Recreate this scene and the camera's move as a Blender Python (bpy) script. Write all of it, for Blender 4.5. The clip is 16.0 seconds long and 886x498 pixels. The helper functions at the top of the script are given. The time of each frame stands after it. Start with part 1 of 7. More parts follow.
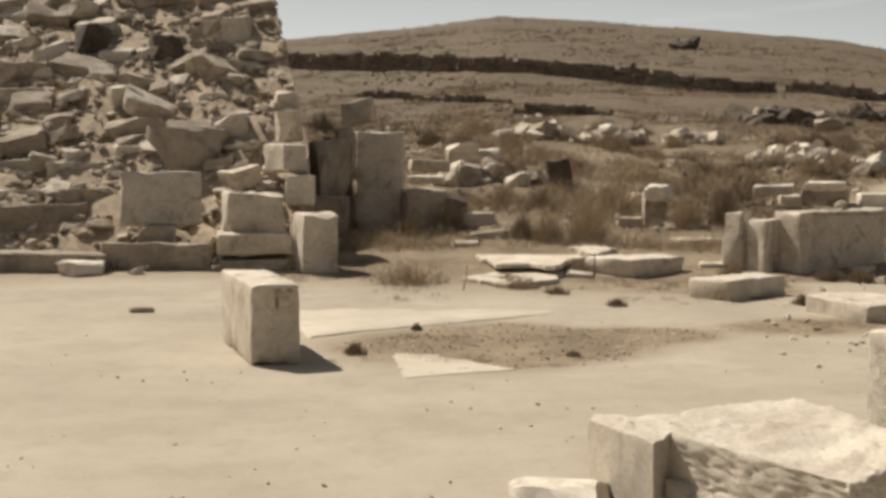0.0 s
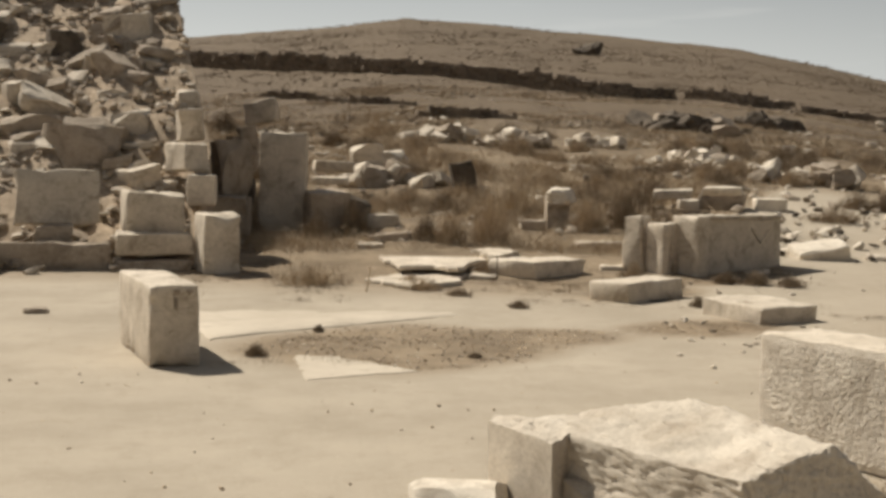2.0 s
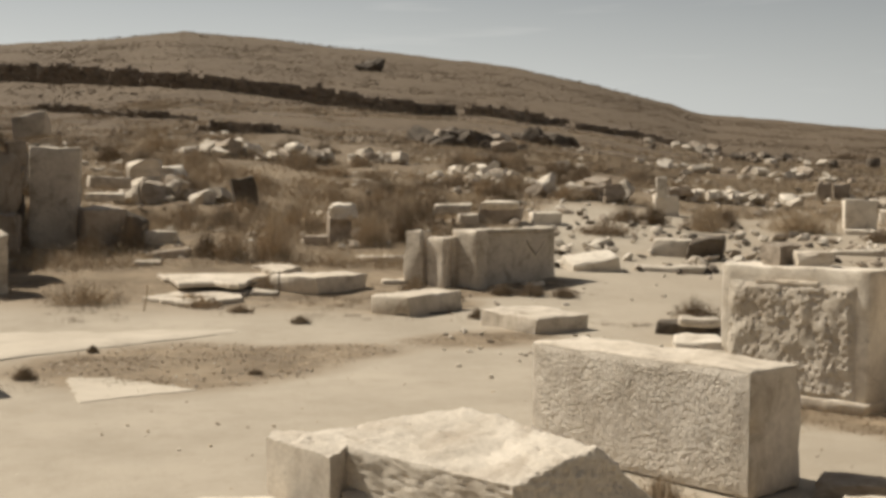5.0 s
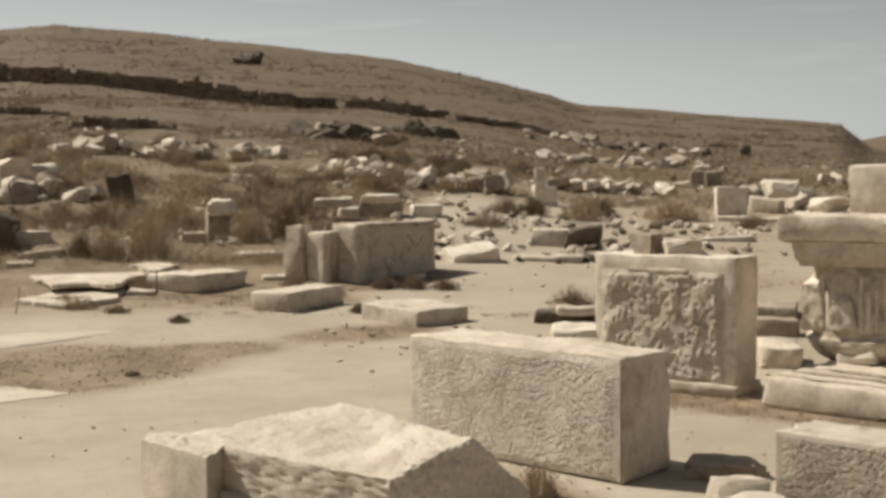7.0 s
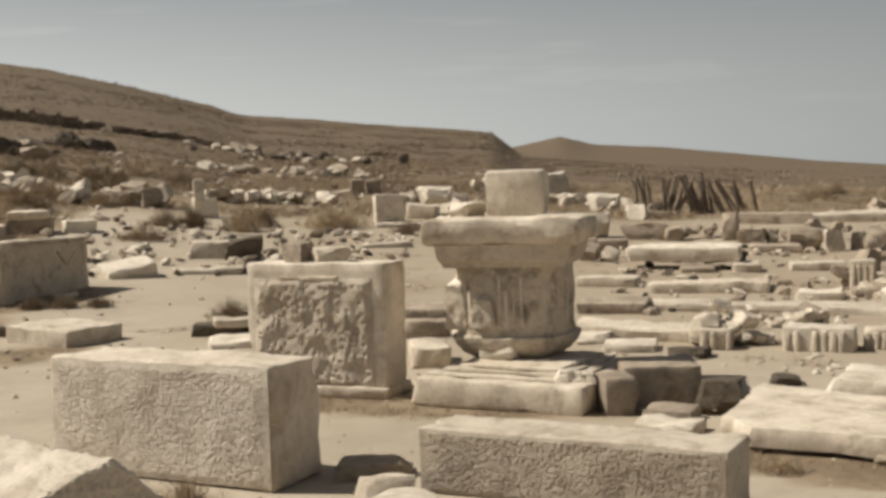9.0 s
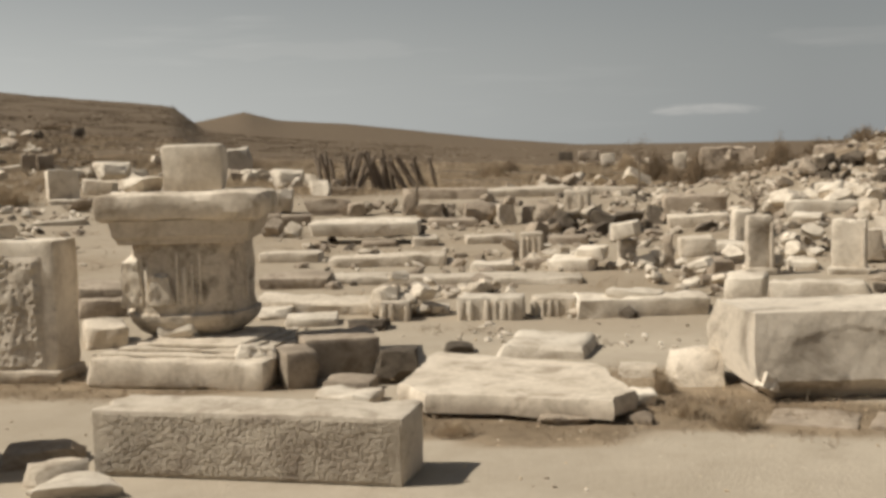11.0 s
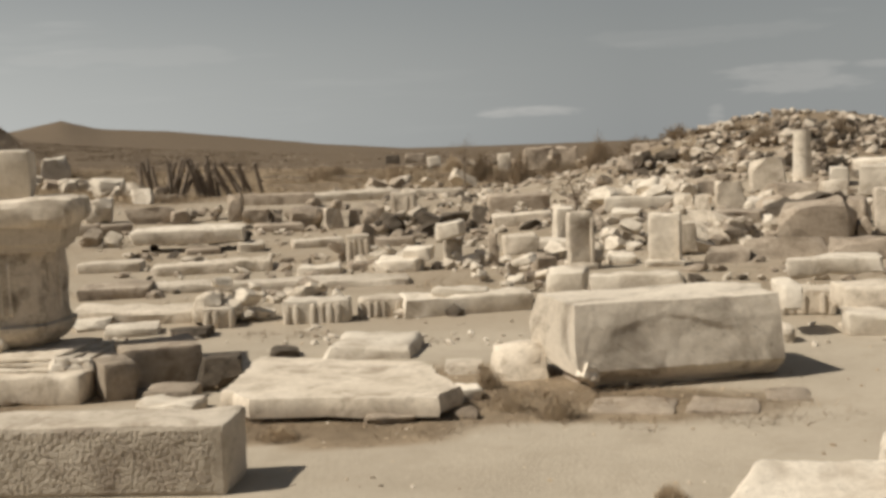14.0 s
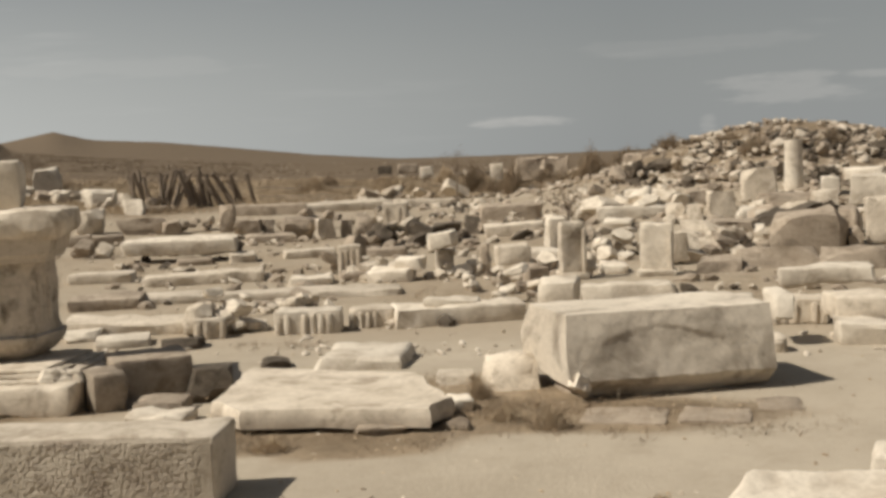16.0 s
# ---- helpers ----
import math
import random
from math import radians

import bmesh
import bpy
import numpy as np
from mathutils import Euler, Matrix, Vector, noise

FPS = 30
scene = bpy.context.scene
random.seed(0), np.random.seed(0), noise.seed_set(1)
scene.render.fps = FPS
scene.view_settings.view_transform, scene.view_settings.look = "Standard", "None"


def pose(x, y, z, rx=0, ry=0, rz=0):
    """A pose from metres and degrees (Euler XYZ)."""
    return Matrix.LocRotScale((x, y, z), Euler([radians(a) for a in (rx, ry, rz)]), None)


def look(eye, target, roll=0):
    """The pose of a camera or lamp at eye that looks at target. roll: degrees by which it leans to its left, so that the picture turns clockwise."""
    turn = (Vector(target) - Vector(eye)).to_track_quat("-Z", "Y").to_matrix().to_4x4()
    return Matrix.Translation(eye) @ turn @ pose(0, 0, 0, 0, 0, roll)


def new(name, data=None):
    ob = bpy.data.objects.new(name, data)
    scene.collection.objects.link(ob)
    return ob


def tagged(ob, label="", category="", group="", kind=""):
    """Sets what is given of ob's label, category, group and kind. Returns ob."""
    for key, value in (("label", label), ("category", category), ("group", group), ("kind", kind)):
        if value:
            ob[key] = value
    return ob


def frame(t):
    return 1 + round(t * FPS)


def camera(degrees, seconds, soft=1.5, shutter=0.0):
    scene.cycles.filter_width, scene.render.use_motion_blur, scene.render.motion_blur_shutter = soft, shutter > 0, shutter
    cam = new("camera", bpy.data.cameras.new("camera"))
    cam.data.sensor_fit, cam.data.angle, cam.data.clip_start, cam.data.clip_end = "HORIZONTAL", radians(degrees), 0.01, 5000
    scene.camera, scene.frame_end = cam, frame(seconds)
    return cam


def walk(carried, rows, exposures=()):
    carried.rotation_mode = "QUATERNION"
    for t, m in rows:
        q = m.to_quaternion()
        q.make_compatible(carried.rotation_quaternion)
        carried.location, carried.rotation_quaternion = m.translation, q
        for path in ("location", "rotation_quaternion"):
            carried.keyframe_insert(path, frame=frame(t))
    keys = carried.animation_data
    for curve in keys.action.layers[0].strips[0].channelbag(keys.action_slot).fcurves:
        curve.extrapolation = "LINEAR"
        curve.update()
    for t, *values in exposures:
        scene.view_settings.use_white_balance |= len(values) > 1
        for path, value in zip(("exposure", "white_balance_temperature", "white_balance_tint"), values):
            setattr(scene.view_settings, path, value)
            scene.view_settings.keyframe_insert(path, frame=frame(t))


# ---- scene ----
cam = camera(40.05, 16.0, soft=3.5)
PATH = [
    (0, pose(-0.141, 0.143, 1.626, 86.05, 0.04, -0.10)),
    (0.5, pose(-0.129, 0.137, 1.625, 85.87, -0.11, -3.13)),
    (1, pose(-0.130, 0.141, 1.625, 85.74, -0.12, -3.74)),
    (1.5, pose(-0.130, 0.149, 1.623, 85.86, -0.28, -3.87)),
    (2, pose(-0.126, 0.149, 1.623, 86.16, -0.61, -4.57)),
    (2.5, pose(-0.125, 0.138, 1.626, 86.23, -0.90, -5.62)),
    (3, pose(-0.119, 0.149, 1.625, 86.23, -0.63, -7.04)),
    (3.5, pose(-0.102, 0.129, 1.633, 86.38, -0.53, -10.04)),
    (4, pose(-0.089, 0.124, 1.628, 86.94, -0.15, -12.98)),
    (4.2, pose(-0.085, 0.108, 1.626, 87.01, -0.25, -13.66)),
    (6.3, pose(-0.092, 0.080, 1.623, 86.68, -0.03, -15.83)),
    (6.5, pose(-0.071, 0.066, 1.637, 86.61, 0.16, -16.40)),
    (7, pose(-0.050, 0.038, 1.642, 86.61, 0.45, -20.21)),
    (7.5, pose(-0.002, 0.018, 1.640, 86.83, 0.52, -26.06)),
    (8, pose(0.022, -0.019, 1.647, 87.06, 0.99, -30.05)),
    (8.5, pose(0.036, -0.047, 1.646, 86.93, 1.62, -33.06)),
    (9, pose(0.049, -0.059, 1.639, 86.80, 1.65, -35.86)),
    (9.5, pose(0.057, -0.078, 1.638, 86.51, 1.69, -39.80)),
    (10, pose(0.064, -0.083, 1.631, 86.19, 1.59, -43.55)),
    (10.2, pose(0.052, -0.091, 1.630, 86.01, 1.45, -45.17)),
    (12.3, pose(0.105, -0.125, 1.616, 85.04, 2.47, -56.54)),
    (12.5, pose(0.112, -0.124, 1.599, 85.17, 2.68, -57.39)),
    (13, pose(0.120, -0.138, 1.597, 85.30, 2.54, -59.68)),
    (13.5, pose(0.135, -0.125, 1.592, 85.28, 2.30, -58.96)),
    (14, pose(0.127, -0.136, 1.593, 85.26, 2.37, -58.68)),
    (14.5, pose(0.143, -0.131, 1.590, 85.37, 2.47, -59.14)),
    (15, pose(0.151, -0.136, 1.588, 85.51, 2.58, -59.22)),
    (15.5, pose(0.150, -0.136, 1.590, 85.58, 2.37, -59.01)),
    (16, pose(0.149, -0.136, 1.590, 85.73, 2.47, -59.03)),
]
walk(cam, PATH, [(0, 0.27), (2, 0.20), (6, 0.18), (8, 0.17), (12, 0.03), (16, 0.03)])

# ---- light ----
SUN_AZ, SUN_EL = -46.0, 48.5   # where the sun stands: degrees clockwise from +y, degrees up
sun = new("sun", bpy.data.lights.new("sun", "SUN"))
sun.data.energy, sun.data.angle, sun.data.color = 5.0, radians(0.6), (1.0, 0.93, 0.82)
sun.matrix_world = look((math.sin(radians(SUN_AZ)) * 50, math.cos(radians(SUN_AZ)) * 50, math.tan(radians(SUN_EL)) * 50), (0, 0, 0))


def node(tree, kind, **values):
    n = tree.nodes.new(kind)
    for key, value in values.items():
        n.inputs[key].default_value = value
    return n


def make_sky():
    world = bpy.data.worlds.new("sky")
    scene.world = world
    world.use_nodes = True
    tree = world.node_tree
    tree.nodes.clear()
    sky = tree.nodes.new("ShaderNodeTexSky")
    sky.sky_type, sky.sun_disc = "NISHITA", False
    sky.sun_elevation, sky.sun_rotation = radians(SUN_EL), radians(SUN_AZ)
    sky.dust_density, sky.air_density, sky.ozone_density = 1.5, 1.2, 1.0
    hazy = node(tree, "ShaderNodeHueSaturation", Saturation=0.36, Value=0.45)
    # thin streaks of cloud
    coord = tree.nodes.new("ShaderNodeTexCoord")
    flat = node(tree, "ShaderNodeMapping", Scale=(2.2, 2.2, 26.0))
    wisps = node(tree, "ShaderNodeTexNoise", Scale=2.0, Detail=5.0, Roughness=0.55)
    ramp = tree.nodes.new("ShaderNodeValToRGB")
    ramp.color_ramp.elements[0].position, ramp.color_ramp.elements[1].position = 0.58, 0.76
    ramp.color_ramp.elements[0].color, ramp.color_ramp.elements[1].color = (0, 0, 0, 1), (0.2, 0.2, 0.2, 1)
    cloud = node(tree, "ShaderNodeMix")
    cloud.data_type = "RGBA"
    cloud.inputs["B"].default_value = (8.5, 8.0, 7.4, 1)
    back = node(tree, "ShaderNodeBackground", Strength=0.098)
    out = tree.nodes.new("ShaderNodeOutputWorld")
    link = tree.links.new
    link(sky.outputs[0], hazy.inputs["Color"])
    link(coord.outputs["Generated"], flat.inputs["Vector"])
    link(flat.outputs[0], wisps.inputs["Vector"])
    link(wisps.outputs[0], ramp.inputs[0])
    link(ramp.outputs[0], cloud.inputs["Factor"])
    link(hazy.outputs[0], cloud.inputs["A"])
    split = tree.nodes.new("ShaderNodeSeparateXYZ")
    link(coord.outputs["Generated"], split.inputs[0])
    ragged = node(tree, "ShaderNodeTexNoise", Scale=14.0, Detail=6.0, Roughness=0.6)
    streaky = node(tree, "ShaderNodeMapping", Scale=(1.0, 1.0, 5.0))
    link(coord.outputs["Generated"], streaky.inputs["Vector"])
    link(streaky.outputs[0], ragged.inputs["Vector"])

    def calc(kind, a, b):
        m = node(tree, "ShaderNodeMath")
        m.operation = kind
        for k, value in enumerate((a, b)):
            if isinstance(value, (int, float)):
                m.inputs[k].default_value = value
            else:
                link(value, m.inputs[k])
        return m.outputs[0]

    def bank(az, el, wide, high, strength):
        """One low bank of cloud at a bearing and height, in degrees."""
        side_on = node(tree, "ShaderNodeVectorMath")
        side_on.operation = "DOT_PRODUCT"
        side_on.inputs[1].default_value = (math.cos(radians(az)) / radians(wide), -math.sin(radians(az)) / radians(wide), 0)
        link(coord.outputs["Generated"], side_on.inputs[0])
        ahead = node(tree, "ShaderNodeVectorMath")
        ahead.operation = "DOT_PRODUCT"
        ahead.inputs[1].default_value = (math.sin(radians(az)), math.cos(radians(az)), 0)
        link(coord.outputs["Generated"], ahead.inputs[0])
        up = calc("DIVIDE", calc("SUBTRACT", split.outputs["Z"], math.sin(radians(el))), radians(high))
        across = side_on.outputs["Value"]
        far_off = calc("ADD", calc("MULTIPLY", across, across), calc("MULTIPLY", up, up))
        edge = node(tree, "ShaderNodeMapRange", **{"From Min": 0.35, "From Max": 1.6, "To Min": strength, "To Max": 0.0})
        edge.interpolation_type = "SMOOTHSTEP"
        link(calc("ADD", far_off, calc("MULTIPLY", calc("SUBTRACT", ragged.outputs[0], 0.5), 6.0)), edge.inputs["Value"])
        return calc("MULTIPLY", edge.outputs[0], calc("GREATER_THAN", ahead.outputs["Value"], 0.2))

    banks = None
    for az, el, wide, high, strength in ((62.8, 1.5, 2.2, 0.26, 0.22), (74.5, 2.5, 3.0, 0.6, 0.13), (79.5, 2.9, 2.0, 0.25, 0.12), (71.3, 1.05, 0.5, 0.4, 0.12), (44.5, 4.7, 4.0, 0.4, 0.05), (70.0, 4.6, 5.0, 0.4, 0.04)):
        one = bank(az, el, wide, high, strength)
        banks = one if banks is None else calc("MAXIMUM", banks, one)
    # pale haze low over the land and sea, brighter towards the sun
    side = node(tree, "ShaderNodeVectorMath")
    side.operation = "DOT_PRODUCT"
    side.inputs[1].default_value = (math.sin(radians(SUN_AZ)), math.cos(radians(SUN_AZ)), 0)
    link(coord.outputs["Generated"], side.inputs[0])
    swing = node(tree, "ShaderNodeMapRange", **{"From Min": -0.4, "From Max": 0.6})
    link(side.outputs["Value"], swing.inputs["Value"])
    haze = node(tree, "ShaderNodeMix")
    haze.data_type = "RGBA"
    haze.inputs["A"].default_value, haze.inputs["B"].default_value = (3.1, 3.22, 3.18, 1), (7.2, 7.3, 7.0, 1)
    link(swing.outputs[0], haze.inputs["Factor"])
    parts = tree.nodes.new("ShaderNodeSeparateXYZ")
    link(coord.outputs["Generated"], parts.inputs[0])
    low = node(tree, "ShaderNodeMapRange", **{"From Min": 0.0, "From Max": 0.25, "To Min": 0.88, "To Max": 0.0})
    low.interpolation_type = "SMOOTHSTEP"
    link(parts.outputs["Z"], low.inputs["Value"])
    air = node(tree, "ShaderNodeMix")
    air.data_type = "RGBA"
    link(low.outputs[0], air.inputs["Factor"])
    link(cloud.outputs["Result"], air.inputs["A"])
    link(haze.outputs["Result"], air.inputs["B"])
    last = node(tree, "ShaderNodeMix")
    last.data_type = "RGBA"
    last.inputs["B"].default_value = (8.2, 7.7, 7.1, 1)
    link(banks, last.inputs["Factor"])
    link(air.outputs["Result"], last.inputs["A"])
    link(last.outputs["Result"], back.inputs["Color"])
    link(back.outputs[0], out.inputs[0])


make_sky()
scene.view_settings.exposure = 0.0

# ---- materials ----


def material(name, dark, light, fine=18.0, coarse=2.0, bump=0.5, grit=60.0, rough=0.9, stain=None, spread=0.12):
    """A dry mineral or plant surface: two colours mixed by coarse and fine grain, stains, relief, and a tint of its own for each object."""
    mat = bpy.data.materials.new(name)
    mat.use_nodes = True
    tree = mat.node_tree
    tree.nodes.clear()
    link = tree.links.new
    coord = tree.nodes.new("ShaderNodeTexCoord")
    info = tree.nodes.new("ShaderNodeObjectInfo")
    shift = node(tree, "ShaderNodeVectorMath")
    shift.operation = "MULTIPLY_ADD"
    shift.inputs[1].default_value = (1, 1, 1)
    far = node(tree, "ShaderNodeVectorMath")
    far.operation = "SCALE"
    far.inputs[0].default_value = (37.0, 19.0, 53.0)
    link(info.outputs["Random"], far.inputs["Scale"])
    link(coord.outputs["Object"], shift.inputs[0])
    link(far.outputs[0], shift.inputs[2])
    a = node(tree, "ShaderNodeTexNoise", Scale=coarse, Detail=6.0, Roughness=0.62)
    b = node(tree, "ShaderNodeTexNoise", Scale=fine, Detail=8.0, Roughness=0.75)
    c = node(tree, "ShaderNodeTexNoise", Scale=grit, Detail=6.0, Roughness=0.8)
    for n in (a, b, c):
        link(shift.outputs[0], n.inputs["Vector"])
    add = node(tree, "ShaderNodeMath")
    add.operation = "ADD"
    link(a.outputs[0], add.inputs[0])
    link(b.outputs[0], add.inputs[1])
    ramp = tree.nodes.new("ShaderNodeMapRange")
    ramp.inputs["From Min"].default_value, ramp.inputs["From Max"].default_value = 0.72, 1.25
    link(add.outputs[0], ramp.inputs["Value"])
    mix = node(tree, "ShaderNodeMix")
    mix.data_type = "RGBA"
    mix.inputs["A"].default_value, mix.inputs["B"].default_value = (*dark, 1), (*light, 1)
    link(ramp.outputs[0], mix.inputs["Factor"])
    colour = mix.outputs["Result"]
    if stain:
        s = node(tree, "ShaderNodeTexNoise", Scale=coarse * 1.7, Detail=7.0, Roughness=0.7, Distortion=0.6)
        link(shift.outputs[0], s.inputs["Vector"])
        cut = tree.nodes.new("ShaderNodeMapRange")
        cut.inputs["From Min"].default_value, cut.inputs["From Max"].default_value = 0.49, 0.68
        cut.inputs["To Max"].default_value = 0.85
        link(s.outputs[0], cut.inputs["Value"])
        over = node(tree, "ShaderNodeMix")
        over.data_type = "RGBA"
        over.inputs["B"].default_value = (*stain, 1)
        link(cut.outputs[0], over.inputs["Factor"])
        link(colour, over.inputs["A"])
        colour = over.outputs["Result"]
        # specks of lichen
        speck = node(tree, "ShaderNodeTexNoise", Scale=fine * 0.55, Detail=8.0, Roughness=0.8)
        link(shift.outputs[0], speck.inputs["Vector"])
        spot = tree.nodes.new("ShaderNodeMapRange")
        spot.inputs["From Min"].default_value, spot.inputs["From Max"].default_value = 0.58, 0.68
        spot.inputs["To Max"].default_value = 0.6
        link(speck.outputs[0], spot.inputs["Value"])
        both = node(tree, "ShaderNodeMix")
        both.data_type = "RGBA"
        both.inputs["B"].default_value = (stain[0] * 0.6, stain[1] * 0.6, stain[2] * 0.6, 1)
        link(spot.outputs[0], both.inputs["Factor"])
        link(colour, both.inputs["A"])
        colour = both.outputs["Result"]
    tint = tree.nodes.new("ShaderNodeMapRange")
    tint.inputs["To Min"].default_value, tint.inputs["To Max"].default_value = 1 - spread, 1 + spread
    link(info.outputs["Random"], tint.inputs["Value"])
    hsv = node(tree, "ShaderNodeHueSaturation")
    link(tint.outputs[0], hsv.inputs["Value"])
    link(colour, hsv.inputs["Color"])
    shader = node(tree, "ShaderNodeBsdfPrincipled", Roughness=rough)
    shader.inputs["Specular IOR Level"].default_value = 0.25
    link(hsv.outputs[0], shader.inputs["Base Color"])
    relief = node(tree, "ShaderNodeMath")
    relief.operation = "MULTIPLY_ADD"
    relief.inputs[1].default_value = 0.4
    link(b.outputs[0], relief.inputs[0])
    link(c.outputs[0], relief.inputs[2])
    bumped = node(tree, "ShaderNodeBump", Strength=bump, Distance=0.03)
    link(relief.outputs[0], bumped.inputs["Height"])
    link(bumped.outputs[0], shader.inputs["Normal"])
    out = tree.nodes.new("ShaderNodeOutputMaterial")
    link(shader.outputs[0], out.inputs[0])
    return mat


MARBLE = material("weathered_marble", (0.42, 0.355, 0.27), (0.66, 0.58, 0.47), stain=(0.27, 0.215, 0.155), bump=0.3, grit=80)
PALE = material("bright_marble", (0.52, 0.45, 0.355), (0.74, 0.665, 0.55), stain=(0.36, 0.295, 0.22), bump=0.34, grit=80)
GREY = material("grey_granite", (0.27, 0.217, 0.162), (0.49, 0.405, 0.31), stain=(0.17, 0.132, 0.095), bump=0.6, fine=26)
DARK = material("dark_lichened_stone", (0.075, 0.058, 0.042), (0.18, 0.145, 0.107), stain=(0.05, 0.04, 0.03), bump=0.7)
# darker dressed stone: the shade on the long block's west face, put into its colour
PICKED_SHADED = material("shaded_pick_dressed_stone", (0.33, 0.28, 0.215), (0.50, 0.435, 0.345), fine=30, grit=75, bump=0.35, stain=(0.26, 0.21, 0.16))
# paler than the block's marble: sunlight on the large block's west face, painted in
PITTED_LIT = material("pick_dressed_stone", (0.54, 0.475, 0.385), (0.76, 0.685, 0.575), fine=30, grit=75, bump=0.5, stain=(0.42, 0.355, 0.275))
CRUMBLED = material("crumbling_marble", (0.41, 0.35, 0.272), (0.69, 0.615, 0.505), fine=40, grit=90, bump=0.42, stain=(0.40, 0.33, 0.25))
FIELDSTONE = material("field_stone", (0.15, 0.117, 0.085), (0.33, 0.265, 0.198), fine=3, coarse=0.6, grit=9, bump=0.8, stain=(0.085, 0.066, 0.047))
SCREED = material("worn_concrete", (0.44, 0.375, 0.288), (0.54, 0.47, 0.37), fine=5, coarse=0.9, bump=0.15, stain=(0.40, 0.34, 0.26), spread=0.02)
WOOD = material("weathered_wood", (0.10, 0.077, 0.056), (0.30, 0.24, 0.18), fine=30, bump=0.6)
STAINED = material("stained_marble", (0.47, 0.405, 0.32), (0.68, 0.605, 0.495), coarse=1.25, fine=22, grit=80, stain=(0.21, 0.172, 0.13), bump=0.25, spread=0.02)
# altar drum: real stains, plus shade under the capital mixed into the colour
STAIN_AND_SHADE = material("stained_and_shaded_marble", (0.36, 0.30, 0.225), (0.66, 0.58, 0.47), coarse=3.0, fine=16, grit=70, stain=(0.12, 0.094, 0.068), bump=0.4, spread=0.02)
STRAW = material("dry_grass", (0.30, 0.226, 0.146), (0.54, 0.427, 0.29), fine=3, coarse=0.4, bump=0.1)
HILL_BRUSH = material("hillside_brush", (0.115, 0.085, 0.056), (0.20, 0.15, 0.10), fine=3, coarse=0.3, bump=0.1)
BRUSH = material("dry_brush", (0.15, 0.11, 0.07), (0.30, 0.225, 0.147), fine=3, coarse=0.5, bump=0.1)


def ground_material():
    """Pale trodden dust; brown dry turf where the sheet's 'turf' attribute says that grass grows."""
    mat = bpy.data.materials.new("dusty_ground")
    mat.use_nodes = True
    tree = mat.node_tree
    tree.nodes.clear()
    link = tree.links.new
    coord = tree.nodes.new("ShaderNodeTexCoord")

    def grain(scale, detail=6.0, rough=0.65):
        n = node(tree, "ShaderNodeTexNoise", Scale=scale, Detail=detail, Roughness=rough)
        link(coord.outputs["Object"], n.inputs["Vector"])
        return n.outputs[0]

    def two(low, high, factor, start=0.35, end=0.65):
        ramp = tree.nodes.new("ShaderNodeMapRange")
        ramp.inputs["From Min"].default_value, ramp.inputs["From Max"].default_value = start, end
        link(factor, ramp.inputs["Value"])
        m = node(tree, "ShaderNodeMix")
        m.data_type = "RGBA"
        link(ramp.outputs[0], m.inputs["Factor"])
        for key, value in (("A", low), ("B", high)):
            if isinstance(value, tuple):
                m.inputs[key].default_value = (*value, 1)
            else:
                link(value, m.inputs[key])
        return m.outputs["Result"]

    dust = two((0.33, 0.28, 0.212), (0.43, 0.37, 0.287), grain(0.55, 8.0, 0.7))
    dust = two(dust, (0.30, 0.25, 0.185), grain(2.7, 9.0, 0.8), 0.5, 0.8)
    dust = two(dust, (0.27, 0.222, 0.165), grain(11.0, 6.0, 0.75), 0.6, 0.78)
    dust = two(dust, (0.52, 0.455, 0.36), grain(34.0, 3.0), 0.62, 0.8)
    attr = tree.nodes.new("ShaderNodeAttribute")
    attr.attribute_name = "turf"
    earth = node(tree, "ShaderNodeMath")
    earth.operation = "MULTIPLY_ADD"
    earth.inputs[1].default_value = 0.35
    link(grain(1.1, 9.0, 0.75), earth.inputs[0])
    link(attr.outputs["Fac"], earth.inputs[2])
    dust = two(dust, (0.315, 0.258, 0.188), earth.outputs[0], 0.19, 0.5)
    near = two((0.135, 0.10, 0.065), (0.30, 0.232, 0.155), grain(1.3, 8.0, 0.75))
    hill = two((0.10, 0.074, 0.049), (0.165, 0.124, 0.082), grain(0.25, 12.0, 0.85), 0.36, 0.64)
    reach = node(tree, "ShaderNodeVectorMath")
    reach.operation = "LENGTH"
    link(coord.outputs["Object"], reach.inputs[0])
    upland = node(tree, "ShaderNodeMath")
    upland.operation = "MULTIPLY_ADD"
    upland.inputs[1].default_value = 45.0
    link(grain(0.06, 8.0, 0.7), upland.inputs[0])
    link(reach.outputs["Value"], upland.inputs[2])
    turf = two(near, hill, upland.outputs[0], 58.0, 92.0)
    scrub = two(turf, (0.062, 0.045, 0.03), grain(0.5, 12.0, 0.88), 0.54, 0.72)
    scrub = two(scrub, (0.17, 0.134, 0.093), grain(0.35, 12.0, 0.88), 0.58, 0.76)
    edge = node(tree, "ShaderNodeMath")
    edge.operation = "MULTIPLY_ADD"
    edge.inputs[1].default_value = 1.5
    link(grain(3.2, 10.0, 0.8), edge.inputs[0])
    link(attr.outputs["Fac"], edge.inputs[2])
    colour = two(dust, scrub, edge.outputs[0], 1.02, 1.36)
    shader = node(tree, "ShaderNodeBsdfPrincipled", Roughness=0.95)
    shader.inputs["Specular IOR Level"].default_value = 0.15
    link(colour, shader.inputs["Base Color"])
    total = node(tree, "ShaderNodeMath")
    total.operation = "ADD"
    link(grain(7.0, 8.0, 0.7), total.inputs[0])
    link(grain(45.0, 3.0), total.inputs[1])
    bumped = node(tree, "ShaderNodeBump", Strength=0.3, Distance=0.03)
    link(total.outputs[0], bumped.inputs["Height"])
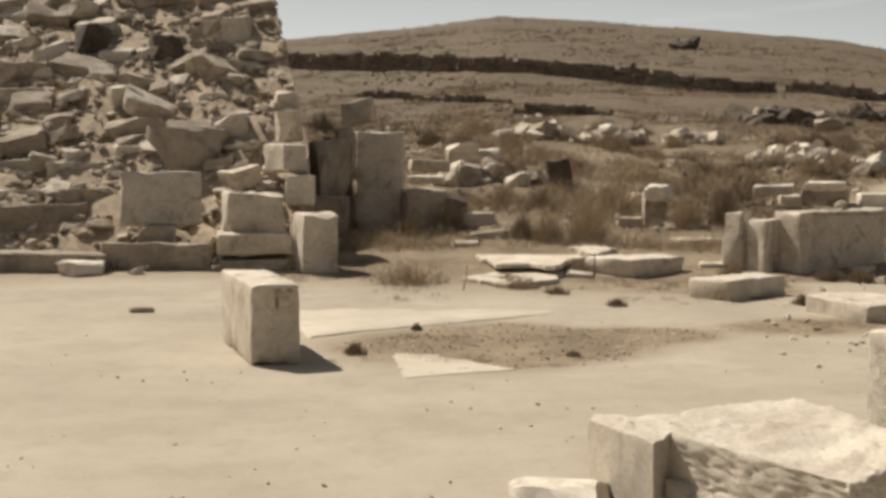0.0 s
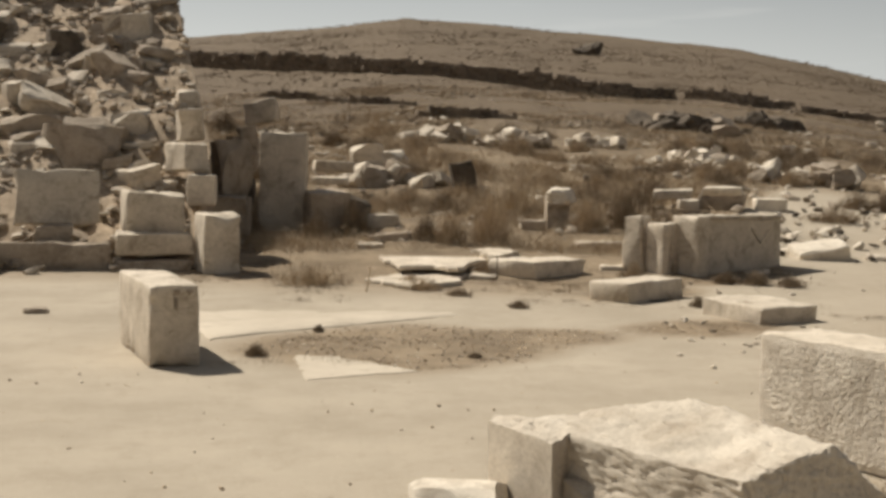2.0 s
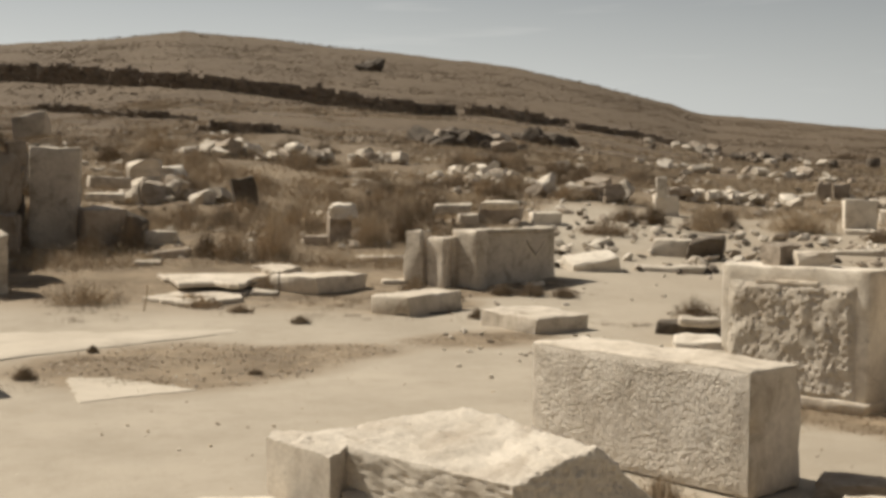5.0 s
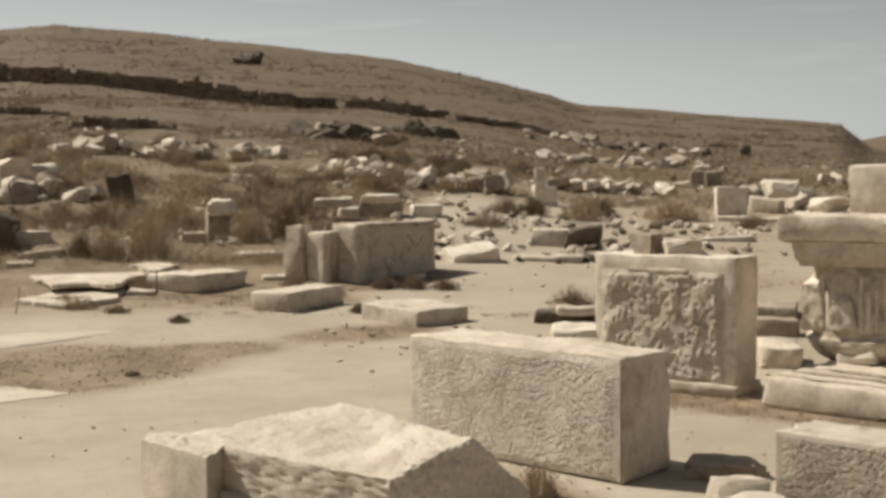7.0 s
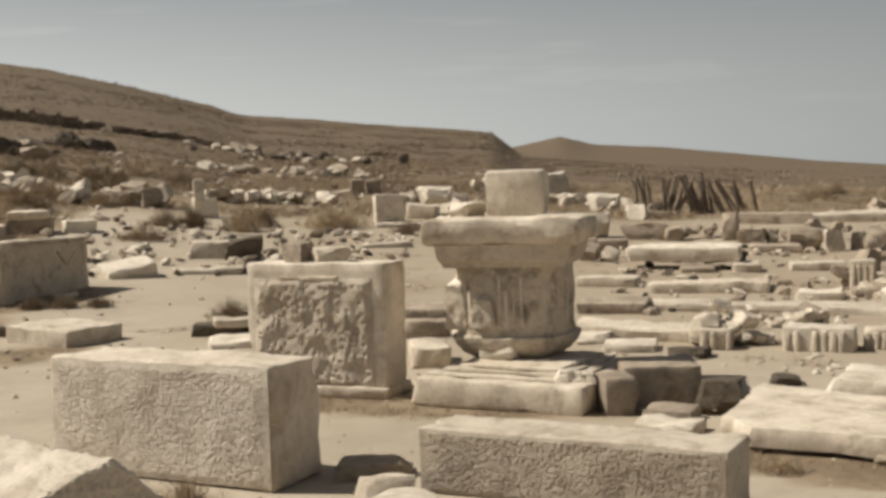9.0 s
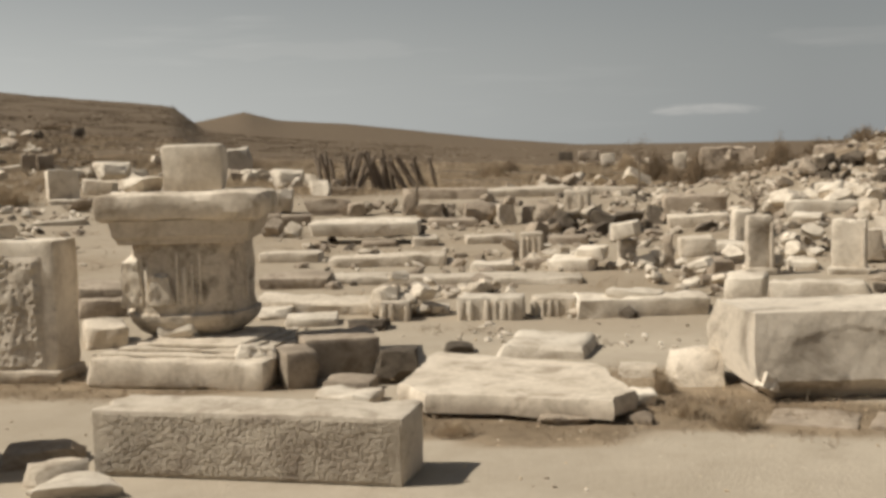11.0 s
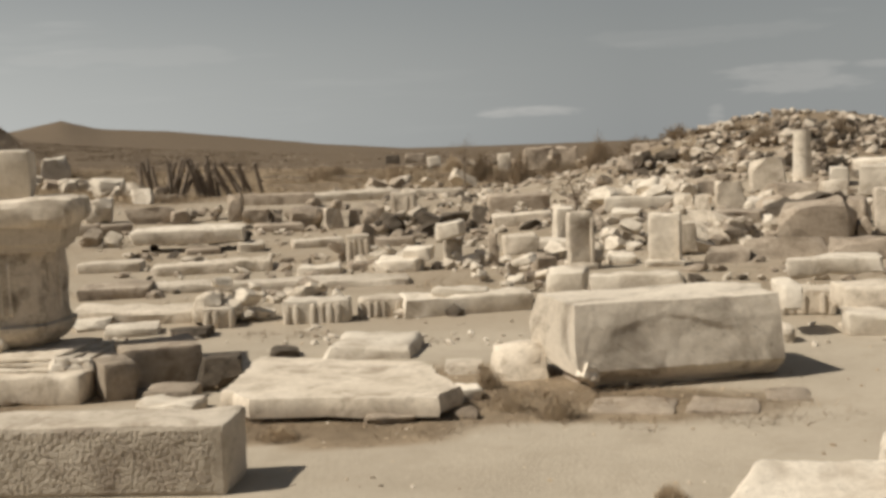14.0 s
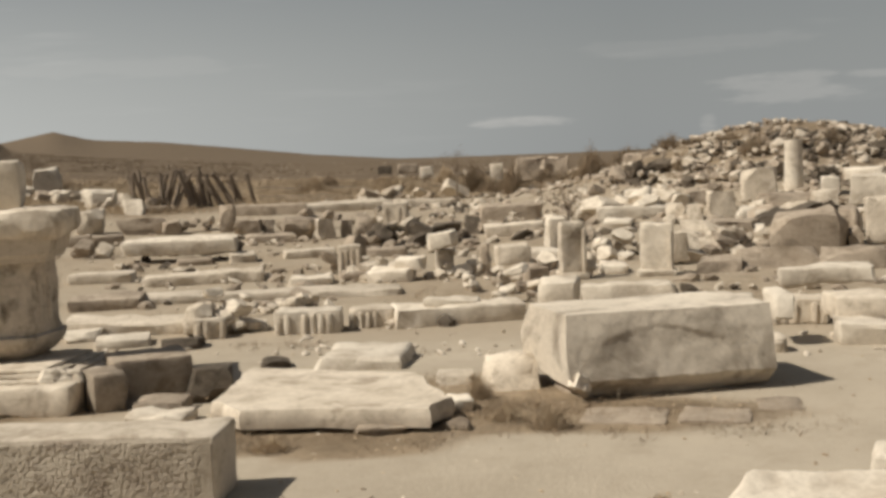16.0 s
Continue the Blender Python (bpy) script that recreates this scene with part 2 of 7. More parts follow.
    link(bumped.outputs[0], shader.inputs["Normal"])
    out = tree.nodes.new("ShaderNodeOutputMaterial")
    link(shader.outputs[0], out.inputs[0])
    return mat


GROUND = ground_material()

# ---- the lie of the land ----
CREST = ((-180, 3.0), (-60, 4.6), (-20, 5.4), (-7, 5.8), (-3, 6.2), (0, 6.55), (2.7, 6.9), (7.4, 6.6), (12.6, 6.1), (17.8, 5.5), (21.6, 4.75),
         (25.3, 3.75), (26.6, 3.33), (33, 2.74), (38.2, 2.24), (39.6, 1.1), (45, 0.6), (52, 0.1), (60, -0.2), (110, -0.2), (180, 3.0))
FAR_HILL = ((-180, 0.0), (36, 0.6), (39.5, 1.42), (41.4, 1.78), (43, 1.38), (46, 1.2), (49, 0.87), (53, 0.4), (57, 0.06), (64, 0.0), (180, 0.0))
RISE = ((0, 0.0), (13, 0.0), (17, 0.1), (22, 0.5), (30, 1.15), (45, 2.5), (70, 5.0), (120, 11.6), (180, 20.5), (260, 33.0), (340, 30.0), (5000, 20.0))


def along(table, x):
    for (a, p), (b, q) in zip(table, table[1:]):
        if x <= b:
            u = max(0.0, (x - a) / (b - a))
            return p + (q - p) * u
    return table[-1][1]


def ground_z(x, y):
    """Height of the ground: a level court, a hillside to the north, a low mound to the east and far hills."""
    r, a = math.hypot(x, y), math.degrees(math.atan2(x, y))
    crest = 1.62 + 260 * math.tan(math.radians(along(CREST, a)))
    z = along(RISE, r) * crest / 33.0
    if r > 300:
        far = 1.62 + 1100 * math.tan(math.radians(along(FAR_HILL, a)))
        u = min(1.0, (r - 300) / 800)
        z = z * (1 - u) + far * u * u * (3 - 2 * u)
    b = (a - 75) / 8.5
    s = (r - 40) / (12.0 if r < 40 else 25.0)
    z += 2.2 * math.exp(-b * b - s * s) if r > 14 else 0.0
    # dip sunk beside the altar base so that the hole there looks dark
    z -= 0.26 * math.exp(-((x - 6.72) ** 2 + (y - 5.78) ** 2) / 0.07)
    return z


HEAP_FOOT, HEAP_RISE = 17.7, 0.62


def heap_edge(y):
    """The heap's east end: the line of the broken wall."""
    return -2.35 - 0.25 * max(0.0, y - 20.6)


def heap_z(x, y):
    """Height of the great heap of rubble west of the court."""
    if x > heap_edge(y) or y < HEAP_FOOT:
        return 0.1
    return 0.12 + min(5.6, HEAP_RISE * (y - HEAP_FOOT))


def smooth(a, b, x):
    u = min(1.0, max(0.0, (x - a) / (b - a)))
    return u * u * (3 - 2 * u)


TURF_FROM = ((-180, 17.0), (-12, 17.2), (-4, 15.6), (4, 14.9), (11, 15.0), (14, 17.0), (17, 24.0), (20, 34.0), (30, 33.0), (45, 36.0), (60, 44.0), (70, 30.0), (90, 25.0), (180, 17.0))


def inside(x, y, cx, cy, w, d, turn, power=2.0):
    """How far in a turned patch the point lies: 1 at its middle, 0 at its rim. A high power makes the patch four-sided."""
    c, s = math.cos(radians(turn)), math.sin(radians(turn))
    u, v = ((x - cx) * c + (y - cy) * s) / w, (-(x - cx) * s + (y - cy) * c) / d
    return max(0.0, 1 - (abs(u) ** power + abs(v) ** power) ** (1 / power))


def turf_at(x, y):
    """How much dry grass covers the ground, 0 to 1."""
    r, a = math.hypot(x, y), math.degrees(math.atan2(x, y))
    rim = along(TURF_FROM, a)
    n = 0.5 + 0.5 * noise.noise((x * 0.45, y * 0.45, 4.0))
    t = smooth(rim * 0.93, rim * 1.12, r) * min(1.0, 0.48 + 0.4 * n + 0.5 * smooth(rim * 1.1, rim * 1.5, r))
    # worn bed of weeds in the court
    t = max(t, 2.0 * inside(x, y, 0.35, 11.1, 1.65, 1.55, 40, 3.0))
    t = max(t, 1.6 * inside(x, y, 1.5, 11.6, 1.4, 0.8, 10))
    t = min(t, 0.64) if r < 13.5 else t
    t = max(t, 1.3 * inside(x, y, 3.55, 12.3, 1.2, 0.8, 20))
    # weeds round the stones east of the path
    t = max(t, 2.4 * inside(x, y, 6.95, 3.9, 1.0, 1.25, 28))
    t = max(t, 2.2 * inside(x, y, 5.75, 4.3, 0.35, 1.3, 20))
    t = max(t, 1.8 * inside(x, y, 6.9, 2.9, 0.5, 1.3, 28))
    t = max(t, 2.2 * inside(x, y, 5.1, 7.1, 0.45, 1.9, 36))
    t = max(t, 1.5 * inside(x, y, 2.4, 5.9, 0.35, 0.8, 30))
    t = max(t, 1.6 * inside(x, y, 5.2, 16.9, 1.9, 0.8, 31))
    t = max(t, 1.4 * inside(x, y, 3.6, 15.2, 1.3, 0.7, 31))
    t = max(t, 3.0 * inside(x, y, 5.5, 4.15, 0.3, 1.0, 17))
    t = max(t, 2.5 * inside(x, y, 6.72, 2.75, 0.32, 1.3, 30))
    if a > 18 and r > 9.5:
        t = max(t, (0.05 + 0.40 * n) * smooth(9.5, 12, r) * smooth(18, 34, a))
    return min(1.0, t)


def make_ground():
    rings = [0.0] + [0.8 * k for k in range(1, 6)] + [4.0 + 0.22 * k for k in range(1, 75)] + [20.28 * 1.034 ** k for k in range(1, 162)]
    angles = [-45 + 0.45 * k for k in range(330)] + [103.5 + 4.02 * k for k in range(53)]
    n, verts, faces, turf = len(angles), [], [], []
    for r in rings:
        for a in angles:
            x, y = r * math.sin(radians(a)), r * math.cos(radians(a))
            z, g = ground_z(x, y), turf_at(x, y)
            z += 0.012 * noise.noise((x * 0.8, y * 0.8, 0.0))
            if r > 13:
                k = min(1.0, (r - 13) / 20)
                z += k * g * (0.22 * noise.noise((x * 0.35, y * 0.35, 3.0)) + min(0.3, 0.004 * r) * noise.noise((x * 0.06, y * 0.06, 9.0)))
            verts.append((x, y, z))
            turf.append(g)
    for i in range(len(rings) - 1):
        for j in range(n):
            k = (j + 1) % n
            faces.append((i * n + j, i * n + k, (i + 1) * n + k, (i + 1) * n + j))
    mesh = bpy.data.meshes.new("ground")
    mesh.from_pydata(verts, [], faces)
    mesh.attributes.new("turf", "FLOAT", "POINT").data.foreach_set("value", turf)
    mesh.polygons.foreach_set("use_smooth", [True] * len(faces))
    mesh.flip_normals()
    mesh.materials.append(GROUND)
    return tagged(new("ground", mesh), "pale dusty ground turning into brown dry hillside", "ground", kind="structure")


make_ground()

# ---- stone shapes ----


def link_mesh(name, bm, mat, parent=None, label="", angle=32):
    mesh = bpy.data.meshes.new(name)
    bm.normal_update()
    bm.to_mesh(mesh)
    bm.free()
    mesh.polygons.foreach_set("use_smooth", [True] * len(mesh.polygons))
    mesh.set_sharp_from_angle(angle=radians(angle))
    mesh.materials.append(mat)
    ob = new(name, mesh)
    if parent:
        ob.parent = parent
    if label:
        ob["label"] = label
    return ob


part = link_mesh


def box_shape(bm, w, d, h, r=0.02, step=0.09, rough=0.008, chips=4, seed=0, taper=0.0, askew=0.0):
    """A hewn block standing on z = 0: rounded arris, uneven faces, knocked-off corners."""
    rnd = random.Random(seed)
    r = min(r, 0.3 * min(w, d, h))
    size = (w / 2, d / 2, h / 2)

    def ticks(s):
        n = max(1, min(22, round(2 * (s - r) / step)))
        return [-s] + [-(s - r) + 2 * (s - r) * k / n for k in range(n + 1)] + [s]

    axes = [ticks(s) for s in size]
    seen = {}
    knocks = []
    for _ in range(chips):
        c = [rnd.choice((-1, 1)) * s for s in size]
        free = rnd.randrange(3)
        c[free] *= rnd.uniform(-1, 1)
        knocks.append((Vector(c), rnd.uniform(0.12, 0.4) * min(size) + 0.03))
    off = Vector((rnd.uniform(0, 90), rnd.uniform(0, 90), rnd.uniform(0, 90)))
    # each of the eight corners drawn in by its own amount
    bends = [Vector([askew * s * rnd.uniform(0, 1) * (-1 if n >> ax & 1 else 1) * (1.0 if ax < 2 or n & 4 else 0.0) for ax, s in enumerate(size)]) for n in range(8)]

    def vert(i, j, k):
        if (i, j, k) not in seen:
            p = Vector((axes[0][i], axes[1][j], axes[2][k]))
            q = Vector([max(-(s - r), min(s - r, v)) for s, v in zip(size, p)])
            out = p - q
            if out.length > 0:
                out.normalize()
                p = q + out * r
            for c, rad in knocks:
                gap = (p - c).length
                if gap < rad:
                    p -= (c.normalized()) * (rad - gap) * 0.75
            n1 = noise.noise((p + off) * 3.1)
            n2 = noise.noise((p + off) * 11.0)
            n3 = noise.noise((p + off) * 27.0)
            p += out * (rough * (1.6 * n1 + 0.9 * n2 + 0.6 * n3))
            f = 1 - taper * (p.z / h + 0.5)
            u, v, t = p.x / w + 0.5, p.y / d + 0.5, p.z / h + 0.5
            p.x, p.y = p.x * f, p.y * f
            if askew:
                for n, g in enumerate(bends):
                    k8 = (u if n & 1 else 1 - u) * (v if n & 2 else 1 - v) * (t if n & 4 else 1 - t)
                    p += g * k8
            p.z += h / 2
            seen[(i, j, k)] = bm.verts.new(p)
        return seen[(i, j, k)]

    top = [len(t) - 1 for t in axes]
    for ax in range(3):
        u, v = [n for n in range(3) if n != ax]
        for side in (0, top[ax]):
            for i in range(top[u]):
                for j in range(top[v]):
                    quad = []
                    for di, dj in ((0, 0), (1, 0), (1, 1), (0, 1)):
                        idx = [0, 0, 0]
                        idx[ax], idx[u], idx[v] = side, i + di, j + dj
                        quad.append(vert(*idx))
                    if (side == 0) != (ax == 1):
                        quad.reverse()
                    bm.faces.new(quad)
    return bm


def pose_of(x, y, z, turn=0.0, lean=0.0, side=0.0):
    return pose(x, y, z, lean, side, turn)


COUNT = [0]


def block(x, y, z, w, d, h, turn, mat, label, name="stone_block", cat="stone block", lean=0.0, side=0.0, group="fallen building stones", **more):
    """One hewn stone, its foot's middle at x, y, z."""
    COUNT[0] += 1
    step = 0.07 if math.hypot(x, y) < 9 else 0.12 if math.hypot(x, y) < 18 else 0.2
    far = math.hypot(x, y) > 9
    rnd = random.Random(COUNT[0])
    lean, side = lean + rnd.uniform(-2, 2) * far, side + rnd.uniform(-2.5, 2.5) * far
    options = dict(r=0.03 if far else 0.02, rough=0.022 if far else 0.01, chips=9 if far else 5, askew=0.17 if far else 0.05, seed=COUNT[0] * 7 + 1, step=max(step, max(w, d, h) / 18))
    options.update(more)
    grow = 1 + 0.35 * options["askew"]
    ob = link_mesh(name, box_shape(bmesh.new(), w * grow, d * grow, h * (1 + 0.2 * options["askew"]), **options), mat)
    ob.matrix_world = pose_of(x, y, z, turn, lean, side)
    return tagged(ob, label, cat, group)


def rock_mesh(seed, mat):
    """A broken angular stone about one metre across: a rough cube with its sides askew and its corners knocked off."""
    rnd = random.Random(seed)
    bm = bmesh.new()
    bmesh.ops.create_icosphere(bm, subdivisions=3, radius=0.72)
    planes = []
    for axis in range(3):
        for sign in (-1, 1):
            n = Vector((rnd.gauss(0, 0.16), rnd.gauss(0, 0.16), rnd.gauss(0, 0.16)))
            n[axis] += sign
            planes.append((n.normalized(), rnd.uniform(0.38, 0.47)))
    for _ in range(6):
        n = Vector((rnd.gauss(0, 1), rnd.gauss(0, 1), rnd.gauss(0, 1))).normalized()
        planes.append((n, rnd.uniform(0.42, 0.56)))
    off = Vector((seed * 3.7, seed * 1.3, seed * 2.9))
    for v in bm.verts:
        for n, k in planes:
            reach = v.co.dot(n)
            if reach > k:
                v.co -= n * (reach - k)
        v.co += v.co.normalized() * (0.06 * noise.noise(v.co * 3 + off) + 0.045 * noise.noise(v.co * 8 + off) + 0.03 * noise.noise(v.co * 17 + off))
    mesh = bpy.data.meshes.new("rock")
    bm.normal_update()
    bm.to_mesh(mesh)
    bm.free()
    mesh.polygons.foreach_set("use_smooth", [True] * len(mesh.polygons))
    mesh.set_sharp_from_angle(angle=radians(30))
    mesh.materials.append(mat)
    return mesh


ROCKS = {m.name: [rock_mesh(40 + k + 11 * n, m) for k in range(9)] for n, m in enumerate((MARBLE, PALE, GREY, DARK))}


def rock(x, y, z, w, d, h, turn, mat, label, name="rock", cat="stone", lean=0.0, side=0.0, group="broken stones", pick=None):
    """One broken stone, its foot's middle at x, y, z."""
    COUNT[0] += 1
    k = COUNT[0] if pick is None else pick
    ob = new(name, ROCKS[mat.name][k % 9])
    ob.matrix_world = pose_of(x, y, z + h * 0.45, turn, lean, side) @ Matrix.Diagonal((w * 1.1, d * 1.1, h * 1.1, 1))
    return tagged(ob, label, cat, group)


def pebbles(name, spots, mats, label, cat, seed):
    """Many small broken stones, each a rough twenty-sided lump, in one mesh. Each spot: x, y, z, size."""
    rnd = random.Random(seed)
    bm = bmesh.new()
    bmesh.ops.create_icosphere(bm, subdivisions=1, radius=0.5)
    shape, tris = [tuple(v.co) for v in bm.verts], [tuple(v.index for v in f.verts) for f in bm.faces]
    bm.free()
    verts, faces, which = [], [], []
    for x, y, z, s in spots:
        m = Matrix.LocRotScale((x, y, z), Euler((rnd.uniform(-0.5, 0.5), rnd.uniform(-0.5, 0.5), rnd.uniform(0, 6.3))), (s * rnd.uniform(0.8, 1.8), s, s * rnd.uniform(0.4, 0.8)))
        n, slot = len(verts), rnd.randrange(len(mats))
        verts += [tuple(m @ (Vector(p) * rnd.uniform(0.7, 1.2))) for p in shape]
        faces += [tuple(n + i for i in t) for t in tris]
        which += [slot] * len(tris)
    mesh = bpy.data.meshes.new(name)
    mesh.from_pydata(verts, [], faces)
    for mat in mats:
        mesh.materials.append(mat)
    mesh.polygons.foreach_set("material_index", which)
    return tagged(new(name, mesh), label, cat, kind="stuff")


def empty(name, x, y, z, turn=0.0):
    ob = new(name)
    ob.empty_display_size = 0.1
    ob.matrix_world = pose(x, y, z, 0, 0, turn)
    return ob


def under(parent, ob):
    """Makes ob a part of parent where it lies."""
    for key in ("category", "group"):
        if key in ob:
            del ob[key]
    bpy.context.view_layer.update()
    ob.parent = parent
    ob.matrix_parent_inverse = parent.matrix_world.inverted()
    return ob


def pile(x, y, spread_x, spread_y, turn, count, size, mats, label, seed, name="rubble_pile", high=0.5):
    """A low pile of broken stones: each stone a part."""
    rnd = random.Random(seed)
    base = empty(name, x, y, ground_z(x, y), turn)
    tagged(base, label, "rubble pile", "piles of rubble")
    for _ in range(count):
        u, v = rnd.gauss(0, 0.45), rnd.gauss(0, 0.45)
        s = size * rnd.choice((0.5, 0.7, 0.9, 1.1, 1.5))
        c, q = math.cos(radians(turn)), math.sin(radians(turn))
        wx, wy = x + u * spread_x * c - v * spread_y * q, y + u * spread_x * q + v * spread_y * c
        ob = new("stone", rnd.choice(ROCKS[rnd.choice(mats).name]))
        up = high * max(0.0, 1 - math.hypot(u, v)) * rnd.random()
        ob.parent = base
        ob.matrix_parent_inverse = base.matrix_world.inverted()
        ob.matrix_basis = pose(wx, wy, ground_z(wx, wy) + s * 0.22 + up, rnd.uniform(-30, 30), rnd.uniform(-30, 30), rnd.uniform(0, 360)) @ Matrix.Diagonal((s * rnd.uniform(0.8, 1.5), s, s * rnd.uniform(0.45, 0.85), 1))
    return base

# ---- the stones ----


def rough_face(parent, length, height, m, mat, amp, grid, seed, label, name="dressed_face", coarse=0.2, fine=1.3, cells=56.0):
    """A pick-dressed field on a block's face, lying in the plane of m with its hollows behind it."""
    bm = bmesh.new()
    nx, nz = max(6, round(length / grid)), max(6, round(height / grid))
    off = Vector((seed * 1.7, seed * 2.3, seed))
    rows = []
    for j in range(nz + 1):
        row = []
        for i in range(nx + 1):
            u, v = i / nx, j / nz
            rim = min(1.0, 18 * min(u, 1 - u, v, 1 - v))
            p = Vector(((u - 0.5) * length, 0, (v - 0.5) * height))
            q = Vector((p.x, p.z, 0)) + off
            warp = 0.35 * noise.noise(q * 11)
            near = noise.voronoi(Vector((q.x * cells + warp, q.y * cells * 0.75 + warp, seed)))[0][0]
            lump = noise.voronoi(Vector((q.x * cells * 0.45, q.y * cells * 0.4 + warp, seed + 4)))[0][0]
            bumps = 0.9 + coarse * noise.noise(q * 7) - fine * (1.3 * max(0.0, 0.5 - near) + 0.7 * max(0.0, 0.45 - lump)) + 0.12 * noise.noise(q * 90)
            p.y = -0.004 - rim * amp * max(0.0, bumps)
            row.append(bm.verts.new(p))
        rows.append(row)
    for j in range(nz):
        for i in range(nx):
            bm.faces.new((rows[j][i], rows[j][i + 1], rows[j + 1][i + 1], rows[j + 1][i]))
    ob = link_mesh(name, bm, mat, parent, label, angle=70)
    ob.matrix_basis = m
    return ob


def long_block(x, y, w, d, h, turn, mat, label, face_amp, name, seed, face, **more):
    """A long block whose west face is pick-dressed. w: across, d: along."""
    base = empty(name, x, y, 0, turn)
    tagged(base, label, "stone block", "large squared blocks")
    options = dict(r=0.025, rough=0.009, chips=9, seed=seed, step=0.06)
    options.update(more)
    part("body", box_shape(bmesh.new(), w, d, h, **options), mat, base)
    if face_amp:
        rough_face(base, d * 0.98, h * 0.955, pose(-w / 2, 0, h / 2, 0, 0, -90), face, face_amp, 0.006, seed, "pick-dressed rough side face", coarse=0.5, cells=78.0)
    return base


def corner_pedestal():
    base = empty("stone_pedestal", -1.73, 10.68, 0, 19)
    tagged(base, "squared marble pedestal standing alone on the dusty court", "pedestal")
    part("body", box_shape(bmesh.new(), 0.40, 1.5, 0.66, r=0.018, rough=0.007, chips=7, seed=5, step=0.06), MARBLE, base)
    for x, z, w, h in ((0.02, 0.60, 0.08, 0.05), (0.12, 0.59, 0.05, 0.05), (-0.02, 0.28, 0.07, 0.02), (0.01, 0.5, 0.03, 0.12)):
        bm = box_shape(bmesh.new(), w, 0.01, h, r=0.003, rough=0.006, chips=3, seed=int(x * 100) + 9, step=0.02)
        ob = part("chipped_spot", bm, GREY, base, "dark weathered chip in the marble")
        ob.matrix_basis = pose(x, -0.751, z - h / 2)
    return base


corner_pedestal()
long_block(2.89, 6.50, 0.49, 1.56, 0.68, 28, MARBLE, "large squared block with a pitted side face", 0.009, "large_block", 3, PITTED_LIT, rough=0.011, askew=0.03)
long_block(4.19, 4.55, 0.42, 1.66, 0.345, 26.5, MARBLE, "long low block with a pick-dressed side", 0.012, "long_block", 8, PICKED_SHADED)


def inscribed_block():
    base = empty("upright_block", 4.87, 8.22, 0, 33.5)
    tagged(base, "upright squared block with a weathered sunken face", "stone block", "large squared blocks")
    part("body", box_shape(bmesh.new(), 0.42, 1.17, 1.035, r=0.02, rough=0.008, chips=8, seed=21, step=0.06), PALE, base)
    rough_face(base, 1.02, 0.84, pose(-0.21, 0.02, 0.50, 0, 0, -90), CRUMBLED, 0.030, 0.0085, 4, "deeply eroded front face", coarse=0.8, fine=1.2, cells=26.0)
    ob = part("rim_moulding", box_shape(bmesh.new(), 0.03, 0.5, 0.035, r=0.01, rough=0.006, chips=3, seed=2, step=0.05), MARBLE, base)
    ob.matrix_basis = pose(-0.217, 0.05, 0.90)
    ob = part("plinth", box_shape(bmesh.new(), 0.50, 1.23, 0.09, r=0.02, rough=0.01, chips=5, seed=31, step=0.08), MARBLE, base)
    ob.matrix_basis = pose(-0.01, 0, 0)
    return base


inscribed_block()
rock(4.74, 8.42, 1.01, 0.24, 0.22, 0.19, 20, GREY, "grey broken stone lying on the upright block", group="stones on the block")
rock(4.92, 8.18, 1.01, 0.29, 0.2, 0.15, -20, MARBLE, "pale broken stone lying on the upright block", group="stones on the block")


def loft(bm, outline, length, cuts, rough, seed, bend=0.0, flare=0.0, step=0.06):
    """A length of stone with the given cross-section (y, z), along x, its ends closed."""
    off = Vector((seed, seed * 2.1, seed * 0.7))
    rings = []
    pts = []
    for (a, b), (c, d) in zip(outline, outline[1:] + outline[:1]):
        n = max(1, round(math.hypot(c - a, d - b) / step))
        pts += [(a + (c - a) * k / n, b + (d - b) * k / n) for k in range(n)]
    for i in range(cuts + 1):
        x = (i / cuts - 0.5) * length
        ring = []
        for y, z in pts:
            p = Vector((x, y * (1 + flare * i / cuts) if y > 0 else y, z))
            n = rough * (1.5 * noise.noise((p + off) * 3) + 0.8 * noise.noise((p + off) * 12) + 0.5 * noise.noise((p + off) * 30))
            ring.append(bm.verts.new(p + Vector((-bend * math.sin(6 * z) if i == 0 else 0, n, n))))
        rings.append(ring)
    m = len(pts)
    for i in range(cuts):
        for j in range(m):
            k = (j + 1) % m
            bm.faces.new((rings[i][j], rings[i][k], rings[i + 1][k], rings[i + 1][j]))
    bm.faces.new(rings[0][::-1])
    bm.faces.new(rings[-1])
    bmesh.ops.recalc_face_normals(bm, faces=bm.faces)
    return bm


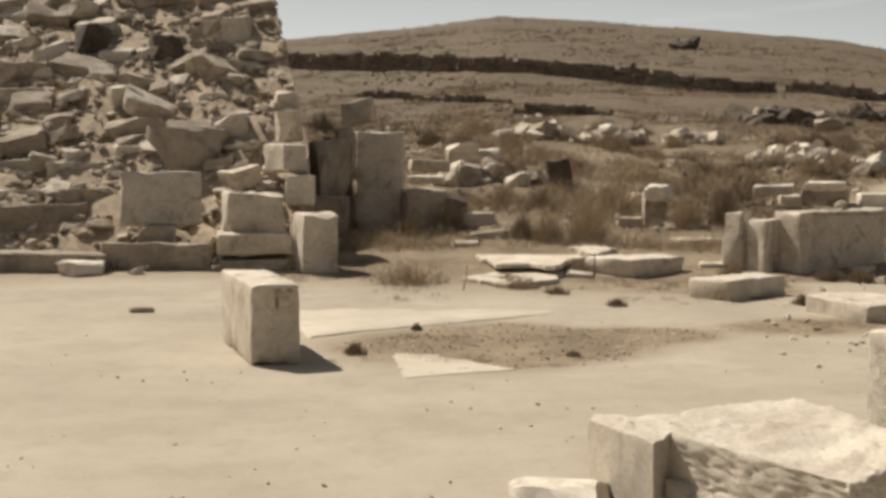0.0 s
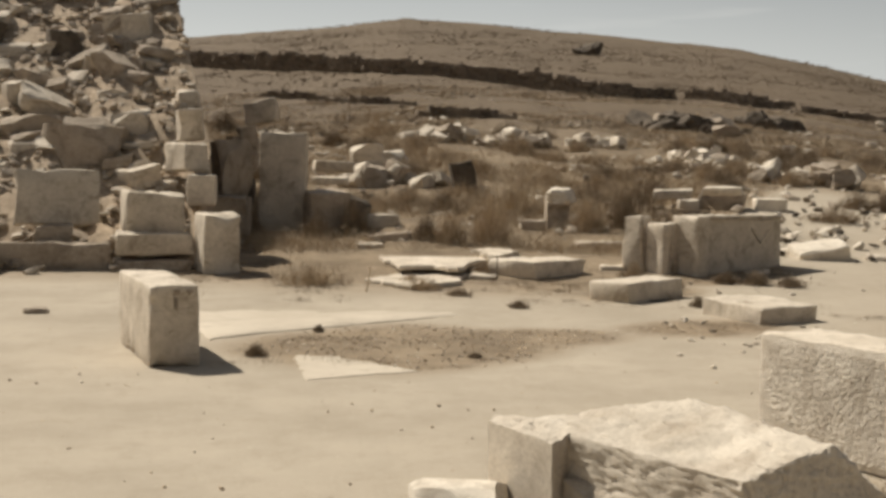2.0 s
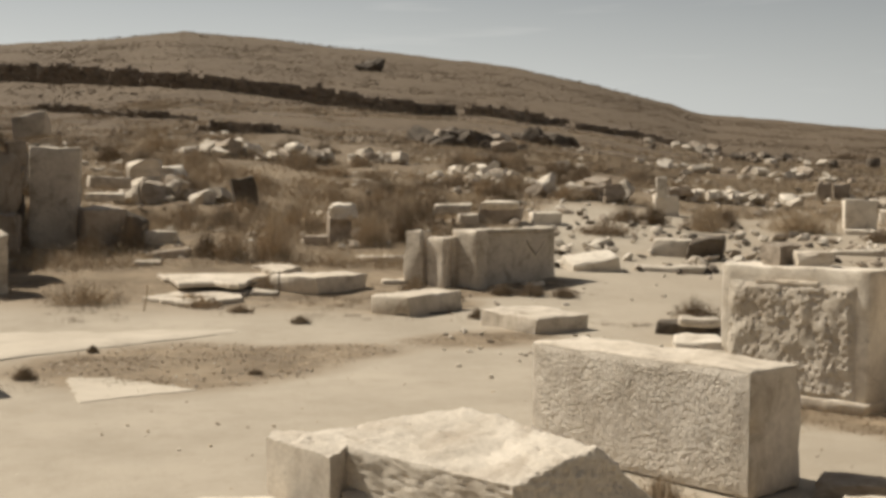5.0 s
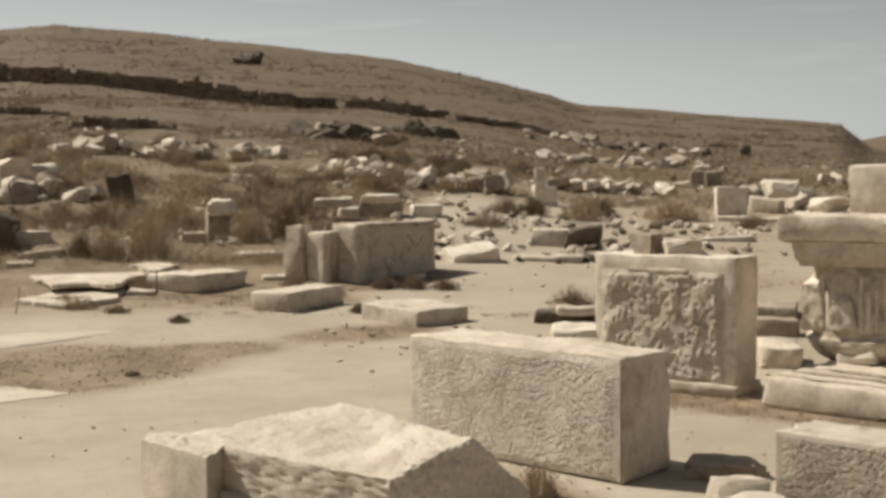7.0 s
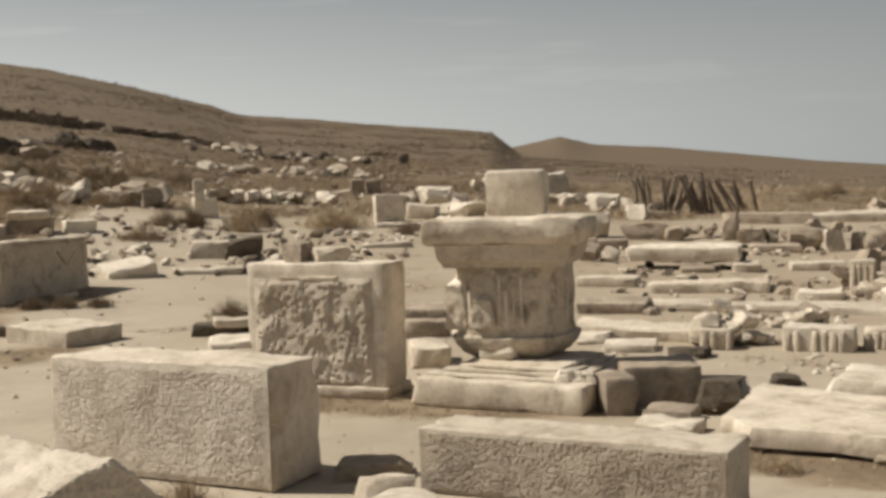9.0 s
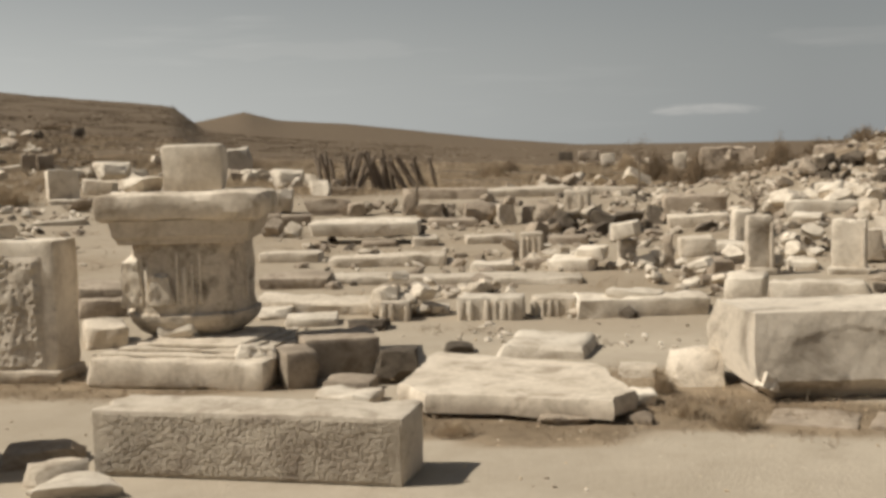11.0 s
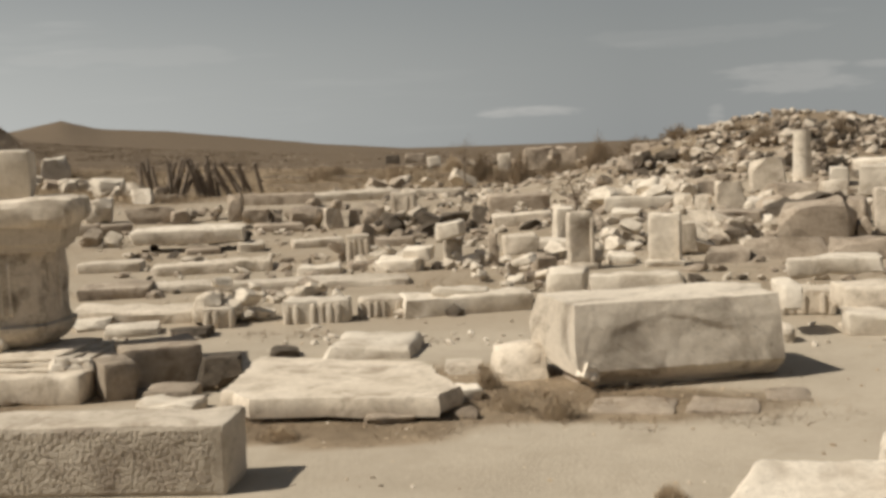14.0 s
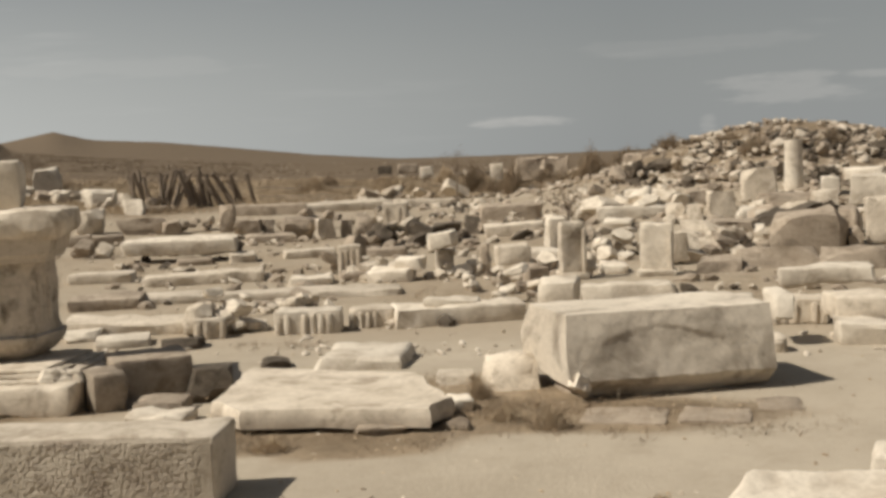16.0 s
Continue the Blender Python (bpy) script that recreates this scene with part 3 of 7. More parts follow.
def fallen_lid():
    base = empty("sarcophagus_lid", 7.83, 2.92, 0.025, -48)
    tagged(base, "large fallen marble block with a sloping underside and dark stains", "carved stone")
    outline = [(-0.345, 0.53), (-0.385, 0.39), (-0.43, 0.11), (-0.30, -0.015), (0.10, -0.02), (0.42, 0.16), (0.47, 0.34), (0.38, 0.535)]
    bm = loft(bmesh.new(), outline, 1.447, 72, 0.006, 7, 0.04, step=0.018)
    for v in bm.verts:
        # the west end is cut askew, its foot broken away
        arch = 0.37 + 0.06 * math.cos((v.co.x + 0.06) * 5.5) + 0.01 * noise.noise(v.co * 9)
        if v.co.y < -0.33 and 0.1 < v.co.z < arch and -0.5 < v.co.x < 0.42:
            v.co.y += 0.009 * min(1.0, (v.co.z - 0.1) / 0.2) * min(1.0, 9 * min(v.co.x + 0.5, 0.42 - v.co.x))
        u = max(0.0, -v.co.x - 0.55) / 0.17
        if u > 0:
            v.co.x += u * (0.055 * (0.45 - v.co.y) / 0.85 + 0.05 * max(0.0, 0.14 - v.co.z) / 0.14)
            v.co.z += u * 0.05 * max(0.0, 0.12 - v.co.z) / 0.12
    part("body", bm, STAINED, base)
    ob = part("chipped_corner", hewn_solid([(-0.07, -0.05, -0.05), (0.07, -0.05, -0.05), (0.07, 0.05, -0.05), (-0.07, 0.05, -0.05), (-0.06, -0.04, 0.05), (0.04, -0.03, 0.03), (0.05, 0.04, 0.05), (-0.05, 0.04, 0.06)],
                                           ((0, 1, 2, 3), (4, 5, 6, 7), (0, 1, 5, 4), (1, 2, 6, 5), (2, 3, 7, 6), (3, 0, 4, 7)), 8, 0.012, 33), PALE, base, "white freshly chipped corner")
    ob.matrix_basis = pose(-0.60, -0.40, 0.11, 0, 20, 15)
    for u, v in ((-0.45, 0.05), (0.45, 0.0)):
        ob = part("prop_stone", box_shape(bmesh.new(), 0.3, 0.35, 0.07, r=0.02, rough=0.02, chips=4, seed=int(u * 10) + 60), GREY, base)
        ob.matrix_basis = pose(u, v, -0.05)
    return base



def hewn(bm, outline, rough, seed, step=0.028):
    """A broken block from the corners of its top (x, y, z), its sides falling plumb to the ground."""
    off = Vector((seed * 1.9, seed * 0.7, seed * 3.1))
    pts = []
    for (a, b, e), (c, d, f) in zip(outline, outline[1:] + outline[:1]):
        n = max(2, round(math.hypot(c - a, d - b) / step))
        pts += [Vector((a + (c - a) * k / n, b + (d - b) * k / n, e + (f - e) * k / n)) for k in range(n)]
    mid = sum(pts, Vector()) / len(pts)
    shape = [(1.03, 0.0), (1.025, 0.12), (1.02, 0.24), (1.017, 0.36), (1.014, 0.48), (1.01, 0.6), (1.006, 0.72), (1.003, 0.84), (1.0, 0.95), (0.985, 1.0)] + [(0.975 - 0.034 * k, 1.0) for k in range(1, 28)]
    rings = []
    for f, up in shape:
        ring = []
        for p in pts:
            q = Vector((mid.x + (p.x - mid.x) * f, mid.y + (p.y - mid.y) * f, (mid.z + (p.z - mid.z) * min(1.0, f)) * up))
            n = 1.3 * noise.noise((q + off) * 4) + 0.8 * noise.noise((q + off) * 13) + 0.5 * noise.noise((q + off) * 31)
            pit = max(0.0, 0.5 - noise.voronoi((q + off) * 22)[0][0])
            away = Vector((q.x - mid.x, q.y - mid.y, 0)).normalized() if up < 0.97 else Vector((0, 0, 1))
            ring.append(bm.verts.new(q + away * (rough * (0.8 * n - 1.8 * pit))))
        rings.append(ring)
    m = len(pts)
    for a, b in zip(rings, rings[1:]):
        for k in range(m):
            bm.faces.new((a[k], a[(k + 1) % m], b[(k + 1) % m], b[k]))
    bm.faces.new(rings[0][::-1])
    bm.faces.new(rings[-1])
    bmesh.ops.recalc_face_normals(bm, faces=bm.faces)
    return bm


def hewn_solid(corners, quads, cuts, rough, seed, soften=2, pits=0.8):
    """A stone from its corners and four-sided faces: rounded edges, rough crumbling faces with pits."""
    bm = bmesh.new()
    made = [bm.verts.new(c) for c in corners]
    for q in quads:
        bm.faces.new([made[k] for k in q])
    bmesh.ops.recalc_face_normals(bm, faces=bm.faces)
    bmesh.ops.subdivide_edges(bm, edges=bm.edges[:], cuts=cuts, use_grid_fill=True)
    for _ in range(soften):
        bmesh.ops.smooth_vert(bm, verts=bm.verts, factor=0.5, use_axis_x=True, use_axis_y=True, use_axis_z=True)
    bm.normal_update()
    off = Vector((seed * 1.9, seed * 0.7, seed * 3.1))
    for v, n in [(v, v.normal.copy()) for v in bm.verts]:
        q = v.co + off
        lift = 1.5 * noise.noise(q * 3.5) + 0.9 * noise.noise(q * 12) + 0.6 * noise.noise(q * 29) - pits * 2.4 * max(0.0, 0.5 - noise.voronoi(q * 36)[0][0])
        v.co += n * rough * lift
    return bm


PRISM = ((0, 1, 7, 6), (1, 2, 8, 7), (2, 3, 9, 8), (3, 4, 10, 9), (4, 5, 11, 10), (5, 0, 6, 11), (0, 5, 2, 1), (5, 4, 3, 2), (6, 7, 8, 11), (11, 8, 9, 10))


def broken_block():
    base = empty("broken_block", 1.47, 5.51, -0.02)
    tagged(base, "broken rough marble block with a crumbled ridged top", "stone block", "large squared blocks")
    near = [(0.00, -0.61, 0.0), (0.02, -0.60, 0.38), (0.40, -0.60, 0.525), (0.66, -0.61, 0.29), (0.69, -0.61, 0.0), (0.40, -0.63, 0.0)]
    far = [(-0.79, 0.61, 0.0), (-0.77, 0.62, 0.39), (0.12, 0.52, 0.51), (0.53, 0.59, 0.30), (0.55, 0.59, 0.0), (0.12, 0.55, 0.0)]
    part("body", hewn_solid(near + far, PRISM, 44, 0.012, 12, pits=1.1), CRUMBLED, base)
    part("corner_piece", hewn(bmesh.new(), [(-0.84, 0.68, 0.40), (-0.52, 0.42, 0.415), (-0.49, 0.30, 0.41), (-0.64, 0.12, 0.37), (-0.88, 0.58, 0.39)], 0.012, 14), CRUMBLED, base, "broken corner piece with a shaded notch")
    part("ledge", hewn(bmesh.new(), [(-0.58, 0.20, 0.19), (-0.36, 0.14, 0.21), (-0.16, -0.18, 0.18), (-0.44, -0.02, 0.12)], 0.02, 15), CRUMBLED, base, "low broken ledge beside the block")
    return base


fallen_lid()
broken_block()


def carved_panel():
    base = empty("carved_panel", 5.55, 17.60, 0, 31)
    tagged(base, "large upright marble panel with raised jamb and pediment line", "carved stone")
    part("panel", box_shape(bmesh.new(), 1.75, 0.35, 0.92, r=0.02, rough=0.01, chips=5, seed=40, step=0.1), MARBLE, base)
    for name, x, y, w, d, h in (("jamb", -0.93, -0.05, 0.22, 0.5, 0.97), ("cap", 0.0, -0.02, 1.8, 0.42, 0.05)):
        ob = part(name, box_shape(bmesh.new(), w, d, h, r=0.02, rough=0.012, chips=6, seed=len(name), step=0.1), MARBLE, base)
        ob.matrix_basis = pose(x, y, 0.922 if name == "cap" else 0)
    for side in (-1, 1):
        ob = part("pediment_line", box_shape(bmesh.new(), 0.3, 0.02, 0.03, r=0.006, rough=0.003, chips=0, seed=4), MARBLE, base)
        ob.matrix_basis = pose(0.42 + side * 0.12, -0.182, 0.66, 0, -45 * side, 0)
    ob = part("foot_stone", box_shape(bmesh.new(), 0.3, 0.25, 0.2, r=0.03, rough=0.02, chips=6, seed=77), MARBLE, base)
    ob.matrix_basis = pose(0.05, -0.42, 0)
    return base


carved_panel()


def fluted_shaft():
    base = empty("fluted_pilaster", 4.42, 17.25, 0, 31)
    tagged(base, "fluted pilaster fragment standing beside the panel", "carved stone")
    part("shaft", box_shape(bmesh.new(), 0.34, 0.36, 0.86, r=0.02, rough=0.01, chips=5, seed=43, step=0.08), MARBLE, base)
    for k in range(3):
        ob = part("flute_ridge", box_shape(bmesh.new(), 0.035, 0.03, 0.82, r=0.012, rough=0.004, chips=1, seed=44 + k), MARBLE, base)
        ob.matrix_basis = pose(-0.11 + 0.11 * k, -0.19, 0.02)
    return base


fluted_shaft()
block(4.13, 17.55, 0, 0.5, 0.35, 0.98, 50, MARBLE, "rough round-topped slab behind the pilaster", name="stone_slab", cat="stone slab", rough=0.03, chips=10, taper=0.25)


def turned(bm, profile, sides, rough, seed, square=0.0):
    """A solid turned about z from (radius, z) pairs; square pulls it towards four faces."""
    off = Vector((seed, seed * 1.3, seed * 0.4))
    rings = []
    for r, z in profile:
        ring = []
        for i in range(sides):
            a = 2 * math.pi * i / sides
            k = 1 / max(abs(math.cos(a)), abs(math.sin(a)))
            q = r * (1 + square * (k - 1))
            p = Vector((q * math.cos(a), q * math.sin(a), z))
            n = rough * (1.4 * noise.noise((p + off) * 4) + noise.noise((p + off) * 13))
            ring.append(bm.verts.new((p.x * (1 + n), p.y * (1 + n), z + n * 0.3)))
        rings.append(ring)
    for i in range(len(rings) - 1):
        for j in range(sides):
            k = (j + 1) % sides
            bm.faces.new((rings[i][j], rings[i][k], rings[i + 1][k], rings[i + 1][j]))
    bm.faces.new(rings[0][::-1])
    bm.faces.new(rings[-1])
    return bm


def altar():
    plinth = empty("stepped_plinth", 5.87, 6.95, 0, 25.5)
    tagged(plinth, "broad marble base slab with a stepped top under an altar", "plinth")
    part("lower_step", box_shape(bmesh.new(), 1.26, 1.36, 0.205, r=0.028, rough=0.011, chips=9, seed=50, step=0.06), MARBLE, plinth)
    for k, (inset, up) in enumerate(((0.10, 0.022), (0.17, 0.044), (0.25, 0.066))):
        ob = part("moulded_step", box_shape(bmesh.new(), 1.26 - inset * 1.3, 1.36 - inset * 2.2, 0.026, r=0.01, rough=0.011, chips=4, seed=51 + k, step=0.06), MARBLE, plinth)
        ob.matrix_basis = pose(inset * 0.6, 0.04, 0.178 + up)
    ob = part("broken_corner", hewn_solid([(-0.2, -0.16, 0), (0.2, -0.16, 0), (0.2, 0.16, 0), (-0.2, 0.16, 0), (-0.16, -0.13, 0.09), (0.14, -0.12, 0.04), (0.16, 0.13, 0.07), (-0.14, 0.12, 0.1)],
                                          ((0, 1, 2, 3), (4, 5, 6, 7), (0, 1, 5, 4), (1, 2, 6, 5), (2, 3, 7, 6), (3, 0, 4, 7)), 12, 0.016, 55), PALE, plinth, "white broken corner of the base")
    ob.matrix_basis = pose(-0.30, -0.50, 0.19, 0, 0, 20)
    drum = empty("altar_drum", 6.10, 7.38, 0.25, 33)
    tagged(drum, "round fluted altar drum, chipped and stained", "altar")
    steps = [(0.22, 0.0), (0.34, 0.015), (0.42, 0.06), (0.475, 0.12), (0.495, 0.17), (0.495, 0.19), (0.455, 0.205), (0.452, 0.26), (0.45, 0.36), (0.452, 0.46), (0.455, 0.55), (0.455, 0.62), (0.45, 0.66), (0.445, 0.73)]
    part("body", turned(bmesh.new(), steps, 72, 0.03, 5, 0.22), STAIN_AND_SHADE, drum)
    for a in (-178, -171, -164, -157, -118, -111, -104, 150, 143):
        ob = part("flute_ridge", box_shape(bmesh.new(), 0.035, 0.03, 0.33 + 0.05 * ((a * 7) % 3 - 1), r=0.011, rough=0.008, chips=2, seed=int(a) + 300), STAINED, drum)
        k = 0.448 * (1 + 0.22 * (1 / max(abs(math.cos(radians(a))), abs(math.sin(radians(a)))) - 1))
        ob.matrix_basis = pose(k * math.cos(radians(a)), k * math.sin(radians(a)), 0.27, 0, 0, a)
    ob = part("bulge", hewn_solid([(-0.06, -0.1, 0), (0.06, -0.1, 0), (0.06, 0.1, 0), (-0.05, 0.1, 0.0), (-0.1, -0.08, 0.36), (0.05, -0.06, 0.4), (0.05, 0.06, 0.4), (-0.11, 0.05, 0.34)],
                                  ((0, 1, 2, 3), (4, 5, 6, 7), (0, 1, 5, 4), (1, 2, 6, 5), (2, 3, 7, 6), (3, 0, 4, 7)), 10, 0.014, 57), PALE, drum, "pale broken edge of a carved figure")
    ob.matrix_basis = pose(-0.32, 0.36, 0.24, 0, 0, -10)
    ob = part("bulge", hewn_solid([(-0.04, -0.1, 0), (0.06, -0.12, 0), (0.06, 0.12, 0), (-0.04, 0.1, 0.0), (-0.05, -0.07, 0.22), (0.05, -0.06, 0.25), (0.05, 0.06, 0.25), (-0.05, 0.08, 0.21)],
                                  ((0, 1, 2, 3), (4, 5, 6, 7), (0, 1, 5, 4), (1, 2, 6, 5), (2, 3, 7, 6), (3, 0, 4, 7)), 10, 0.012, 59), STAINED, drum, "worn remains of a carved relief")
    ob.matrix_basis = pose(-0.455, 0.10, 0.27, 0, 0, 0)
    ob = part("broken_foot", box_shape(bmesh.new(), 0.3, 0.2, 0.16, r=0.03, rough=0.03, chips=8, seed=58), PALE, drum)
    ob.matrix_basis = pose(-0.38, 0.0, 0.01, 14, 10, 84)
    cap = empty("altar_capital", 6.10, 7.38, 0.975, 40)
    tagged(cap, "wide marble slab with a moulded underside lying on the drum", "capital")
    part("moulding", turned(bmesh.new(), [(0.46, 0.0), (0.47, 0.006), (0.475, 0.035), (0.50, 0.06), (0.51, 0.12), (0.52, 0.165), (0.525, 0.178)], 64, 0.008, 9, 1.0), MARBLE, cap)
    ob = part("slab", box_shape(bmesh.new(), 1.12, 1.24, 0.205, r=0.065, rough=0.014, chips=9, seed=60, step=0.05), MARBLE, cap)
    ob.matrix_basis = pose(-0.01, 0, 0.175)
    block(6.17, 7.40, 1.352, 0.30, 0.47, 0.36, 39, PALE, "small squared marble block standing on the altar slab", r=0.03, chips=3, askew=0.02, rough=0.007, lean=0.0)
    rock(5.88, 7.70, 1.345, 0.30, 0.22, 0.13, 20, PALE, "white broken lump on the altar slab")


altar()


def flat_stone(outline, z, h, mat, label, seed, name="flat_slab", edge=0.03):
    """A thin broken slab with an outline of its own, lying flat."""
    rnd = random.Random(seed)
    cx, cy = sum(x for x, _ in outline) / len(outline), sum(y for _, y in outline) / len(outline)
    pts = []
    for (a, b), (c, d) in zip(outline, outline[1:] + outline[:1]):
        n = max(2, round(math.hypot(c - a, d - b) / 0.09))
        pts += [(a + (c - a) * k / n - cx + edge * 1.6 * noise.noise((a + k, seed, 0.5)), b + (d - b) * k / n - cy + edge * 1.6 * noise.noise((b + k, seed, 9.5))) for k in range(n)]
    bm = bmesh.new()
    rings = []
    for f, up in ((0.985, 0.0), (1.0, 0.35), (0.995, 0.8), (0.98, 1.0), (0.7, 1.0), (0.4, 1.02), (0.15, 1.03)):
        rings.append([bm.verts.new((x * f, y * f, h * up + 0.006 * noise.noise((x * f * 5, y * f * 5, seed)))) for x, y in pts])
    m = len(pts)
    for a, b in zip(rings, rings[1:]):
        for j in range(m):
            bm.faces.new((a[j], a[(j + 1) % m], b[(j + 1) % m], b[j]))
    bm.faces.new(rings[0][::-1])
    bm.faces.new(rings[-1])
    bmesh.ops.recalc_face_normals(bm, faces=bm.faces)
    ob = link_mesh(name, bm, mat)
    ob.matrix_world = pose(cx, cy, z)
    return tagged(ob, label, "slab")


flat_stone([(5.77, 4.98), (5.60, 4.60), (6.05, 3.58), (6.38, 3.62), (7.05, 4.29), (6.84, 5.58)], 0.035, 0.115, MARBLE, "large flat broken marble slab lying on the ground", 5, edge=0.022)
tagged(flat_stone([(-2.3, 15.0), (-1.39, 11.5), (-0.92, 11.93), (1.15, 13.36), (0.36, 15.4)], -0.02, 0.035, SCREED, "smooth pale concrete floor patch in the court", 6, "floor_patch", 0.02), kind="structure")
tagged(flat_stone([(-0.56, 10.51), (-0.42, 9.30), (0.44, 9.72), (-0.19, 10.44)], -0.02, 0.03, SCREED, "small worn pale floor patch in the court", 7, "floor_patch", 0.03), kind="structure")
block(8.02, 5.37, -0.03, 0.72, 0.78, 0.13, -66, PALE, "low marble block with sloping sides", taper=0.12, askew=0.04)
for k, (u, v) in enumerate(((6.35, 4.98), (6.10, 3.95))):
    rock(u, v, -0.02, 0.5, 0.3, 0.09, 40 * k, GREY, "low stone under the flat slab")


def fluted_block(x, y, z, w, d, h, turn, mat, ribs, seed):
    """A broken length of column flutes lying with its ribs to the front."""
    base = empty("fluted_fragment", x, y, z, turn)
    tagged(base, "broken fluted marble fragment with upright ribs", "carved stone", "fluted fragments")
    part("body", box_shape(bmesh.new(), w, d, h, r=0.02, rough=0.012, chips=6, seed=seed, step=0.07), mat, base)
    for k in range(ribs):
        if (k * 7 + seed) % 5 == 0:
            continue
        ob = part("rib", box_shape(bmesh.new(), w / ribs * 0.72, 0.05, h * 0.88, r=0.02, rough=0.008, chips=2, seed=seed + k, taper=0.1), mat, base)
        ob.matrix_basis = pose((k + 0.5) / ribs * w - w / 2, -d / 2 - 0.002, 0)
    return base


fluted_block(9.35, 6.94, -0.03, 0.63, 0.45, 0.25, -58, PALE, 8, 1)
fluted_block(9.86, 6.57, -0.03, 0.44, 0.4, 0.21, -58, MARBLE, 6, 2)
fluted_block(10.86, 3.55, 0.0, 0.85, 0.4, 0.24, -72, PALE, 9, 3)
fluted_block(11.05, 2.75, 0.0, 0.52, 0.4, 0.22, -76, MARBLE, 6, 4)
fluted_block(8.75, 7.66, -0.03, 0.30, 0.3, 0.22, -50, MARBLE, 4, 6)
fluted_block(13.9, 9.7, 0.0, 0.32, 0.3, 0.44, -56, MARBLE, 4, 7)
fluted_block(20.6, 13.3, 0.0, 0.5, 0.5, 0.75, -58, MARBLE, 4, 8)


def stele(x, y, w, h, turn, seed, mat, label):
    base = empty("stele", x, y, 0, turn)
    tagged(base, label, "stele", "grave stelae")
    part("slab", box_shape(bmesh.new(), w, 0.16, h, r=0.02, rough=0.012, chips=7, seed=seed, step=0.06, taper=0.06), mat, base)
    ob = part("frame_moulding", box_shape(bmesh.new(), 0.05, 0.05, h * 0.9, r=0.015, rough=0.008, chips=3, seed=seed + 1), mat, base)
    ob.matrix_basis = pose(w / 2 - 0.04, -0.09, 0)
    ob = part("foot", box_shape(bmesh.new(), w * 1.15, 0.28, 0.1, r=0.02, rough=0.02, chips=4, seed=seed + 2), mat, base)
    return base


stele(13.95, 6.32, 0.34, 0.74, -50, 81, MARBLE, "upright marble stele with a pointed broken top")
stele(14.42, 5.38, 0.42, 0.68, -72, 84, PALE, "white marble stele with a dark moulded side")


def column():
    base = empty("column", 25.4, 6.6, 0.5)
    tagged(base, "short white marble column shaft on a block", "column")
    part("shaft", turned(bmesh.new(), [(0.2, 0.1), (0.195, 0.4), (0.185, 0.8), (0.175, 1.16)], 20, 0.012, 3), PALE, base)
    part("base_block", box_shape(bmesh.new(), 0.8, 0.6, 0.12, r=0.02, rough=0.02, chips=4, seed=5), PALE, base)


column()


def pole_bundle(x, y, count, lean, seed):
    """Weathered poles leaning together."""
    rnd = random.Random(seed)
    base = empty("pole_bundle", x, y, ground_z(x, y))
    tagged(base, "bundle of dark weathered wooden poles leaning together", "poles", "bundles of poles")
    c, s = math.cos(radians(-46)), math.sin(radians(-46))
    for k in range(count):
        bm = bmesh.new()
        long = rnd.uniform(1.15, 1.5)
        bmesh.ops.create_cone(bm, cap_ends=True, segments=8, radius1=0.075, radius2=0.06, depth=long, matrix=Matrix.Translation((0, 0, long / 2)))
        for v in bm.verts:
            v.co.x += 0.03 * noise.noise(v.co * 2 + Vector((k, seed, 0)))
        ob = part("pole", bm, WOOD, base)
        u = (k - count / 2) * 0.16 + rnd.uniform(-0.04, 0.04)
        ob.matrix_basis = pose(u * c, u * s + rnd.uniform(-0.3, 0.3), -0.05, rnd.uniform(-14, 14), lean + rnd.uniform(-12, 12), -46)


for x, y, n, lean, s in ((31.12, 30.10, 8, -3, 1), (31.45, 29.75, 5, 14, 5), (32.05, 29.1, 5, -20, 2), (32.4, 28.75, 4, -12, 3), (33.1, 27.95, 8, -22, 4)):
    pole_bundle(x, y, n, lean, s)


def field_wall(line, thick, seed, name="field_wall", label="long dark dry-stone wall running along the hillside", wide=0.19):
    """A dry-stone wall along the slope, its courses and broken top modelled. line: bearing, distance and height at each bend."""
    rnd = random.Random(seed)
    bm = bmesh.new()
    az0, az1, up = line[0][0], line[-1][0], 0.0
    reach, tall = [(a, r) for a, r, h in line], [(a, h) for a, r, h in line]
    while up < max(h for a, r, h in line) * 1.4 + 0.2:
        h = rnd.uniform(0.2, 0.32)
        a = az0
        while a < az1:
            step = wide * rnd.uniform(0.5, 1.5)
            mid = a + step / 2
            r = along(reach, mid) + rnd.uniform(-0.12, 0.12)
            full = along(tall, mid) * (0.92 + 0.2 * noise.noise((mid * 1.3, 0.0, 0.0)) + 0.22 * noise.noise((mid * 7, 0.0, 5.0)))
            if up < full:
                x, y = r * math.sin(radians(mid)), r * math.cos(radians(mid))
                m = Matrix.Translation((x, y, ground_z(x, y) - 0.05 + up + h / 2)) @ Euler((rnd.uniform(-0.1, 0.1), rnd.uniform(-0.14, 0.14), radians(-mid + rnd.uniform(-3, 3)))).to_matrix().to_4x4()
                made = bmesh.ops.create_cube(bm, size=1.0, matrix=m @ Matrix.Diagonal((radians(step) * r * 1.12, thick * rnd.uniform(0.7, 1.15), h * 1.08, 1)))
                for v in made["verts"]:
                    v.co += Vector((rnd.gauss(0, 0.03), rnd.gauss(0, 0.03), rnd.gauss(0, 0.03)))
            a += step
        up += h
    return tagged(link_mesh(name, bm, FIELDSTONE), label, "wall", kind="stuff")


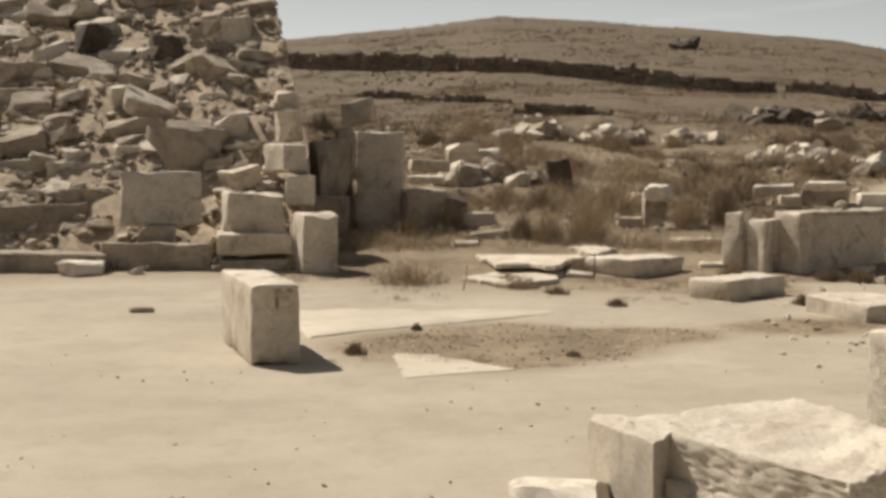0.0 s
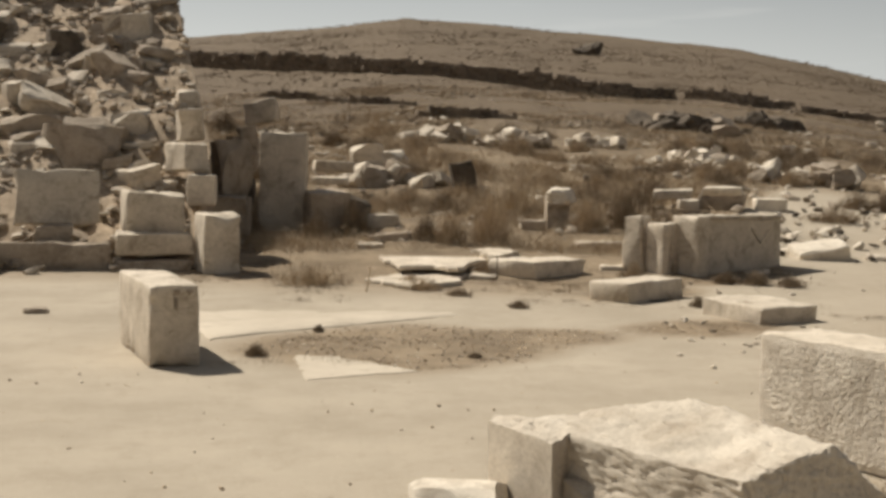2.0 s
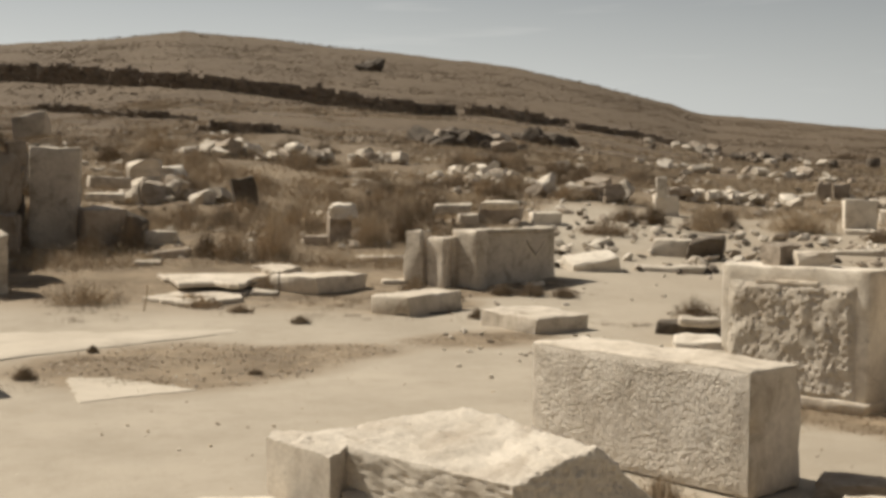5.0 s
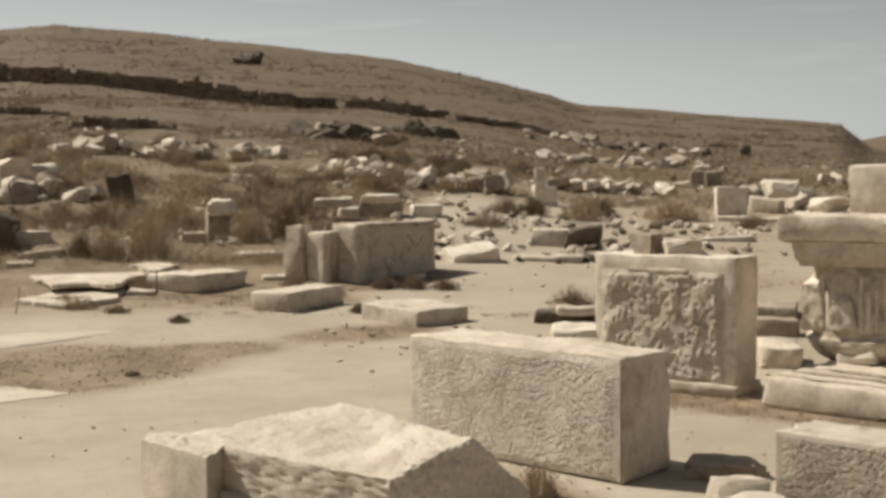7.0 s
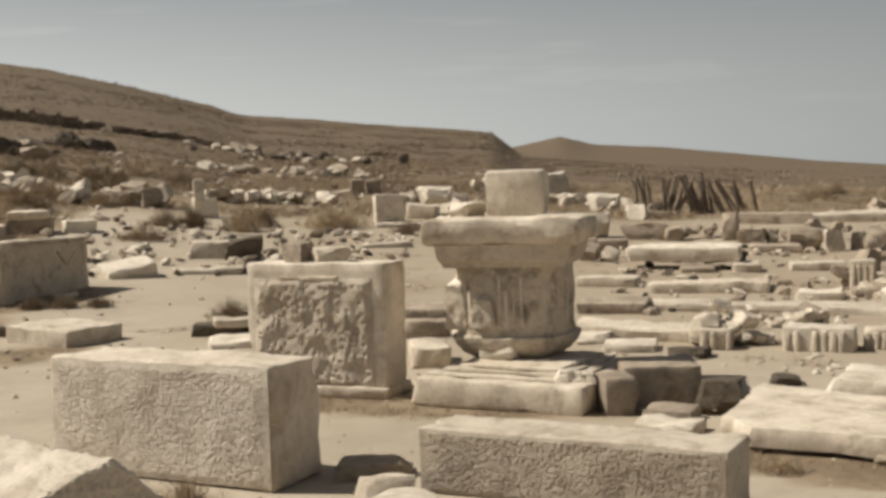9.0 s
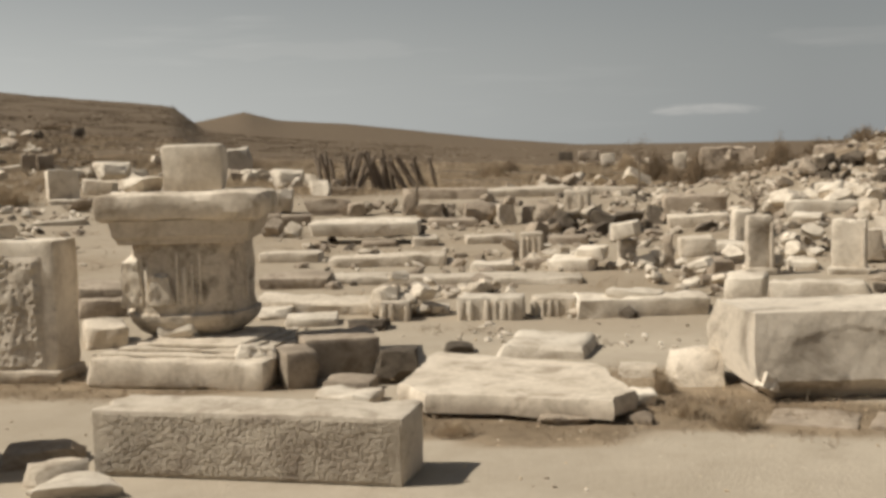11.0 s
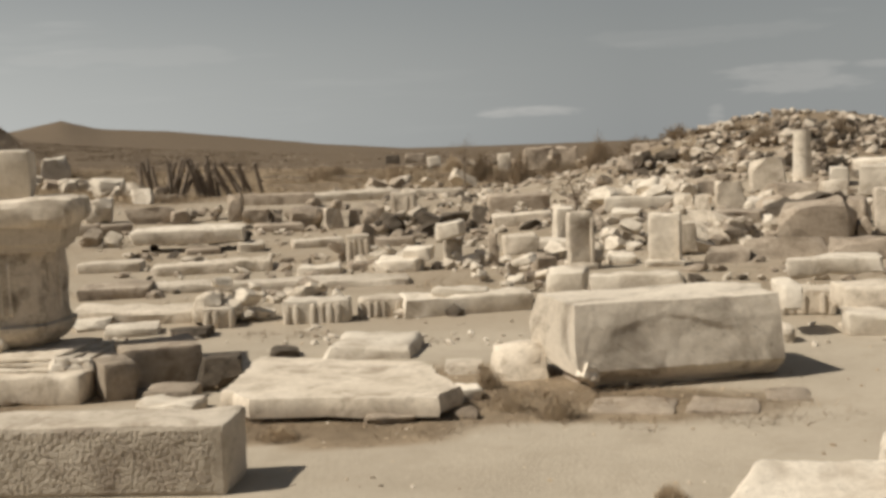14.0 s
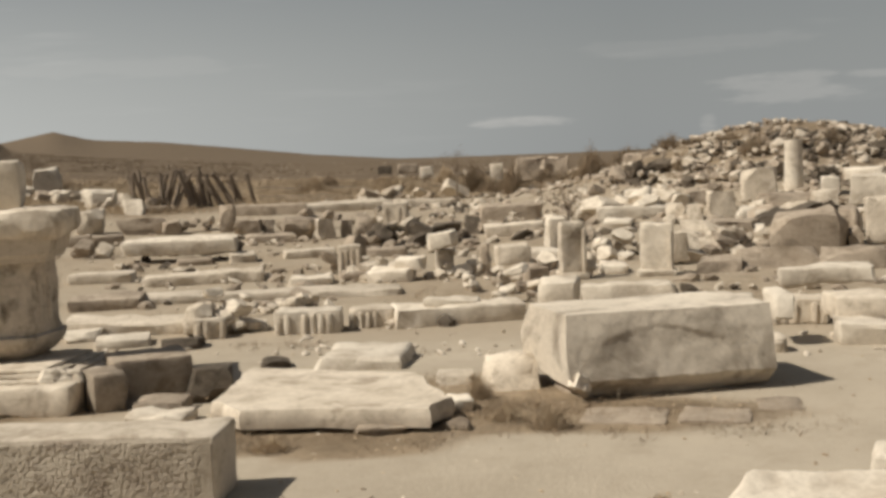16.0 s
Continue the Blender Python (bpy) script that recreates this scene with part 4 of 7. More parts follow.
field_wall([(-10.0, 156, 1.7), (-7.1, 146, 1.8), (-5.5, 134, 1.75), (-3.2, 125, 1.9), (-0.4, 116, 1.6)], 0.9, 3)
field_wall([(-0.4, 116, 1.6), (2.5, 105, 1.1), (5.1, 100, 1.2), (7.7, 97, 1.15), (10.35, 93, 1.1), (13.0, 92, 0.85), (15.1, 95, 0.6)], 0.9, 4)
field_wall([(15.6, 96.5, 0.5), (17.0, 94.5, 0.9), (18.4, 94, 0.85), (20.3, 97, 0.4)], 0.9, 20)
field_wall([(20.8, 95, 0.3), (22.2, 98, 0.5), (23.9, 100, 0.3), (25.9, 95, 0.3), (27.8, 90, 0.2)], 0.8, 21, wide=0.4)
field_wall([(3.2, 62.6, 0.2), (4.2, 61.5, 0.42), (5.6, 61.2, 0.45), (7.0, 61.6, 0.35), (7.8, 62.5, 0.1)], 0.8, 22, label="low dark terrace edge of rough stones in the field")
field_wall([(-4.0, 86, 0.3), (-2.2, 82, 0.5), (-0.8, 78, 0.2), (0.9, 73, 0.45), (3.0, 71, 0.2)], 0.8, 23, label="low dark terrace edge of rough stones in the field")


def rubble_heap():
    """The great heap of fallen masonry: a core of earth and small stuff, with its stones as parts."""
    bm = bmesh.new()
    rows = []
    ys = [16.9 + 0.28 * k for k in range(46)]
    for y in ys:
        row = []
        edge = heap_edge(y)
        xs = [edge - 0.28 * k for k in range(48)]
        low = bm.verts.new((edge + 0.12, y, 0.0))
        row.append(low)
        for k, x in enumerate(xs):
            z = heap_z(x, max(y, HEAP_FOOT + 0.001)) if y > HEAP_FOOT else 0.12 * smooth(16.9, HEAP_FOOT, y)
            n = 0.24 * noise.noise((x * 1.1, y * 1.1, 1.0)) + 0.13 * noise.noise((x * 3.3, y * 3.3, 2.0)) + 0.09 * noise.noise((x * 6.5, y * 6.5, 7.0))
            row.append(bm.verts.new((x, y, z + n * smooth(HEAP_FOOT - 0.2, HEAP_FOOT + 1, y))))
        rows.append(row)
    for a, b in zip(rows, rows[1:]):
        for j in range(len(a) - 1):
            bm.faces.new((a[j], b[j], b[j + 1], a[j + 1]))
    bmesh.ops.recalc_face_normals(bm, faces=bm.faces)
    heap = link_mesh("debris_mound", bm, RUBBLE, angle=60)
    tagged(heap, "tall heap of fallen stones and earth beside the court", "rubble heap")
    rnd = random.Random(4)
    for k in range(290):
        y = HEAP_FOOT + 0.2 + 9.0 * rnd.random() ** 0.85
        x = heap_edge(y) - 0.15 - 9.5 * rnd.random()
        s = rnd.choice((0.2, 0.25, 0.3, 0.38, 0.5, 0.62)) if y > HEAP_FOOT + 1.6 else rnd.choice((0.12, 0.18, 0.25))
        mat = rnd.choice((GREY, GREY, GREY, MARBLE, MARBLE))
        ob = new("stone", rnd.choice(ROCKS[mat.name]))
        ob.parent = heap
        flat = rnd.uniform(0.38, 0.75)
        ob.matrix_basis = pose(x, y, heap_z(x, y) + s * 0.10, rnd.uniform(-5, 40), rnd.uniform(-22, 22), rnd.uniform(-40, 40)) @ Matrix.Diagonal((s * rnd.uniform(1.0, 1.9), s, s * flat, 1))
    return heap


RUBBLE = material("earth_and_small_stones", (0.29, 0.218, 0.146), (0.53, 0.418, 0.297), fine=9, coarse=3, grit=26, bump=0.8, stain=(0.15, 0.112, 0.075))
rubble_heap()

rnd = random.Random(31)
SPOTS = []
for _ in range(2600):
    y = HEAP_FOOT + 0.1 + 8.8 * rnd.random()
    x = heap_edge(y) - 0.05 - 9.5 * rnd.random()
    SPOTS.append((x, y, heap_z(x, y) + 0.03 + 0.2 * noise.noise((x * 1.1, y * 1.1, 1.0)), rnd.uniform(0.05, 0.2)))
pebbles("heap_gravel", SPOTS, (MARBLE, GREY, MARBLE, RUBBLE), "small broken stones filling the rubble heap", "gravel", 1)
SPOTS = []
while len(SPOTS) < 1100:
    r, a = 9.5 * (60 / 9.5) ** rnd.random(), rnd.uniform(14, 86)
    x, y = r * math.sin(radians(a)), r * math.cos(radians(a))
    if noise.noise((x * 0.3, y * 0.3, 8.0)) + rnd.uniform(-0.3, 0.3) > 0:
        SPOTS.append((x, y, ground_z(x, y) + 0.01, rnd.uniform(0.02, 0.06) + 0.003 * r * rnd.random() ** 2))
pebbles("scattered_stones", SPOTS, (MARBLE, PALE, MARBLE, GREY), "small broken stones scattered between the foundations", "stones", 2)
SPOTS = []
while len(SPOTS) < 1500:
    r, a = 20 * (80 / 20) ** rnd.random(), rnd.uniform(-8, 40)
    x, y = r * math.sin(radians(a)), r * math.cos(radians(a))
    if noise.noise((x * 0.15, y * 0.15, 8.0)) + rnd.uniform(-0.2, 0.3) > 0:
        SPOTS.append((x, y, ground_z(x, y) + 0.05, rnd.uniform(0.08, 0.2) + 0.005 * r * rnd.random() ** 2))
pebbles("field_stones", SPOTS, (MARBLE, PALE, GREY, DARK), "broken stones scattered in the dry field", "stones", 3)
SPOTS = []
while len(SPOTS) < 1400:
    r, a = 3.5 * (17 / 3.5) ** rnd.random(), rnd.uniform(-24, 84)
    x, y = r * math.sin(radians(a)), r * math.cos(radians(a))
    if rnd.random() < 0.25 + turf_at(x, y):
        SPOTS.append((x, y, 0.002, rnd.uniform(0.006, 0.028)))
for _ in range(1700):
    x, y = rnd.uniform(-1.6, 3.6), rnd.uniform(9.4, 13.0)
    if turf_at(x, y) > 0.2 + 0.3 * rnd.random():
        SPOTS.append((x, y, 0.002, rnd.uniform(0.008, 0.032)))
GRIT = SPOTS
SPOTS = []
while len(SPOTS) < 2100:
    r, a = rnd.uniform(21, 44), rnd.uniform(56, 88)
    x, y = r * math.sin(radians(a)), r * math.cos(radians(a))
    if noise.noise((x * 0.5, y * 0.5, 2.0)) + rnd.uniform(-0.3, 0.5) + 0.02 * (a - 70) > 0:
        SPOTS.append((x, y, ground_z(x, y) + 0.04, rnd.choice((0.1, 0.14, 0.18, 0.24, 0.34)) * rnd.uniform(0.8, 1.2)))
for _ in range(900):
    r, a = rnd.uniform(11.5, 26), rnd.uniform(44, 80)
    x, y = r * math.sin(radians(a)), r * math.cos(radians(a))
    if noise.noise((x * 0.6, y * 0.6, 4.0)) + rnd.uniform(-0.35, 0.2) > 0:
        SPOTS.append((x, y, ground_z(x, y) + 0.03, rnd.choice((0.07, 0.1, 0.14, 0.2)) * rnd.uniform(0.8, 1.3)))
pebbles("mound_rubble", SPOTS, (MARBLE, GREY, GREY, MARBLE, GREY, DARK), "broken building stones covering the mound and the ground before it", "rubble", 7)
SPOTS = GRIT
pebbles("grit", SPOTS, (MARBLE, GREY, STRAW, STRAW, BRUSH), "grit and pebbles strewn over the dusty court", "grit", 4)


def stick(x, y, high, bend, thick, mat, label, name="stake"):
    """A thin upright or bent stick."""
    bm = bmesh.new()
    rings = []
    for k in range(9):
        u = k / 8
        c = Vector((bend * math.sin(u * 2.4), 0, high * (u if abs(bend) < 0.05 else math.sin(u * 1.9) / 0.95)))
        rings.append([bm.verts.new(c + Vector((math.cos(j * 1.257), math.sin(j * 1.257), 0)) * thick * (1 - 0.4 * u)) for j in range(5)])
    for a, b in zip(rings, rings[1:]):
        for j in range(5):
            bm.faces.new((a[j], a[(j + 1) % 5], b[(j + 1) % 5], b[j]))
    bm.faces.new(rings[0][::-1])
    bm.faces.new(rings[-1])
    ob = link_mesh(name, bm, mat)
    ob.matrix_world = pose(x, y, ground_z(x, y) - 0.03, 0, 0, 10)
    return tagged(ob, label, "stick")



# the broken wall's foot and the heap beside the court
block(-4.28, 18.09, 0.73, 1.19, 0.12, 0.82, 7.0, MARBLE, 'upright weathered slab leaning on the rubble', askew=0.06, lean=-14, name='stone_slab', cat='stone slab')
block(-2.94, 18.23, 0.61, 0.87, 0.70, 0.60, 16.8, MARBLE, 'pale hewn block with a sloping broken top', askew=0.08, side=3)
block(-2.30, 18.89, 1.01, 0.43, 0.50, 0.46, 0.6, MARBLE, 'small squared marble block on the wall foot')
block(-1.93, 17.58, -0.04, 0.55, 0.55, 0.99, 19.9, MARBLE, 'tall squared block at the corner of the wall foot', chips=10, rough=0.02)
# two rocks added where the wall end's shade darkens the hollow
rock(-2.22, 22.04, 1.02, 0.56, 1.00, 1.06, 25.4, GREY, 'added rock standing in for the shaded side of the wall end')
rock(-2.08, 21.05, 0.38, 0.70, 1.00, 0.80, 5.3, GREY, 'added rock standing in for shade in the hollow behind the pillar')
block(-2.87, 17.92, 0.35, 1.08, 0.70, 0.31, 12.7, MARBLE, 'long slab lying on another slab', side=3)
block(-2.86, 17.80, -0.00, 1.12, 0.70, 0.28, 10.7, GREY, 'long low slab in the ground')
block(-5.82, 17.18, 0.09, 2.01, 0.40, 0.33, 8.5, GREY, 'long low kerb stone', name='kerb_stone', cat='kerb')
block(-4.21, 17.58, 0.11, 1.60, 0.40, 0.40, 5.1, GREY, 'long low kerb stone', name='kerb_stone', cat='kerb')
rock(-4.29, 17.86, 0.49, 0.58, 0.40, 0.27, 18.2, GREY, 'flat grey stone on the kerb')
rock(-5.08, 16.89, 0.07, 0.54, 0.40, 0.25, 26.4, PALE, 'flat white broken stone on the dust')
block(-2.58, 19.34, 1.52, 0.45, 0.80, 0.44, 29.2, MARBLE, 'squared block jutting from the wall end')
block(-2.60, 19.91, 2.01, 0.40, 0.60, 0.49, 12.1, MARBLE, 'upright squared block in the wall end')
block(-3.30, 19.77, 1.04, 0.49, 0.60, 0.55, 34.1, MARBLE, 'block tipped over on the rubble', side=-14)
rock(-4.35, 20.45, 1.44, 1.23, 0.80, 0.86, 11.7, GREY, 'large rounded boulder on the rubble')
rock(-3.75, 21.13, 1.94, 0.65, 0.60, 0.54, 9.8, MARBLE, 'angular stone on the rubble')
rock(-5.35, 21.10, 1.90, 0.96, 0.70, 0.53, 14.0, GREY, 'flat angular stone on the rubble')
block(-4.58, 23.23, 3.19, 0.89, 0.60, 0.41, 18.9, MARBLE, 'flat pale slab on the rubble', side=2)
rock(-5.43, 23.67, 3.51, 0.61, 0.60, 0.62, 12.7, DARK, 'dark round boulder on the rubble')
block(-6.98, 23.70, 3.52, 0.58, 0.50, 0.83, 36.2, DARK, 'dark block standing tilted in the rubble', side=18)
block(-5.79, 21.91, 2.45, 0.41, 0.40, 0.60, 26.6, MARBLE, 'small upright stone in the rubble', side=-6)
block(-6.45, 18.99, 0.62, 1.66, 0.60, 0.39, 18.5, GREY, 'long grey step stone', name='step_stone', cat='step')
block(-6.88, 19.46, 0.93, 1.11, 0.50, 0.31, 19.2, MARBLE, 'pale step stone among the ruins', name='step_stone', cat='step')
block(-5.98, 20.22, 1.37, 1.21, 0.50, 0.32, 12.2, MARBLE, 'pale long slab in the rubble')
block(-7.06, 20.30, 1.44, 1.17, 0.50, 0.28, 20.9, MARBLE, 'pale long slab in the rubble')
block(-7.21, 20.84, 1.76, 1.23, 0.50, 0.38, 21.9, GREY, 'long grey slab in the rubble')
block(-7.72, 22.18, 2.59, 0.94, 0.50, 0.41, 14.0, MARBLE, 'pale slab in the rubble', side=-4)
block(-7.91, 22.87, 2.98, 1.02, 0.60, 0.54, 24.9, GREY, 'large grey block in the rubble')
block(-5.34, 20.55, 1.58, 0.56, 0.50, 0.38, 19.3, MARBLE, 'pale stone in the rubble')
block(-5.81, 19.50, 0.92, 0.95, 0.50, 0.34, 8.3, GREY, 'flat grey slab in the rubble')
block(-4.32, 24.34, 3.89, 0.94, 0.60, 0.60, 1.8, MARBLE, 'tilted marble block on the rubble', side=-8)
# courses of the wall end
block(-4.74, 25.77, 4.67, 0.89, 0.80, 0.70, 5.2, GREY, 'squared block in the stepped end of a ruined wall', group='wall end blocks', rough=0.05, chips=14, r=0.06)
block(-3.97, 26.08, 4.68, 0.64, 0.80, 0.46, 12.4, MARBLE, 'squared block in the stepped end of a ruined wall', group='wall end blocks', rough=0.05, chips=14, r=0.06)
block(-3.78, 25.71, 4.31, 0.55, 0.80, 0.38, 3.1, MARBLE, 'squared block in the stepped end of a ruined wall', group='wall end blocks', rough=0.05, chips=14, r=0.06)
block(-3.67, 25.31, 3.95, 0.50, 0.80, 0.38, 12.0, GREY, 'squared block in the stepped end of a ruined wall', group='wall end blocks', rough=0.05, chips=14, r=0.06)
block(-3.45, 24.74, 3.63, 0.39, 0.80, 0.34, 2.7, MARBLE, 'squared block in the stepped end of a ruined wall', group='wall end blocks', rough=0.05, chips=14, r=0.06)
block(-3.26, 24.05, 3.27, 0.28, 0.80, 0.36, 11.4, MARBLE, 'squared block in the stepped end of a ruined wall', group='wall end blocks', rough=0.05, chips=14, r=0.06)
block(-3.09, 23.37, 2.97, 0.29, 0.80, 0.31, 2.2, GREY, 'squared block in the stepped end of a ruined wall', group='wall end blocks', rough=0.05, chips=14, r=0.06)
block(-2.90, 21.98, 2.53, 0.37, 0.80, 0.39, 11.2, MARBLE, 'squared block in the stepped end of a ruined wall', group='wall end blocks', rough=0.05, chips=14, r=0.06)
# beyond the wall end
block(-1.80, 25.41, 2.47, 0.68, 0.50, 0.46, -10.3, MARBLE, 'marble block tilted on a heap of earth', side=-8)
block(-2.05, 24.33, 1.93, 0.36, 0.50, 0.45, 9.5, GREY, 'grey block behind a pillar')
# two more rocks added to darken the shaded hollow by the pillar
rock(-2.14, 24.51, 1.51, 0.64, 0.90, 0.71, 4.7, GREY, 'added rock standing in for shade in the hollow behind the pillar')
rock(-2.11, 22.46, 0.85, 0.61, 0.80, 0.60, 5.1, DARK, 'added rock standing in for shade in the hollow behind the pillar')
block(-1.28, 22.29, 0.41, 0.83, 0.45, 1.81, -3.1, MARBLE, 'upright stump of a squared stone pillar', name='pillar_stump', cat='pillar', side=0, rough=0.02, chips=8, askew=0.05)
block(-0.44, 21.90, 0.39, 0.76, 0.80, 0.79, 10.8, GREY, 'dark squared boulder beside the pillar stump')
rock(0.05, 21.87, 0.40, 0.34, 0.70, 0.71, -30.5, DARK, 'large dark boulder beside the pillar stump')
block(-0.43, 23.59, 1.27, 0.68, 0.50, 0.15, 0.7, MARBLE, 'flat marble stone on a boulder')
block(0.52, 22.21, 0.44, 0.63, 0.60, 0.32, 2.3, MARBLE, 'small squared stone in the grass')
block(0.65, 20.60, 0.32, 0.69, 0.50, 0.19, -14.2, GREY, 'flat grey slab in the grass', side=-4)
block(-0.39, 27.58, 1.49, 0.91, 0.80, 0.24, 5.5, MARBLE, 'flat stone in the grass')
rock(1.14, 34.68, 1.47, 1.01, 1.00, 0.64, -2.1, PALE, 'rounded white boulder in the field')
rock(0.42, 31.59, 1.62, 0.89, 0.90, 0.59, -1.0, MARBLE, 'broken boulder in the field')
block(2.66, 27.92, 0.91, 0.54, 0.30, 0.88, 4.2, DARK, 'dark stone post leaning in the dry grass', name='stone_post', cat='stone post', side=-10)
block(3.82, 22.58, 0.48, 0.45, 0.40, 0.54, -2.0, GREY, 'squat grey stone in the dry grass', name='stone_stump', cat='stone')
rock(3.84, 22.54, 0.99, 0.48, 0.50, 0.27, -10.1, PALE, 'white broken stone on a stump')
block(3.32, 22.29, 0.46, 0.45, 0.40, 0.22, -8.9, GREY, 'low grey stone in the grass')
block(4.11, 20.56, 0.29, 0.82, 1.30, 0.11, -1.8, PALE, 'flat white slab in the grass', name='paving_slab', cat='slab')
block(3.78, 17.61, 0.11, 0.38, 0.40, 0.12, -12.6, MARBLE, 'small flat stone in the ground')
block(1.79, 16.91, 0.05, 0.38, 0.50, 0.10, -6.6, MARBLE, 'small flat stone in the ground')
block(0.28, 19.81, 0.26, 0.42, 0.50, 0.13, -1.2, MARBLE, 'small flat stone in the ground')
rock(-3.46, 13.46, -0.02, 0.25, 0.20, 0.10, 14.0, GREY, 'small grey stone on the dust')
block(6.94, 36.47, 1.58, 0.60, 0.60, 0.18, -11.0, PALE, 'flat white stone in the field')
block(3.45, 14.78, 0.03, 1.08, 0.62, 0.25, 37.0, MARBLE, 'thick marble slab lying propped on the dust', name='paving_slab', cat='slab', askew=0.06, chips=6, rough=0.012, lean=0.0, side=-1.0)
# dark rock added in the gap to give the slab's shadow
rock(3.72, 14.55, -0.04, 0.5, 0.3, 0.10, 30, DARK, 'dark stone standing in for the shadow under a slab')
block(4.40, 13.10, -0.03, 0.78, 1.0, 0.23, 22.0, MARBLE, 'low slab with a shaded side sunk in the dust', name='paving_slab', cat='slab', askew=0.06, chips=7)
block(2.62, 17.3, 0.09, 1.15, 0.9, 0.25, 40.0, MARBLE, 'thick broken slab with a pale top', name='paving_slab', cat='slab', askew=0.1, chips=9, rough=0.02)
# stones round the carved panel
block(8.15, 26.36, 0.71, 0.96, 0.80, 0.44, -25.4, GREY, 'grey block behind the carved panel')
block(7.37, 23.83, 1.14, 0.74, 0.70, 0.15, -25.4, PALE, 'white slab on a grey block')
block(6.82, 25.55, 1.01, 0.81, 0.80, 0.19, -15.1, MARBLE, 'flat stone behind the carved panel')
block(7.37, 26.29, 0.73, 0.46, 0.50, 0.25, -15.9, PALE, 'white squared stone on the dusty ground')
block(9.25, 26.46, 0.69, 0.71, 0.80, 0.32, -13.5, PALE, 'white slab beyond the carved panel')
block(7.39, 18.84, 0.19, 0.81, 0.60, 0.28, -7.7, PALE, 'carved white architrave lying tilted', name='architrave_fragment', cat='carved stone', side=-9, lean=12)
block(9.88, 21.02, 0.28, 0.78, 0.70, 0.36, -31.4, MARBLE, 'broken marble block on the dusty ground')
rock(10.27, 20.48, 0.24, 0.65, 0.60, 0.50, -26.9, DARK, 'dark broken stone on the dusty ground')
block(5.95, 12.31, -0.03, 0.73, 0.40, 0.17, -32.2, DARK, 'dark flat stone on the dust')
block(5.84, 11.86, 0.13, 0.46, 0.35, 0.10, -22.6, MARBLE, 'thin flat stone among the ruins')
block(5.61, 11.43, -0.04, 0.49, 0.60, 0.11, -22.6, PALE, 'flat white stone sunk in the dust')
block(8.70, 18.74, 0.17, 1.22, 0.80, 0.12, -25.2, MARBLE, 'flat paving stone on the dusty ground', name='paving_slab', cat='slab')
block(14.06, 30.27, 0.79, 0.66, 0.50, 0.59, -15.1, PALE, 'white broken pedestal in the field')
block(11.95, 26.07, 1.30, 0.26, 0.30, 0.53, -24.8, PALE, 'white upright fragment on a pedestal')
block(18.15, 27.49, 0.54, 0.80, 0.70, 0.78, -23.6, PALE, 'white squared block in the field')
block(19.80, 28.33, 0.57, 0.91, 0.70, 0.42, -47.1, MARBLE, 'broken marble block in the field', side=8)
rock(19.44, 27.11, 1.04, 0.84, 0.70, 0.47, -35.8, PALE, 'white broken stone in the field')
block(24.82, 39.82, 1.13, 0.54, 0.40, 0.69, -32.1, GREY, 'grey stone post in the field', name='stone_post', cat='stone post')
block(25.61, 39.90, 1.13, 0.59, 0.40, 0.65, -32.8, GREY, 'grey stone post in the field', name='stone_post', cat='stone post')
block(24.69, 40.58, 1.17, 1.35, 0.60, 0.22, -23.4, PALE, 'white fallen slab in the field', side=-8)
block(16.77, 45.66, 2.07, 0.54, 0.50, 0.53, -20.3, PALE, 'white upright stone in the field', name='stone_post', cat='stone post')
rock(47.05, 69.67, 2.76, 0.78, 1.00, 0.89, -34.1, DARK, 'dark round boulder on the slope')
block(17.69, 25.62, 0.44, 1.95, 1.50, 0.15, -34.8, MARBLE, 'flat paving stone on the dusty ground', name='paving_slab', cat='slab')
block(13.85, 21.11, 0.27, 1.02, 0.80, 0.13, -33.5, MARBLE, 'flat paving stone on the dusty ground', name='paving_slab', cat='slab')
# strips of foundations east of the altar
block(12.53, 13.09, -0.02, 0.90, 0.60, 0.18, -54.0, MARBLE, 'low foundation block on the dusty ground', group='foundation stones', name='foundation_block', cat='foundation stone', askew=0.05, chips=6)
block(12.82, 11.40, -0.02, 1.66, 0.60, 0.18, -54.0, MARBLE, 'long foundation block on the dusty ground', group='foundation stones', name='foundation_block', cat='foundation stone', askew=0.05, chips=6)
block(11.64, 9.28, -0.03, 3.20, 0.80, 0.11, -58.0, MARBLE, 'very long low foundation slab on the dusty ground', group='foundation stones', name='foundation_block', cat='foundation stone', askew=0.05, chips=6)
block(10.25, 10.60, -0.02, 0.84, 0.60, 0.17, -52.0, GREY, 'grey foundation block on the dusty ground', group='foundation stones', name='foundation_block', cat='foundation stone', askew=0.05, chips=6)
block(8.78, 8.66, -0.02, 1.38, 0.50, 0.16, -56.0, MARBLE, 'long foundation block on the dusty ground', group='foundation stones', name='foundation_block', cat='foundation stone', askew=0.05, chips=6)
block(8.96, 8.05, -0.02, 0.20, 0.30, 0.19, -53.0, MARBLE, 'small foundation stone at the end of a strip', group='foundation stones', name='foundation_block', cat='foundation stone', askew=0.05, chips=6)
block(8.33, 11.83, -0.03, 0.55, 0.80, 0.20, -33.8, GREY, 'grey foundation block on the dusty ground', group='foundation stones', name='foundation_block', cat='foundation stone')
block(7.42, 10.52, -0.04, 0.50, 0.40, 0.21, -33.7, GREY, 'grey foundation block on the dusty ground', group='foundation stones', name='foundation_block', cat='foundation stone')
block(6.31, 8.90, -0.04, 0.36, 0.70, 0.23, -31.8, MARBLE, 'low marble block beside the altar', group='foundation stones', name='foundation_block', cat='foundation stone')
